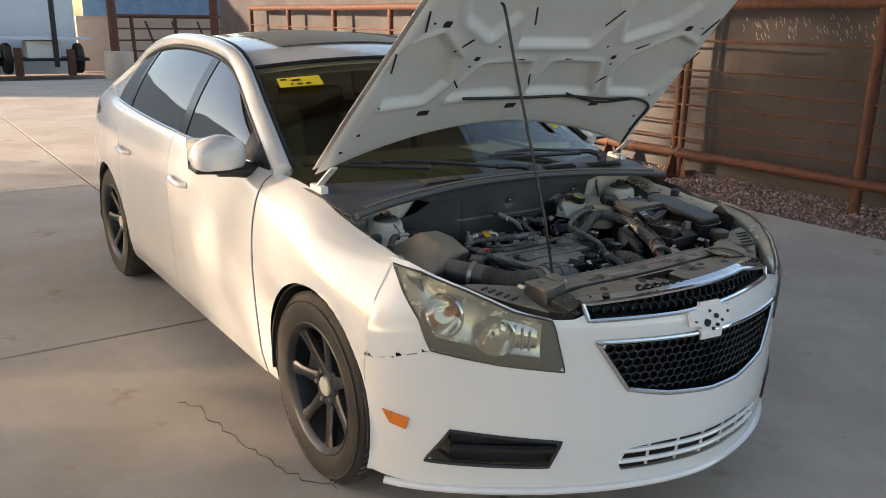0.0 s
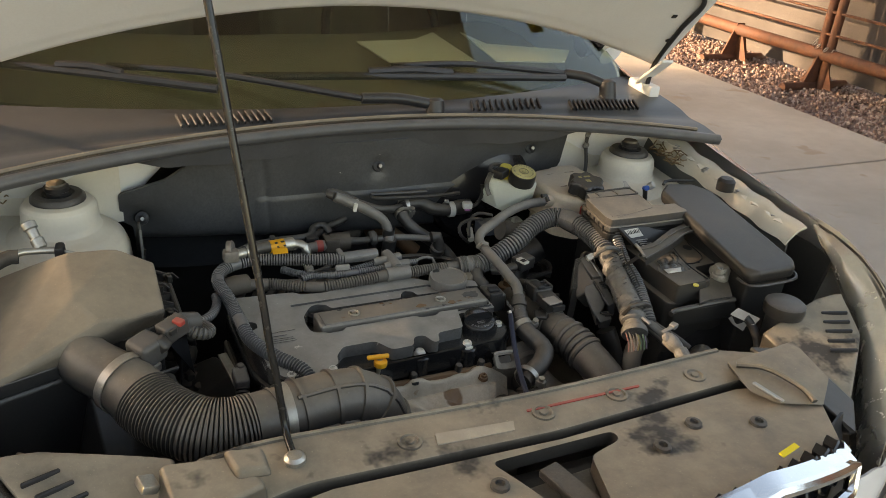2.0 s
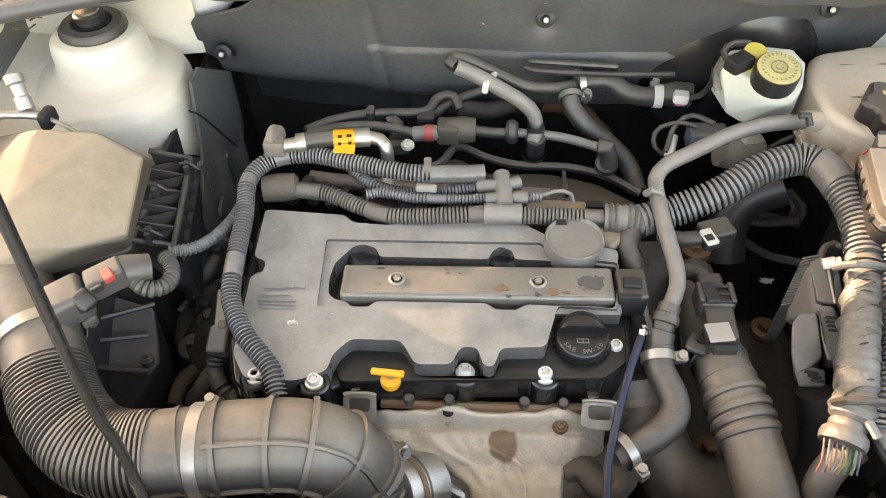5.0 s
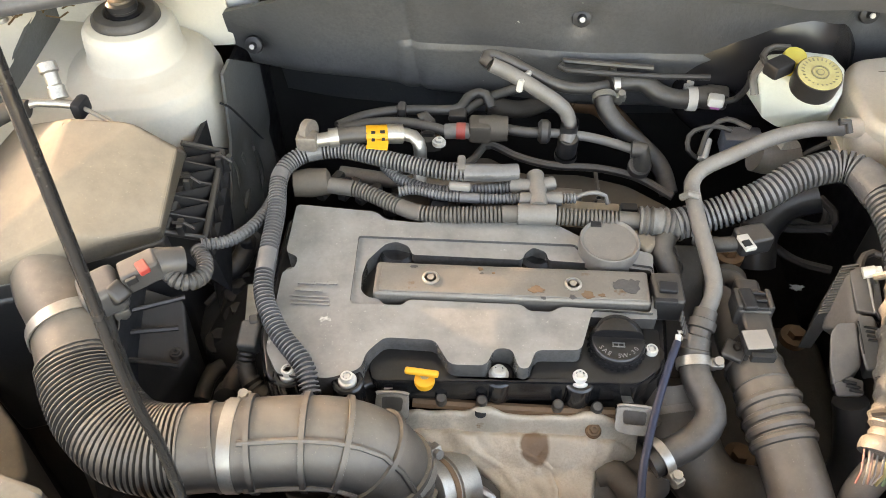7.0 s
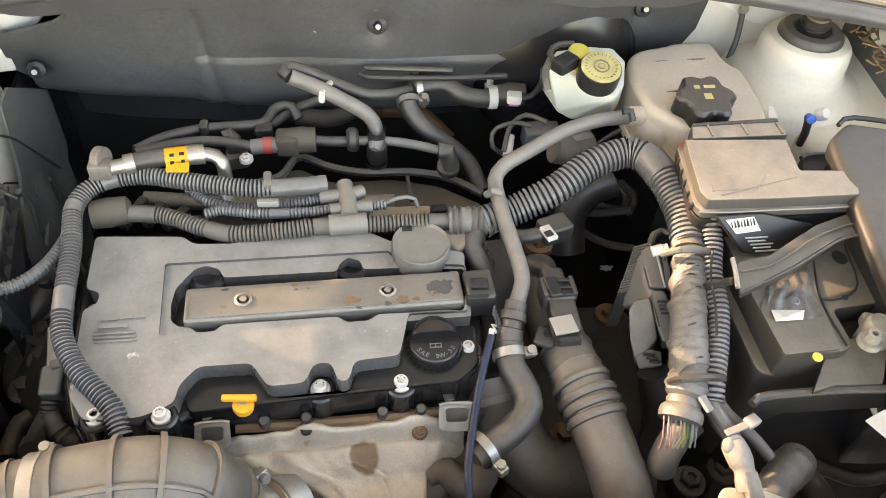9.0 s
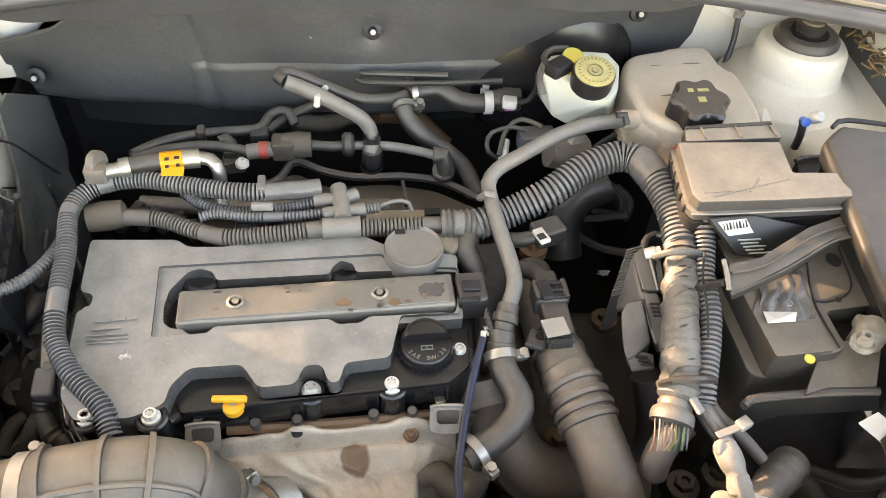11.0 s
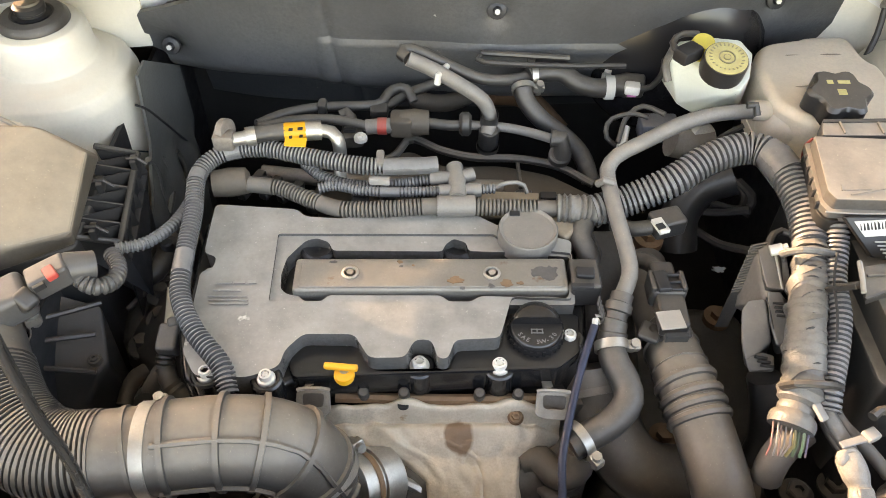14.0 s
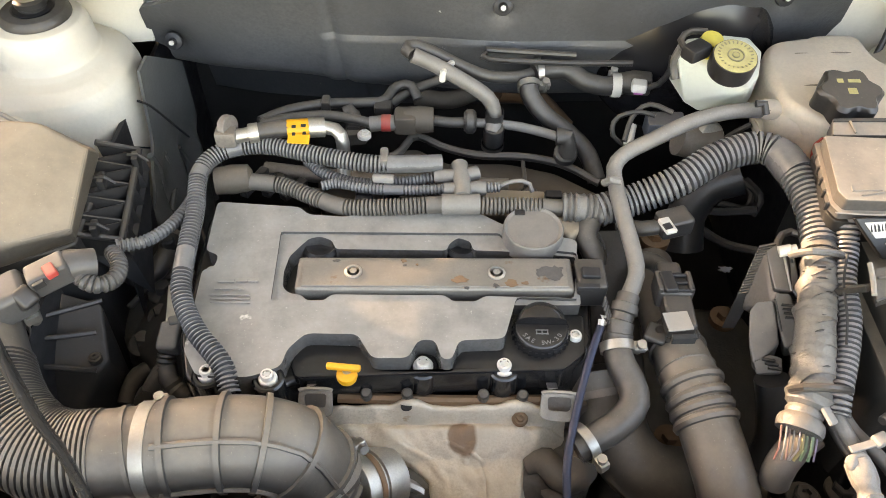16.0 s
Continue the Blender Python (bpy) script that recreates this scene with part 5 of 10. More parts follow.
# strut towers
for s in (-1, 1):
    c = (-0.563, 0.060, 0.0) if s < 0 else (0.595, 0.053, 0.0)
    prof = [(0.118, 0.40), (0.116, 0.60), (0.112, 0.68), (0.108, 0.735), (0.1045, 0.768), (0.098, 0.786), (0.085, 0.797), (0.072, 0.803), (0.0645, 0.808), (0.0615, 0.817), (0.0605, 0.835), (0.0585, 0.847), (0.053, 0.854), (0.044, 0.857), (0.0001, 0.857)]
    def tower(u, v):
        """A round neck on a shoulder that runs out into the apron on the fender's side."""
        k = (1 - v) * (len(prof) - 1)
        i = min(len(prof) - 2, int(k))
        r, z = (prof[i][n] + (prof[i + 1][n] - prof[i][n]) * (k - i) for n in (0, 1))
        a = 6.28318 * u
        out = max(0.0, math.cos(a)) ** 1.5 * max(0.0, min(1.0, (0.806 - z) / 0.02))
        r *= 1 + 0.55 * out
        dent = 0.0025 * noise.noise(Vector((math.cos(a) * 2, math.sin(a) * 2, z * 14))) * (z < 0.80)
        return (c[0] + s * (r + dent) * math.cos(a), c[1] + (r + dent) * math.sin(a), z - 0.012 * out * (r - 0.06) / 0.06)
    part("tower_apron", hull([(s * 0.74, -0.16, 0.80), (s * 0.74, 0.16, 0.82), (s * 0.56, 0.16, 0.795), (s * 0.56, -0.055, 0.775), (s * 0.62, -0.14, 0.775), (s * 0.74, -0.16, 0.60), (s * 0.56, 0.16, 0.60), (s * 0.60, -0.10, 0.60), (s * 0.74, 0.16, 0.60)], 0.02, 4), "dustpaint", car, "dusty white inner apron")
    tw = part("strut_tower", sheet(tower, 64, 84), "dustpaint", car, "dust-covered white strut tower", sharp=60)
    part("mount_ring", lathe([(0.019, 0.853), (0.0205, 0.863), (0.027, 0.868), (0.038, 0.867), (0.0430, 0.862), (0.0440, 0.854), (0.042, 0.850)], c, n=36, cap=False), "hose", tw, "grey rubber mount ring")
    part("mount_well", lathe([(0.024, 0.868), (0.019, 0.858), (0.0001, 0.857)], c, n=24), "black", tw)
    part("mount_nut", lathe([(0.017, 0.855), (0.017, 0.871), (0.0195, 0.873), (0.0195, 0.880), (0.015, 0.883), (0.0001, 0.884)], c, n=20), "boxblack", tw, "black mount cap")
    part("nut_top", lathe([(0.0155, 0.883), (0.015, 0.886), (0.0001, 0.887)], c, n=18), "tan", tw)
    part("cowl_side", hull([(s * 0.40, 0.165, 0.86), (s * 0.74, 0.10, 0.885), (s * 0.74, 0.16, 0.915), (s * 0.32, 0.19, 0.915), (s * 0.46, 0.165, 0.78), (s * 0.74, 0.165, 0.74)], 0.006), "paintin", car, "white inner cowl corner")

# pressed primed panel behind each tower
for s in (-1, 1):
    x_in = 0.444 if s < 0 else 0.482
    def side_wall(u, v):
        y0 = lin([(0, 0.025), (0.25, 0.0), (0.5, -0.08), (1, -0.36)], v)
        y = y0 + (0.17 - y0) * u
        z = 0.80 - 0.75 * max(0, y - 0.06) * (1 - v) - 0.36 * v
        w = max(0.0, min(1.0, (v - 0.35) * 6))
        x = x_in + 0.010 * math.sin(y * 75 + v * 3) * w
        return (s * x, y, z)
    part("side_wall", sheet(side_wall, 60, 50, 0.004), "primer", car, "pressed grey primed side panel", sharp=70)
    part("inner_corner", sheet(lambda u, v: (s * (0.462 + 0.27 * u), 0.152 - 0.03 * u, 0.765 - 0.01 * u + 0.150 * v), 16, 8, 0.004), "dustpaint", car, "dusty white inner corner panel")
part("wall_seam", sweep([Vector((-0.4595, -0.01 + 0.17 * u, 0.705 - 0.15 * u)) for u in np.linspace(0, 1, 14)], 0.0013, 6), "black", car)

# insulation on the firewall: bulged upper pad with pressed lines, undercut below
def pad(u, v):
    z = 0.915 - 0.32 * v
    left = lin([(0.60, -0.436), (0.715, -0.441), (0.748, -0.447), (0.765, -0.468), (0.822, -0.466), (0.852, -0.385), (0.915, -0.30)], z)
    x = left + (0.48 - left) * u
    y = 0.088 + 0.20 * x * x + 0.06 * v
    y += 0.10 / (1 + math.exp(-(v - (0.67 + 0.05 * math.sin(3 * x + 0.5))) * 45))
    for cx, cz in ((-0.431, 0.77), (0.018, 0.854), (0.385, 0.855)):
        d = math.hypot(x - cx, z - cz)
        y += 0.014 * math.exp(-(d / 0.026) ** 2)
    y += 0.006 * math.exp(-((x + 0.215 - 0.12 * (0.9 - z)) / 0.007) ** 2) - 0.005 * (abs(x) < 0.22) * (0.70 < z < 0.80)
    y += 0.004 * math.sin(9 * x) * math.sin(14 * z) + 0.002 * math.sin(31 * x + 5 * z)
    return (x, y, z)
fp = part("firewall_pad", sheet(pad, 150, 70, 0.008), "liner", car, "moulded dark grey insulation pad", sharp=70)
for x, y, z in ((-0.431, 0.137, 0.772), (0.018, 0.098, 0.855), (0.385, 0.128, 0.856)):
    part("push_pin", lathe([(0.013, -0.002), (0.012, 0.002), (0.006, 0.004), (0.004, 0.009), (0.0001, 0.010)], (x, y, z), (72, 0, 0), 16), "black", fp)
    part("pin_tip", lathe([(0.0035, 0.008), (0.0035, 0.0115), (0.0001, 0.012)], (x, y, z), (72, 0, 0), 8), "label", fp)

part("panel_seam", tube([(-0.439, -0.009, 0.780), (-0.439, 0.025, 0.744), (-0.439, 0.093, 0.649), (-0.439, 0.135, 0.591), (-0.439, 0.172, 0.533)], 0.0016, 6), "ink", car)
for pts in ([(-0.443, -0.018, 0.698), (-0.443, -0.007, 0.665), (-0.443, -0.014, 0.637), (-0.443, -0.043, 0.620)], [(-0.443, 0.022, 0.668), (-0.443, 0.031, 0.628), (-0.443, 0.022, 0.603), (-0.443, -0.012, 0.589)], [(-0.443, 0.073, 0.635), (-0.443, 0.088, 0.595), (-0.443, 0.082, 0.564), (-0.443, 0.053, 0.549)]):
    part("panel_rib", tube(pts, 0.0045, 8), "primer", car)

# cowl top, seal and wipers
def seal_y(x):
    return 0.078 - 0.25 * x * x
def cowl(u, v):
    k = 2 * u - 1
    x = 0.755 * k
    a = Vector((x, seal_y(x) + 0.012, 0.945 - 0.03 * k * k))
    b = shield_low(0.5 + 0.5 * k, 0.105)
    p = a.lerp(b, v)
    p.z += 0.006 * math.sin(math.pi * v) - 0.006 * math.exp(-((v - 0.30) / 0.08) ** 2)
    return p
cw = part("cowl_panel", sheet(cowl, 60, 24, 0.004), "cowlgrey", car, "dark grey plastic cowl panel")
part("cowl_seal", sweep([Vector((x, seal_y(x), 0.943 - 0.05 * x * x)) for x in np.linspace(-0.74, 0.74, 60)], 0.011, 12), "sealgrey", car, "worn rubber cowl seal")
part("seal_edge", sweep([Vector((x, seal_y(x) + 0.016, 0.956 - 0.05 * x * x)) for x in np.linspace(-0.70, 0.70, 60)], 0.0045, 8), "tan", car, "sun-faded tan edge strip")
part("cowl_lip", sheet(lambda u, v: (-0.46 + 0.92 * u, seal_y(-0.46 + 0.92 * u) + 0.006 + 0.012 * v, 0.938 - 0.05 * (0.92 * u - 0.46) ** 2 - 0.042 * v * (1 - abs(2 * u - 1) ** 6) + 0.002 * math.sin(u * 60)), 80, 5, 0.004), "sealgrey", car, "drooping lip of the seal")
for x0, x1, n in ((-0.35, -0.19, 14), (0.235, 0.395, 12), (0.47, 0.64, 16)):
    for i in range(n):
        x = x0 + (x1 - x0) * i / (n - 1)
        p = cowl(0.5 + x / 1.51, 0.50 - 0.06 * (x0 > 0.4))
        part("vent_slot", rbox((0.005, 0.044, 0.008), p + Vector((0, 0, 0.003)), (8, 0, -18 if x > 0 else 6), 0.0015, 1), "hose" if x0 < 0 else "black", cw)
def wiper_at(hub, bend, tip, blade, lab):
    w = part("wiper_arm", tube([hub, Vector(hub).lerp(Vector(bend), 0.5) + Vector((0, 0, 0.006)), bend], 0.011, 10), "wiper", car, lab)
    part("wiper_hub", lathe([(0.020, -0.03), (0.019, 0.008), (0.012, 0.014), (0.0001, 0.015)], hub, (-15, 0, 0), 20), "wiper", w)
    part("wiper_link", tube([bend, Vector(bend).lerp(Vector(tip), 0.6) + Vector((0, 0, 0.012)), tip], 0.007, 8), "wiper", w)
    part("blade_saddle", tube([Vector(blade[0]).lerp(Vector(blade[1]), 0.36) + Vector((0, 0, 0.012)), Vector(blade[0]).lerp(Vector(blade[1]), 0.5) + Vector((0, 0, 0.016)), Vector(blade[0]).lerp(Vector(blade[1]), 0.62) + Vector((0, 0, 0.010))], 0.009, 8), "wiper", w)
    part("wiper_blade", tube([blade[0], Vector(blade[0]).lerp(Vector(blade[1]), 0.5) + Vector((0, -0.006, 0.004)), blade[1]], 0.009, 8), "wiper", w)
M["wiper"] = mat("wiper black", (0.022, 0.024, 0.028), 0.35, vary=0.2, scale=20, dust=0.12)
wiper_at((0.606, 0.185, 0.972), (0.519, 0.237, 0.990), (0.111, 0.301, 1.000), ((-0.204, 0.307, 0.985), (0.508, 0.218, 0.985)), "black wiper arm at rest")
wiper_at((0.145, 0.127, 0.965), (-0.006, 0.146, 0.980), (-0.454, 0.359, 1.000), ((-0.697, 0.426, 1.000), (-0.268, 0.228, 0.985)), "black wiper arm at rest")
# papers on the dash
for pts in (((0.131, 0.586, 1.000), (0.294, 0.604, 1.000), (0.376, 0.683, 1.000), (0.352, 0.339, 1.000), (0.142, 0.348, 1.000)), ((0.459, 0.681, 1.000), (0.467, 0.543, 1.000), (0.667, 0.454, 1.000), (0.582, 0.341, 1.000), (0.408, 0.367, 1.000))):
    part("dash_paper", plate([(p[0], p[1]) for p in pts], 0.985, 0.988, 0), "paper", car, "white sheet lying on the dash")

# windshield sticker with its pen marks
stk = part("windshield_sticker", sheet(lambda u, v: shield_point(0.055 + 0.13 * u, 0.80 - 0.10 * v) + Vector((0, -0.012, 0.012)), 4, 4, 0.001), "yellow", car, "yellow paper lot sticker with pen marks")
for u0, v0, w in ((0.30, 0.28, 0.22), (0.36, 0.30, 0.10), (0.06, 0.15, 0.14), (0.26, 0.70, 0.04), (0.40, 0.70, 0.12), (0.60, 0.70, 0.12)):
    part("pen_mark", sheet(lambda u, v: shield_point(0.055 + 0.13 * (u0 + w * u), 0.80 - 0.10 * (v0 + 0.16 * v)) + Vector((0, -0.0145, 0.0145)), 2, 2, 0.0005), "ink", stk)
part("window_sticker", sheet(lambda u, v: shield_point(0.875 + 0.03 * u, 0.30 - 0.16 * v) + Vector((0, -0.012, 0.010)), 3, 3, 0.001), "yellow", car, "small yellow sticker on the glass")

# radiator cover and front beam
COVER_Z = 0.770
beam = part("front_beam", plate(round_poly([(-0.445, -0.545), (-0.36, -0.535), (0.0, -0.556), (0.34, -0.548), (0.42, -0.585), (0.38, -0.625), (0.0, -0.640), (-0.33, -0.628), (-0.47, -0.66)], 0.02), 0.735, COVER_Z, 0.006), "beam", car, "dusty crossbeam over the radiator")
for x, y in ((-0.19, -0.600), (0.0, -0.603), (0.12, -0.60), (0.26, -0.598)):
    part("beam_boss", lathe([(0.017, 0.767), (0.0155, 0.7725), (0.012, 0.773), (0.0105, 0.7705), (0.006, 0.7705), (0.005, 0.773), (0.0001, 0.773)], (x, y, 0.0), n=24), "beam", beam)
part("beam_label", plate([(-0.155, -0.597), (-0.047, -0.606), (-0.054, -0.623), (-0.159, -0.617)], 0.7702, 0.7715, 0), "label2b", beam, "faded pale label")
part("red_strip", plate([(-0.019, -0.591), (0.163, -0.592), (0.162, -0.596), (-0.020, -0.595)], 0.7702, 0.7716, 0), "red", beam, "faded red strip")
part("beam_ridge", tube([(-0.42, -0.553, 0.768), (-0.34, -0.545, 0.770), (0.0, -0.562, 0.770), (0.34, -0.555, 0.770)], 0.004, 8), "beam", beam)
latch = [(-0.108, -0.662), (0.072, -0.660), (0.070, -0.680), (0.014, -0.696), (-0.020, -0.792), (-0.074, -0.788), (-0.090, -0.722)]
def chrome_y(x, z=0.79):
    return nose_y(x, z) + 0.02
front_line = [(x, chrome_y(x)) for x in np.linspace(0.33, -0.40, 17)]
back_line = [(-0.44, -0.665), (-0.30, -0.642), (0.0, -0.652), (0.30, -0.640), (0.43, -0.66)]
part("radiator_cover", plate(back_line + front_line, 0.745, 0.766, 0.004, holes=[round_poly(latch, 0.012)], lift=lambda x, y: 0.028 * max(0, (-0.66 - y) / 0.2)), "beam", car, "dusty plastic radiator cover with a latch cut-out")
for x, y in ((-0.28, -0.703), (-0.122, -0.71), (0.106, -0.718), (0.263, -0.721), (-0.33, -0.76), (0.18, -0.69)):
    part("cover_clip", lathe([(0.012, 0.0), (0.011, 0.004), (0.006, 0.005), (0.005, 0.001), (0.0001, 0.001)], (x, y, 0.768 + 0.028 * max(0, (-0.66 - y) / 0.2)), n=14), "grease", car)
part("hood_latch", join(rbox((0.12, 0.06, 0.03), (-0.015, -0.725, 0.735), (0, 0, 4), 0.006), rbox((0.03, 0.10, 0.012), (-0.03, -0.735, 0.758), (0, 0, 14), 0.003), tube([(-0.05, -0.76, 0.75), (0.0, -0.77, 0.765), (0.04, -0.74, 0.755)], 0.006, 8)), "grease", car, "black hood latch")
# near-black backing sheet, added for the shaded depth of the cut-out
part("latch_backing", rect(-0.12, -0.83, 0.09, -0.64, 0.70, 0.712, 0.004), "void", car)
part("chrome_lip", sheet(lambda u, v: (-0.41 + 0.74 * u, nose_y(-0.41 + 0.74 * u, 0.79) + 0.004 + 0.014 * v, 0.772 + 0.036 * min(1, u * 1.5) - 0.022 * max(0, u - 0.72) / 0.28 + 0.004 * v), 50, 3, 0.003), "chrome", car, "chrome upper lip of the slim grille")
# raised blocks and folded plates at the beam's ends, pale crumpled foam behind it
M["foamw"] = mat("dusty pale plastic", (0.70, 0.66, 0.55), 0.45, vary=0.25, scale=20, dust=0.3, dcol=(0.50, 0.42, 0.32), bump=0.2, bscale=120)
M["terml"] = mat("corroded lead", (0.40, 0.38, 0.34), 0.6, metal=0.3, vary=0.5, scale=60, dust=0.4, dcol=(0.34, 0.29, 0.23), bump=0.4, bscale=160)
part("corner_bracket", plate(round_poly([(0.297, -0.513), (0.304, -0.502), (0.314, -0.503), (0.321, -0.510), (0.333, -0.506), (0.359, -0.518), (0.387, -0.524), (0.431, -0.524), (0.470, -0.532), (0.470, -0.580), (0.30, -0.580), (0.293, -0.528)], 0.005), 0.712, 0.718, 0.002, lift=lambda x, y: 0.006 * math.sin(x * 42) + 0.05 * max(0.0, y + 0.53)), "foamw", car, "pale moulded bracket behind the beam")
part("bracket_clip", hull([(0.318, -0.498, 0.722), (0.334, -0.498, 0.722), (0.337, -0.528, 0.728), (0.320, -0.528, 0.728), (0.318, -0.500, 0.745), (0.332, -0.500, 0.745)], 0.002), "terml", car)
end = part("beam_end", hull([(-0.480, -0.577, 0.800), (-0.398, -0.592, 0.803), (-0.376, -0.642, 0.797), (-0.470, -0.664, 0.792), (-0.488, -0.585, 0.735), (-0.376, -0.590, 0.745), (-0.372, -0.652, 0.745), (-0.474, -0.674, 0.735)], 0.005), "beam", car, "dusty raised end of the crossbeam")
part("beam_step", hull([(-0.412, -0.590, 0.812), (-0.372, -0.598, 0.812), (-0.372, -0.626, 0.808), (-0.402, -0.622, 0.808), (-0.414, -0.588, 0.795), (-0.366, -0.596, 0.795), (-0.366, -0.632, 0.795), (-0.406, -0.628, 0.795)], 0.004), "beam", end)
part("end_clip", rbox((0.020, 0.024, 0.012), (-0.494, -0.590, 0.786), (0, 20, 14), 0.003), "steel", end)
part("end_bracket", hull([(-0.47, -0.682, 0.770), (-0.392, -0.668, 0.776), (-0.385, -0.735, 0.768), (-0.45, -0.748, 0.755), (-0.462, -0.70, 0.70), (-0.39, -0.70, 0.70)], 0.004), "boxblack", car, "black bracket under the beam end")
part("bracket_bolt", hexbolt((-0.428, -0.703, 0.772), 0.008, 0.006), "grease", car)
part("corner_plate", hull([(0.318, -0.598, 0.782), (0.452, -0.594, 0.792), (0.440, -0.680, 0.782), (0.384, -0.722, 0.778), (0.318, -0.700, 0.780), (0.300, -0.664, 0.780), (0.32, -0.60, 0.774), (0.44, -0.60, 0.780), (0.39, -0.71, 0.770)], 0.002), "beam", car, "dusty folded corner plate")
part("plate_fold", tube([(0.322, -0.612, 0.786), (0.352, -0.640, 0.792), (0.372, -0.690, 0.788), (0.372, -0.715, 0.782)], 0.0045, 8), "beam", car)
part("bright_clip", rbox((0.010, 0.046, 0.003), (0.318, -0.680, 0.786), (8, 14, 24), 0.001), "steel", car, "bright bent clip")
# a yellow reflection on the chrome lip, painted as a small plate
part("yellow_reflection", rbox((0.036, 0.008, 0.002), (0.235, -0.795, 0.799), (4, 0, 14), 0.0005, 1), "yellow", car)
for s in (-1, 1):
    # ducts beside the radiator cover, above the lamps
    part("lamp_cover", hull([(s * 0.46, -0.530, 0.768), (s * 0.60, -0.500, 0.790), (s * 0.655, -0.505, 0.800), (s * 0.605, -0.600, 0.778), (s * 0.53, -0.660, 0.757), (s * 0.462, -0.715, 0.735), (s * 0.46, -0.53, 0.70), (s * 0.62, -0.50, 0.72), (s * 0.47, -0.69, 0.69)], 0.006), "beam", car, "dusty panel above the headlight")
    part("side_support", hull([(s * 0.40, -0.56, 0.770), (s * 0.49, -0.58, 0.760), (s * 0.485, -0.70, 0.745), (s * 0.42, -0.76, 0.745), (s * 0.41, -0.66, 0.765), (s * 0.42, -0.60, 0.66), (s * 0.48, -0.66, 0.65)], 0.006), "boxblack", car)
    for k in range(5):
        part("duct_rib", rbox((0.042, 0.005, 0.006), (s * (0.598 - 0.013 * k), -0.545 - 0.018 * k, 0.787 - 0.0045 * k), (0, -8 * s, -28 * s), 0.001, 1), "black", car)
part("headlight_bolt", hexbolt((-0.47, -0.60, 0.765), 0.007), "steel", car)

# prop rod, bent foot in the beam
M["rod"] = mat("black rod", (0.018, 0.018, 0.018), 0.22, vary=0.2, scale=30)
rod = [(-0.331, -0.588, 0.772), (-0.331, -0.575, 0.774), (-0.331, -0.556, 0.777), (-0.331, -0.541, 0.785), (-0.334, -0.532, 0.82), (-0.338, -0.525, 0.860), (-0.342, -0.522, 0.885), (-0.347, -0.512, 0.94), (-0.353, -0.497, 1.0), (-0.373, -0.446, 1.2), (-0.393, -0.395, 1.4), (-0.409, -0.360, 1.55), (-0.412, -0.345, 1.572)]
pr = part("prop_rod", tube(rod, 0.0046, 10, 0.01), "rod", car, "thin black hood prop rod")
part("rod_pivot", lathe([(0.013, 0.0), (0.013, 0.006), (0.009, 0.010), (0.0001, 0.011)], (-0.331, -0.588, 0.770), n=16), "steel", pr)

# ---- engine ----
M["clampz"] = mat("zinc clamp", (0.50, 0.48, 0.43), 0.35, metal=0.75, vary=0.3, scale=40, dust=0.3)
M["bolt"] = mat("zinc bolt", (0.78, 0.76, 0.70), 0.3, metal=0.25, vary=0.2, scale=40, dust=0.15)
M["dimprint"] = mat("worn grey print", (0.16, 0.16, 0.155), 0.6, vary=0.3, scale=50)
M["peel"] = mat("bare metal patch", (0.10, 0.095, 0.09), 0.5, vary=0.4, scale=30)
M["print"] = mat("grey print", (0.42, 0.42, 0.40), 0.6, vary=0.2, scale=50)
M["tan2"] = mat("baked manifold plastic", (0.075, 0.062, 0.05), 0.6, vary=0.3, scale=12, dust=0.5, dcol=(0.17, 0.135, 0.10), bump=0.15, bscale=200)
engine = thing("engine", (-0.07, -0.2, 0.29), "dusty four-cylinder engine under a grey plastic cover", "engine")
part("block", rect(-0.235, -0.40, 0.125, -0.10, 0.29, 0.60, 0.02), "grease", engine)
part("head_flange", rect(-0.25, -0.370, 0.115, -0.12, 0.60, 0.665, 0.008), "alloy", engine, "oily cast head")
CZ = 0.742
# lower dark moulding of the valve cover
skirt = [(-0.334, -0.143), (0.109, -0.172), (0.109, -0.277), (0.103, -0.336), (0.080, -0.356), (-0.025, -0.361), (-0.100, -0.365), (-0.203, -0.376), (-0.213, -0.386), (-0.312, -0.378), (-0.331, -0.319)]
vc = part("valve_cover", plate(round_poly(skirt, 0.012), 0.655, 0.716, 0.008, seg=3), "skirt", engine, "black plastic valve cover")
part("cover_gasket", plate(round_poly([(x * 1.012 - 0.001, y * 1.012 + 0.003) for x, y in skirt], 0.012), 0.645, 0.662, 0.003), "alloy", engine)
# raised dusty top plate with its open well
top = [(-0.318, -0.148), (-0.221, -0.155), (-0.210, -0.167), (-0.166, -0.170), (-0.139, -0.162), (-0.011, -0.162), (0.017, -0.181), (0.097, -0.202), (0.092, -0.238), (0.085, -0.287), (0.025, -0.284), (0.010, -0.339), (-0.036, -0.342), (-0.043, -0.365), (-0.053, -0.365), (-0.060, -0.342), (-0.077, -0.342), (-0.086, -0.364), (-0.122, -0.365), (-0.139, -0.336), (-0.191, -0.336), (-0.207, -0.356), (-0.210, -0.376), (-0.239, -0.389), (-0.291, -0.388), (-0.309, -0.359), (-0.3135, -0.253), (-0.301, -0.249), (-0.300, -0.231), (-0.3155, -0.226)]
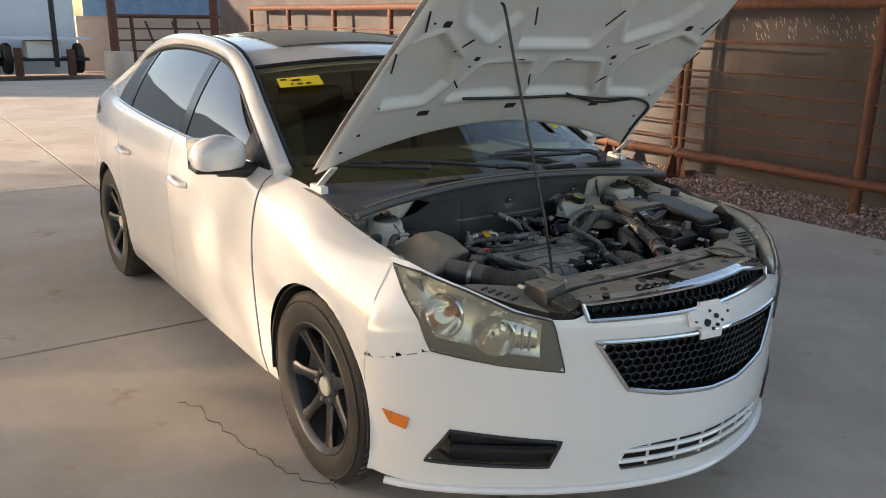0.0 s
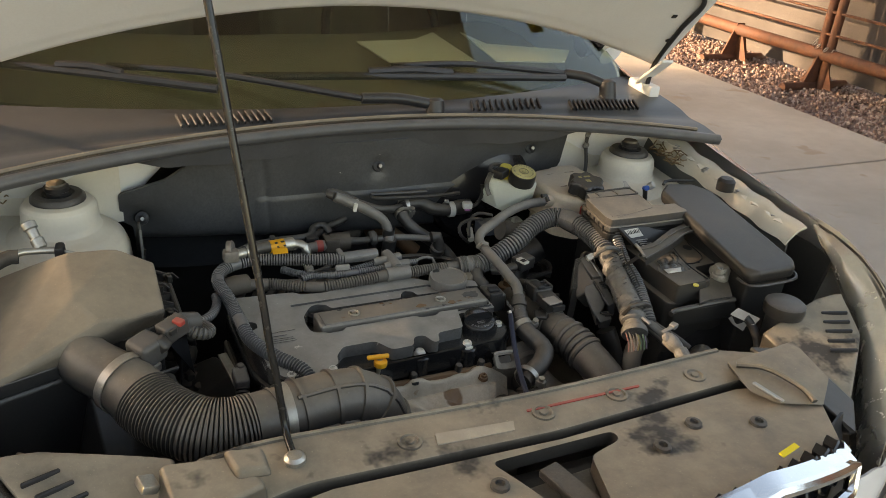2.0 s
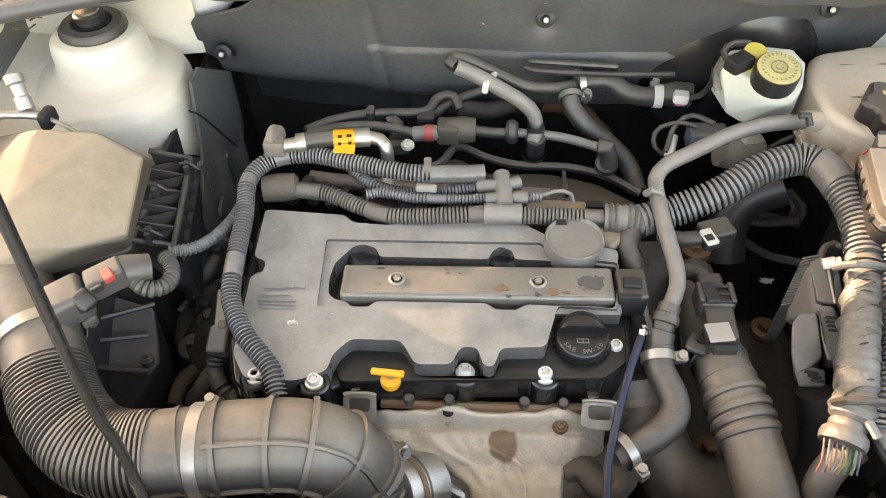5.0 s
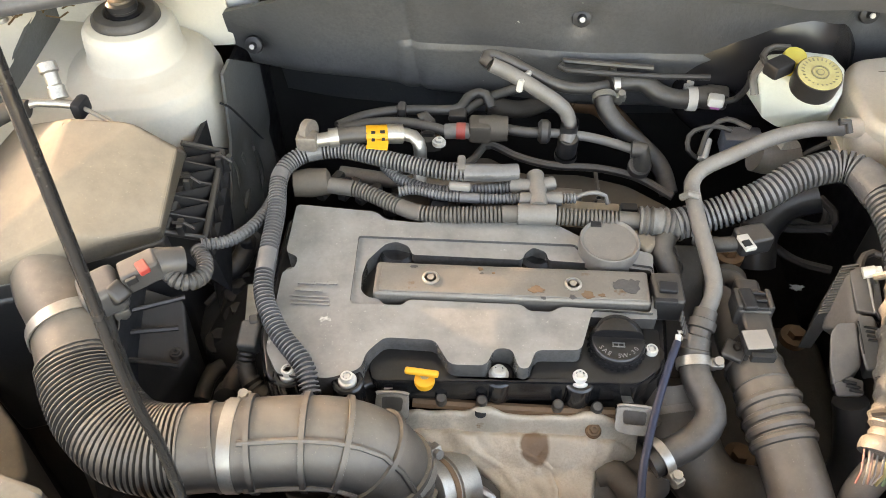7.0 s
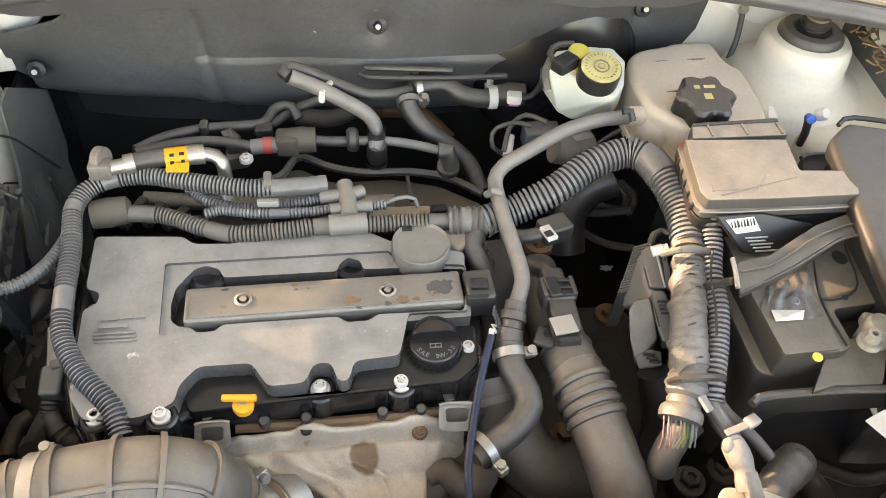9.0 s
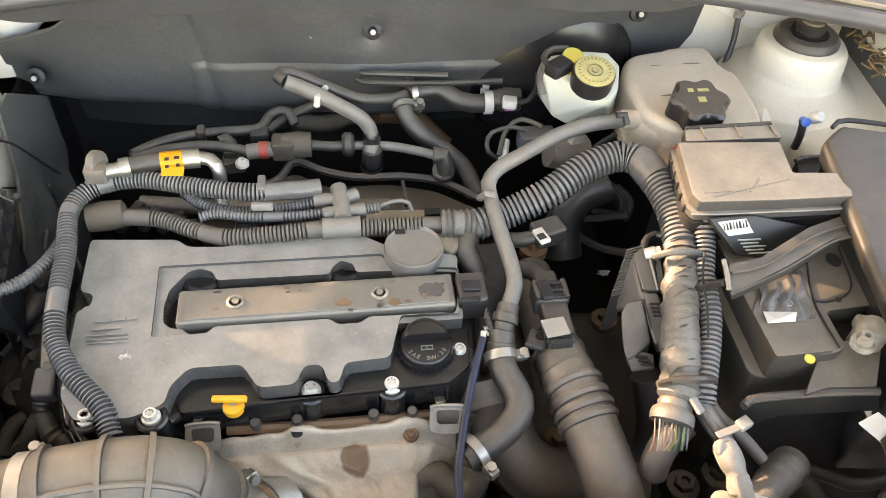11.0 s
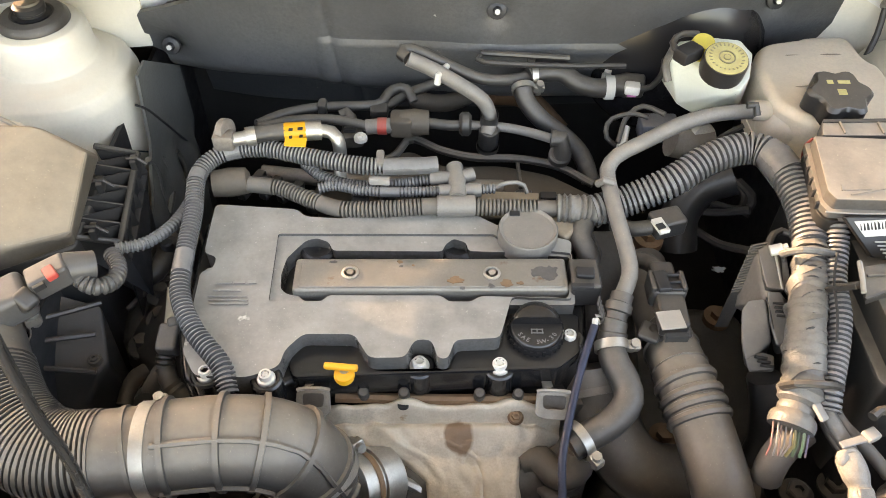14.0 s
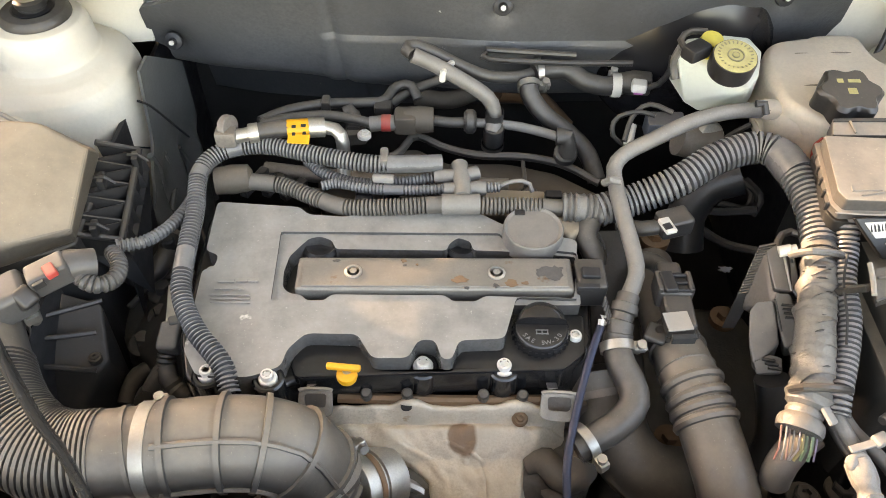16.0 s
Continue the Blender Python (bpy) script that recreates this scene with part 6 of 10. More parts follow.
well = [(-0.212, -0.212), (-0.223, -0.229), (-0.226, -0.252), (-0.224, -0.273), (-0.216, -0.281), (-0.203, -0.283), (-0.197, -0.290), (-0.179, -0.291), (-0.172, -0.283), (-0.049, -0.282), (-0.042, -0.289), (-0.019, -0.289), (-0.010, -0.282), (0.068, -0.281), (0.086, -0.284), (0.093, -0.224), (0.017, -0.217), (-0.020, -0.216), (-0.023, -0.203), (-0.037, -0.197), (-0.046, -0.206), (-0.050, -0.217), (-0.173, -0.217), (-0.179, -0.204), (-0.193, -0.198), (-0.205, -0.202)]
field = [(-0.237, -0.195), (0.010, -0.193), (0.022, -0.213), (0.094, -0.221), (0.088, -0.287), (-0.008, -0.284), (-0.017, -0.292), (-0.044, -0.292), (-0.051, -0.284), (-0.170, -0.285), (-0.177, -0.293), (-0.233, -0.294)]
tp = part("top_plate", plate(round_poly(top, 0.007, 3), 0.705, CZ, 0.005, holes=[round_poly(field, 0.003, 2)], seg=3), "cover", vc, "grey dust-covered top plate")
part("coil_field", plate(round_poly([(-0.240, -0.191), (0.014, -0.189), (0.026, -0.210), (0.096, -0.218), (0.092, -0.292), (-0.236, -0.298)], 0.003, 2), 0.700, CZ - 0.0038, 0.002, holes=[round_poly(well, 0.004, 3)]), "cover", tp, "sunken field round the coil")
part("spark_plug_well", plate(well, 0.690, 0.708, 0), "black", vc)
for px in ((-0.192, -0.204, 0.715), (-0.032, -0.199, 0.715)):
    part("plug_tube", lathe([(0.021, 0.0), (0.021, 0.022), (0.017, 0.026), (0.012, 0.022), (0.0001, 0.018)], (px[0], px[1], 0.705), n=20), "black", vc)
# coil pack rail
def beam_between(a, b, w, h, bevel=0.003, name="", up=0.0):
    a, b = Vector(a), Vector(b)
    d = b - a
    return rbox((d.length, w, h), (a + b) / 2 + Vector((0, 0, up)), (0, -math.degrees(math.asin(d.z / d.length)), math.degrees(math.atan2(d.y, d.x))), bevel, 3)
coil = part("coil_pack", beam_between((-0.210, -0.260, 0.746), (0.086, -0.256, 0.746), 0.046, 0.036, 0.004, up=-0.016), "rail", engine, "scratched grey ignition coil cover")
part("coil_inset", beam_between((-0.203, -0.262, 0.748), (0.080, -0.258, 0.748), 0.036, 0.003, 0.001), "rail", coil)
for p in ((-0.149, -0.260, 0.749), (0.004, -0.259, 0.749)):
    part("coil_bolt", join(lathe([(0.0095, -0.002), (0.0095, 0.002), (0.007, 0.003), (0.006, 0.0005), (0.0001, 0.0005)], p, n=20), lathe([(0.0042, 0.0), (0.0042, 0.003), (0.0001, 0.003)], p, n=6)), "steel", coil)
rnd = random.Random(5)
def blot(c, r, seed, n=18, flat=0.6):
    k = random.Random(seed)
    return [(c[0] + r * k.uniform(0.45, 1.1) * math.cos(6.28318 * i / n), c[1] + r * flat * k.uniform(0.45, 1.1) * math.sin(6.28318 * i / n)) for i in range(n)]
part("paint_chip", plate(blot((0.062, -0.257, 0.750), 0.019, 3), 0.7485, 0.7502, 0), "peel", coil, "dark chipped patch")
part("rust_mark", plate(blot((-0.035, -0.269, 0.750), 0.010, 6), 0.7485, 0.7502, 0), "copper", coil)
part("rust_mark", plate(blot((0.019, -0.272, 0.750), 0.010, 8), 0.7485, 0.7502, 0), "copper", coil)
k_ = random.Random(41)
for i in range(9):
    px = (-0.203, -0.264, 0.750)[0] + k_.random() * ((0.079, -0.260, 0.750)[0] - (-0.203, -0.264, 0.750)[0])
    py = (-0.062, -0.262, 0.750)[1] + k_.choice((-0.0165, 0.0165, 0.012, -0.012)) + k_.uniform(-0.002, 0.002)
    part("paint_chip", plate(blot((px, py), k_.uniform(0.0018, 0.0045), 60 + i, 10), 0.7487, 0.7502, 0), "peel" if i % 3 else "copper", coil)
plug = part("coil_connector", beam_between((0.089, -0.258, 0.735), (0.121, -0.257, 0.735), 0.042, 0.034, 0.004), "boxblack", engine, "black coil connector")
part("connector_tab", beam_between((0.094, -0.260, 0.754), (0.114, -0.261, 0.754), 0.014, 0.006, 0.002), "black", plug)
part("connector_rib", beam_between((0.087, -0.281, 0.755), (0.111, -0.281, 0.755), 0.006, 0.006, 0.001), "black", plug)
# round blanking cap and oil filler
disc = (0.047, -0.196, 0.752)
part("round_cap", lathe([(0.034, -0.02), (0.034, 0.002), (0.0325, 0.004), (0.0305, 0.003), (0.029, 0.0015), (0.0001, 0.002)], disc, n=44), "pale_hose", engine, "round dusty breather disc")
part("cap_slot", rbox((0.012, 0.008, 0.002), (disc[0] - 0.014, disc[1] + 0.024, disc[2] + 0.003), bevel=0.0008), "black", engine)
part("cap_boss", beam_between((0.077, -0.166, 0.735), (0.101, -0.191, 0.735), 0.03, 0.02, 0.006), "tan", engine)
oc = (0.049, -0.319, 0.736)
oil = part("oil_cap", lathe([(0.0292, -0.03), (0.0292, -0.004), (0.0278, -0.0005), (0.0262, 0.0008), (0.0001, 0.0008)], oc, n=40), "skirt", engine, "black oil filler cap with white print")
def half_dome(u, v):
    """The raised back half of the cap, with a straight grip face."""
    a, r = math.pi * u, 0.0268 * v
    return (oc[0] + r * math.cos(a), oc[1] + 0.002 + r * math.sin(a), oc[2] + 0.0008 + 0.0125 * (1 - v ** 4) ** 0.5)
grip = join(sheet(half_dome, 28, 10), sheet(lambda u, v: (oc[0] + 0.0268 * (2 * u - 1), oc[1] + 0.002, oc[2] + 0.0008 + 0.0125 * (1 - (2 * u - 1) ** 4) ** 0.5 * v), 28, 3))
part("cap_grip", grip, "skirt", oil)
for k in range(28):
    a = 6.28318 * k / 28
    part("grip_rib", rbox((0.003, 0.003, 0.02), (oc[0] + 0.029 * math.cos(a), oc[1] + 0.029 * math.sin(a), oc[2] - 0.016), bevel=0), "skirt", oil)
for i, ch in enumerate("SAE 5W-30"):
    a = math.radians(213 + 114 * i / 8)
    if ch != " ":
        part("cap_letter", lettering(ch, 0.0072, pose(oc[0] + 0.0212 * math.cos(a), oc[1] + 0.0212 * math.sin(a), oc[2] + 0.0010, 0, 0, math.degrees(a) + 90), 0.0003), "dimprint", oil)
part("cap_symbol", join(*[rbox((w, h, 0.001), (oc[0] + x * 0.75, oc[1] - 0.0075 + y * 0.75, oc[2] + 0.0012), bevel=0) for x, y, w, h in ((-0.004, 0.003, 0.007, 0.001), (0.004, 0.003, 0.007, 0.001), (-0.004, -0.003, 0.007, 0.001), (0.004, -0.003, 0.007, 0.001), (-0.0075, 0, 0.001, 0.006), (0.0075, 0, 0.001, 0.006), (0, 0, 0.001, 0.006))]), "dimprint", oil)
# bolts round the cover
for p, r in (((-0.072, -0.357, 0.722), 0.0078), ((0.010, -0.358, 0.722), 0.0078), ((-0.222, -0.386, 0.740), 0.007), ((-0.282, -0.382, 0.740), 0.007), ((0.085, -0.322, 0.724), 0.007)):
    part("bolt_collar", lathe([(0.016, -0.035), (0.016, -0.006), (0.014, -0.004), (0.011, -0.004)], p, n=24, cap=False), "skirt", vc)
    part("cover_bolt", flangebolt((p[0], p[1], p[2] - 0.004), r * 0.92, 0.008), "bolt", engine, "bright zinc cover bolt")
part("cover_bolt", flangebolt((-0.309, -0.241, 0.722), 0.006, 0.006), "steel", engine)
# moulded marks too worn to read
for px, w in (((-0.284, -0.270, 0.744), 0.018), ((-0.267, -0.269, 0.744), 0.012), ((-0.254, -0.269, 0.744), 0.010), ((-0.279, -0.280, 0.744), 0.030), ((-0.277, -0.289, 0.744), 0.042), ((-0.275, -0.294, 0.744), 0.042), ((-0.274, -0.299, 0.744), 0.042)):
    part("moulded_mark", rbox((w, 0.0022 if px[1] < -0.285 else 0.0045, 0.001), px, bevel=0.0003, seg=1), "cover", tp)
# step pockets in the dark front skirt
part("skirt_step", plate(round_poly([(-0.196, -0.333), (-0.135, -0.335), (-0.119, -0.363), (-0.043, -0.362), (-0.034, -0.339), (0.009, -0.338), (0.017, -0.289), (0.098, -0.290), (0.095, -0.341), (0.071, -0.362), (-0.200, -0.376), (-0.207, -0.357)], 0.006, 3), 0.69, 0.7225, 0.005), "skirt", vc)
# dipstick
dk = (-0.149, -0.378, 0.738)
dip = part("dipstick", join(lathe([(0.0095, -0.008), (0.0105, -0.004), (0.0100, 0.0005), (0.0001, 0.0015)], (dk[0] + 0.003, dk[1] - 0.001, dk[2] - 0.003), n=24), beam_between((dk[0] - 0.017, dk[1] + 0.004, dk[2] + 0.003), (dk[0] + 0.017, dk[1] + 0.001, dk[2] + 0.003), 0.0068, 0.006, 0.002)), "orange", engine, "orange dipstick handle")
part("dipstick_tube", sweep([Vector((dk[0] + 0.003, dk[1] + 0.002, dk[2])), Vector((dk[0] + 0.003, dk[1] + 0.02, 0.66))], 0.005, 10), "steel", dip)
# lifting eyes: bent plates with a window
M["eyesteel"] = mat("dulled zinc plate", (0.26, 0.24, 0.21), 0.4, metal=0.6, vary=0.5, scale=50, dust=0.45, dcol=(0.30, 0.25, 0.19), bump=0.3, bscale=150)
for a, b in (((-0.195, -0.382, 0.712), (-0.162, -0.382, 0.712)), ((0.047, -0.380, 0.710), (0.083, -0.382, 0.710))):
    A, B = Vector(a), Vector(b)
    w = B - A
    m = Matrix.Translation((A + B) / 2 + Vector((0, -0.010, -0.008))) @ pose(0, 0, 0, 38, 0, math.degrees(math.atan2(w.y, w.x)))
    W2 = w.length / 2
    bm = plate(round_poly([(-W2, 0.013), (W2, 0.013), (W2 * 1.08, -0.013), (W2 * 0.5, -0.016), (-W2 * 0.5, -0.016), (-W2 * 1.08, -0.013)], 0.005), -0.0013, 0.0013, 0.0008, holes=[round_poly([(-W2 * 0.68, 0.008), (W2 * 0.68, 0.008), (W2 * 0.62, -0.006), (-W2 * 0.62, -0.006)], 0.004)])
    bmesh.ops.transform(bm, matrix=m, verts=bm.verts[:])
    eye = part("lifting_eye", bm, "eyesteel", engine, "bent steel lifting eye")
    part("eye_lip", sweep([m @ Vector((x * W2 * 1.0, 0.013 - 0.002 * abs(x) ** 6, 0.0015)) for x in (-1, -0.9, -0.5, 0, 0.5, 0.9, 1)], 0.0020, 8), "clampz", eye)
    part("eye_shadow_plate", hull([m @ Vector((x * W2, y, z)) for x in (-0.85, 0.85) for y in (-0.012, 0.010) for z in (-0.016, -0.013)], 0.001, 1), "grease", eye)
    part("eye_foot", hull([A + w * 0.2 + Vector((0, 0.004, 0.0)), A + w * 0.5 + Vector((0, 0.004, 0.0)), A + w * 0.2 + Vector((0, 0.03, -0.02)), A + w * 0.5 + Vector((0, 0.03, -0.02)), A + w * 0.2 + Vector((0, 0.004, -0.004)), A + w * 0.5 + Vector((0, 0.03, -0.024))], 0.0008, 1), "steel", eye)

# heat shield over the manifold
SROW = [(0.0, Vector((-0.197, -0.379, 0.670)), Vector((0.076, -0.376, 0.672))), (0.22, Vector((-0.190, -0.394, 0.666)), Vector((0.076, -0.393, 0.668))), (0.42, Vector((-0.152, -0.412, 0.656)), Vector((0.066, -0.408, 0.656))),
        (0.58, Vector((-0.099, -0.424, 0.648)), Vector((0.045, -0.419, 0.648))), (0.74, Vector((-0.073, -0.443, 0.640)), Vector((0.038, -0.441, 0.640))), (1.0, Vector((-0.067, -0.494, 0.610)), Vector((0.036, -0.493, 0.610)))]
def shield_f(u, v):
    for (a, la, ra), (b, lb, rb_) in zip(SROW, SROW[1:]):
        if v <= b:
            break
    k = (v - a) / (b - a)
    p = la.lerp(lb, k).lerp(ra.lerp(rb_, k), u)
    e = abs(2 * u - 1)
    p.z -= 0.030 * max(0, e - 0.80) / 0.2 * min(1, 0.35 + v) + 0.010 * e ** 4
    p.z += 0.010 * math.exp(-((v - 0.07) / 0.055) ** 2) - 0.006 * math.exp(-((v - 0.20) / 0.05) ** 2)
    for cu, cr in ((0.40, 0.055), (0.82, 0.075)):
        p.z += 0.009 * math.exp(-((u - cu) / cr) ** 2 - ((v - 0.08) / 0.10) ** 2)
        p.y += 0.005 * math.exp(-((u - cu) / cr) ** 2 - (v / 0.08) ** 2)
    p.z += 0.005 * math.exp(-((u - 0.27 + 0.10 * max(0, v - 0.3)) / 0.035) ** 2) * min(1, v * 5) * max(0, 1 - v)
    p.z += 0.005 * math.exp(-((u - 0.14) / 0.03) ** 2) * max(0, 0.6 - v) - 0.005 * math.exp(-((u - 0.60) / 0.015) ** 2) * max(0, v - 0.35)
    p.z += 0.0040 * noise.noise(Vector((p.x * 34, p.y * 34, 3))) + 0.0018 * noise.noise(Vector((p.x * 90, p.y * 90, 5)))
    if 0.47 < u < 0.62 and 0.40 < v < 0.62:
        p.z += 0.0012 * (abs(abs(u - 0.545) / 0.075 - abs(v - 0.51) / 0.11) < 0.22)
    return p
def rust_patch(m):
    """Brown corrosion where the tin is bare: a patch of its own shape on the shield."""
    nt = m.node_tree
    bs = nt.nodes["Principled BSDF"]
    old = bs.inputs["Base Color"].links[0].from_socket
    geo, sub = nt.nodes.new("ShaderNodeNewGeometry"), nt.nodes.new("ShaderNodeVectorMath")
    sub.operation = "SUBTRACT"
    sub.inputs[1].default_value = (-0.030, -0.407, 0.662)
    nt.links.new(geo.outputs["Position"], sub.inputs[0])
    nz = nt.nodes.new("ShaderNodeTexNoise")
    nz.inputs["Scale"].default_value = 55
    nt.links.new(geo.outputs["Position"], nz.inputs["Vector"])
    sc = nt.nodes.new("ShaderNodeVectorMath")
    sc.operation = "MULTIPLY"
    sc.inputs[1].default_value = (1 / 0.016, 1 / 0.016, 0.0)
    nt.links.new(sub.outputs[0], sc.inputs[0])
    ln = nt.nodes.new("ShaderNodeVectorMath")
    ln.operation = "LENGTH"
    nt.links.new(sc.outputs[0], ln.inputs[0])
    ad = nt.nodes.new("ShaderNodeMath")
    ad.operation = "ADD"
    nt.links.new(ln.outputs["Value"], ad.inputs[0])
    nt.links.new(nz.outputs["Fac"], ad.inputs[1])
    mr = nt.nodes.new("ShaderNodeMapRange")
    for i, val in ((1, 1.30), (2, 1.55), (3, 0.85), (4, 0.0)):
        mr.inputs[i].default_value = val
    nt.links.new(ad.outputs[0], mr.inputs[0])
    mx = nt.nodes.new("ShaderNodeMix")
    mx.data_type = "RGBA"
    nt.links.new(mr.outputs[0], mx.inputs[0])
    nt.links.new(old, mx.inputs[6])
    mx.inputs[7].default_value = (0.17, 0.085, 0.04, 1)
    nt.links.new(mx.outputs[2], bs.inputs["Base Color"])
rust_patch(M["shield"])
hs = part("heat_shield", sheet(shield_f, 90, 80, 0.002), "shield", engine, "crumpled tan heat shield with rust stains", sharp=80)
part("shield_bolt", join(lathe([(0.0085, 0.0), (0.0078, 0.002), (0.005, 0.003)], shield_f(0.82, 0.17) + Vector((0, -0.001, 0.005)), (20, 0, 0), 20), hexbolt(shield_f(0.82, 0.17) + Vector((0, -0.002, 0.008)), 0.005, 0.006, (20, 0, 0))), "copper", hs, "rusty bolt")
rnd = random.Random(3)
for k in range(9):
    u0, v0 = rnd.uniform(0.25, 0.8), rnd.uniform(0.35, 0.8)
    part("scratch", tube([shield_f(u0, v0) + Vector((0, 0, 0.0012)), shield_f(u0 + rnd.uniform(-0.02, 0.02), v0 + rnd.uniform(0.03, 0.09)) + Vector((0, 0, 0.0012))], 0.0005, 5), "copper", hs)
part("shield_hole", lathe([(0.006, -0.002), (0.006, 0.0012), (0.0001, 0.0012)], shield_f(0.39, 0.10) + Vector((0, 0, 0.001)), (-10, 0, 0), 16), "ink", hs)
part("flange_rail", tube([(-0.16, -0.372, 0.680), (-0.05, -0.374, 0.680), (0.05, -0.372, 0.680)], 0.006, 8), "copper", engine, "rust-brown manifold flange edge")
for x in (-0.13, -0.088, -0.01, 0.03):
    part("flange_stud", lathe([(0.006, -0.012), (0.006, 0.006), (0.0045, 0.008), (0.0001, 0.008)], (x, -0.374, 0.690), (15, 0, 0), 12), "grease", engine)
part("manifold", tube([(-0.20, -0.40, 0.60), (-0.05, -0.43, 0.60), (0.09, -0.40, 0.60)], 0.038, 12), "grease", engine)
part("turbo_outlet", tube([(-0.15, -0.44, 0.63), (-0.13, -0.47, 0.60), (-0.08, -0.50, 0.55)], 0.028, 12), "alloy", engine)

# rear of the head: intake manifold with its rim
im = [(-0.165, 0.001), (-0.094, 0.028), (-0.051, -0.004), (0.031, -0.002), (0.094, -0.020), (0.152, -0.063), (0.139, -0.111), (-0.157, -0.095), (-0.216, -0.075), (-0.222, -0.027)]
man = part("intake_manifold", plate(round_poly(im, 0.012), 0.60, 0.700, 0.006, lift=lambda x, y: -0.02 + 0.0 * x), "tan2", engine, "brown-grey plastic intake manifold")
rim = [(-0.177, -0.029, 0.698), (-0.119, -0.013, 0.700), (-0.094, 0.020, 0.705), (-0.052, -0.003, 0.705), (-0.007, -0.017, 0.705), (0.052, -0.019, 0.705), (0.104, -0.029, 0.700), (0.146, -0.057, 0.695)]
part("manifold_rim", tube(rim, 0.0055, 8), "hose", man)
part("manifold_rib", tube([(0.049, -0.018, 0.700), (0.050, -0.070, 0.700)], 0.003, 6), "hose", man)
# injector and fuel bits between manifold and cover
for px in ((-0.214, -0.106, 0.715), (-0.157, -0.085, 0.710), (-0.121, -0.089, 0.710), (0.048, -0.096, 0.710)):
    part("injector", join(lathe([(0.010, -0.03), (0.010, 0.0), (0.007, 0.004), (0.0001, 0.004)], px, (20, 0, 0), 14), rbox((0.018, 0.016, 0.014), (px[0] + 0.004, px[1] - 0.006, px[2] + 0.004), bevel=0.002)), "boxblack", engine)
part("fuel_rail", tube([(-0.286, -0.044, 0.700), (-0.160, -0.061, 0.700), (0.028, -0.070, 0.700)], 0.010, 10), "alloy", engine)
for px in ((-0.148, -0.137, 0.735), (0.077, -0.126, 0.735), (-0.269, -0.102, 0.735)):
    part("loom_clip", rbox((0.020, 0.012, 0.014), px, bevel=0.002), "black", engine)
part("rail_label", rbox((0.075, 0.018, 0.01), (0.031, -0.117, 0.725), (0, 0, -2), 0.003), "tan", engine)

# left end: timing cover, mount and bolts
part("timing_cover", hull([(-0.357, -0.176, 0.660), (-0.406, -0.142, 0.620), (-0.440, -0.261, 0.600), (-0.367, -0.323, 0.600), (-0.321, -0.353, 0.660), (-0.337, -0.277, 0.690), (-0.30, -0.20, 0.35), (-0.30, -0.42, 0.35)], 0.01), "boxblack", engine)
mt = part("engine_mount", hull([(-0.435, -0.171, 0.620), (-0.400, -0.152, 0.620), (-0.372, -0.224, 0.620), (-0.378, -0.276, 0.600), (-0.429, -0.277, 0.600), (-0.459, -0.219, 0.600), (-0.42, -0.20, 0.45), (-0.30, -0.30, 0.45)], 0.012), "grease", engine, "dark cast engine mount")
for p in ((-0.399, -0.191, 0.628), (-0.390, -0.229, 0.628), (-0.406, -0.262, 0.618)):
    part("mount_bolt", join(lathe([(0.020, -0.006), (0.020, 0.0), (0.017, 0.002), (0.0001, 0.002)], p, n=22), lathe([(0.0105, 0.0), (0.0105, 0.011), (0.009, 0.013), (0.0001, 0.013)], p, n=6)), "grease", mt)
part("mount_arm", tube([(-0.436, -0.315, 0.560), (-0.410, -0.280, 0.580), (-0.366, -0.263, 0.580)], 0.016, 10), "grease", engine)
part("filler_neck", tube([(-0.461, -0.143, 0.620), (-0.418, -0.141, 0.630), (-0.392, -0.110, 0.650)], 0.017, 10), "grease", engine)
part("vacuum_nipple", lathe([(0.008, -0.03), (0.008, 0.0), (0.006, 0.002), (0.0001, 0.002)], (-0.391, -0.153, 0.680), n=12), "black", engine)

# right end: coolant housing, throttle and gearbox below
part("thermostat_housing", hull([(0.118, -0.139, 0.700), (0.170, -0.138, 0.700), (0.173, -0.184, 0.680), (0.118, -0.194, 0.680), (0.12, -0.16, 0.55), (0.20, -0.16, 0.55), (0.20, -0.32, 0.55), (0.12, -0.32, 0.55)], 0.012), "grease", engine)
part("gearbox", hull([(0.13, -0.40, 0.30), (0.13, -0.05, 0.30), (0.45, -0.40, 0.30), (0.45, -0.05, 0.30), (0.15, -0.36, 0.52), (0.15, -0.10, 0.52), (0.38, -0.34, 0.50), (0.38, -0.10, 0.50)], 0.03), "grease", engine, "grimy gearbox casing")
for p in ((0.318, -0.166, 0.560), (0.214, -0.346, 0.560), (0.208, -0.137, 0.680)):
    part("housing_bolt", join(lathe([(0.018, -0.01), (0.018, 0.0), (0.0001, 0.001)], p, n=20), lathe([(0.010, 0.0), (0.010, 0.010), (0.0001, 0.011)], p, n=6)), "copper", engine)
part("lower_bracket", hull([(0.216, -0.339, 0.540), (0.272, -0.330, 0.540), (0.292, -0.356, 0.520), (0.230, -0.365, 0.520), (0.22, -0.42, 0.48), (0.30, -0.42, 0.48)], 0.008), "grease", engine)
part("starter", lathe([(0.035, 0), (0.04, 0.01), (0.04, 0.10), (0.03, 0.12), (0.0001, 0.12)], (-0.09, -0.56, 0.53), (80, 0, 30), 20), "steel", engine)
can = part("vacuum_can", lathe([(0.0001, 0.030), (0.026, 0.030), (0.033, 0.026), (0.0345, 0.018), (0.0345, 0.004), (0.037, 0.003), (0.037, -0.003), (0.0345, -0.004), (0.0345, -0.024), (0.028, -0.030), (0.0001, -0.030)], (-0.124, -0.448, 0.640), (60, 0, -53), 36), "steel", engine, "zinc-plated round actuator can")
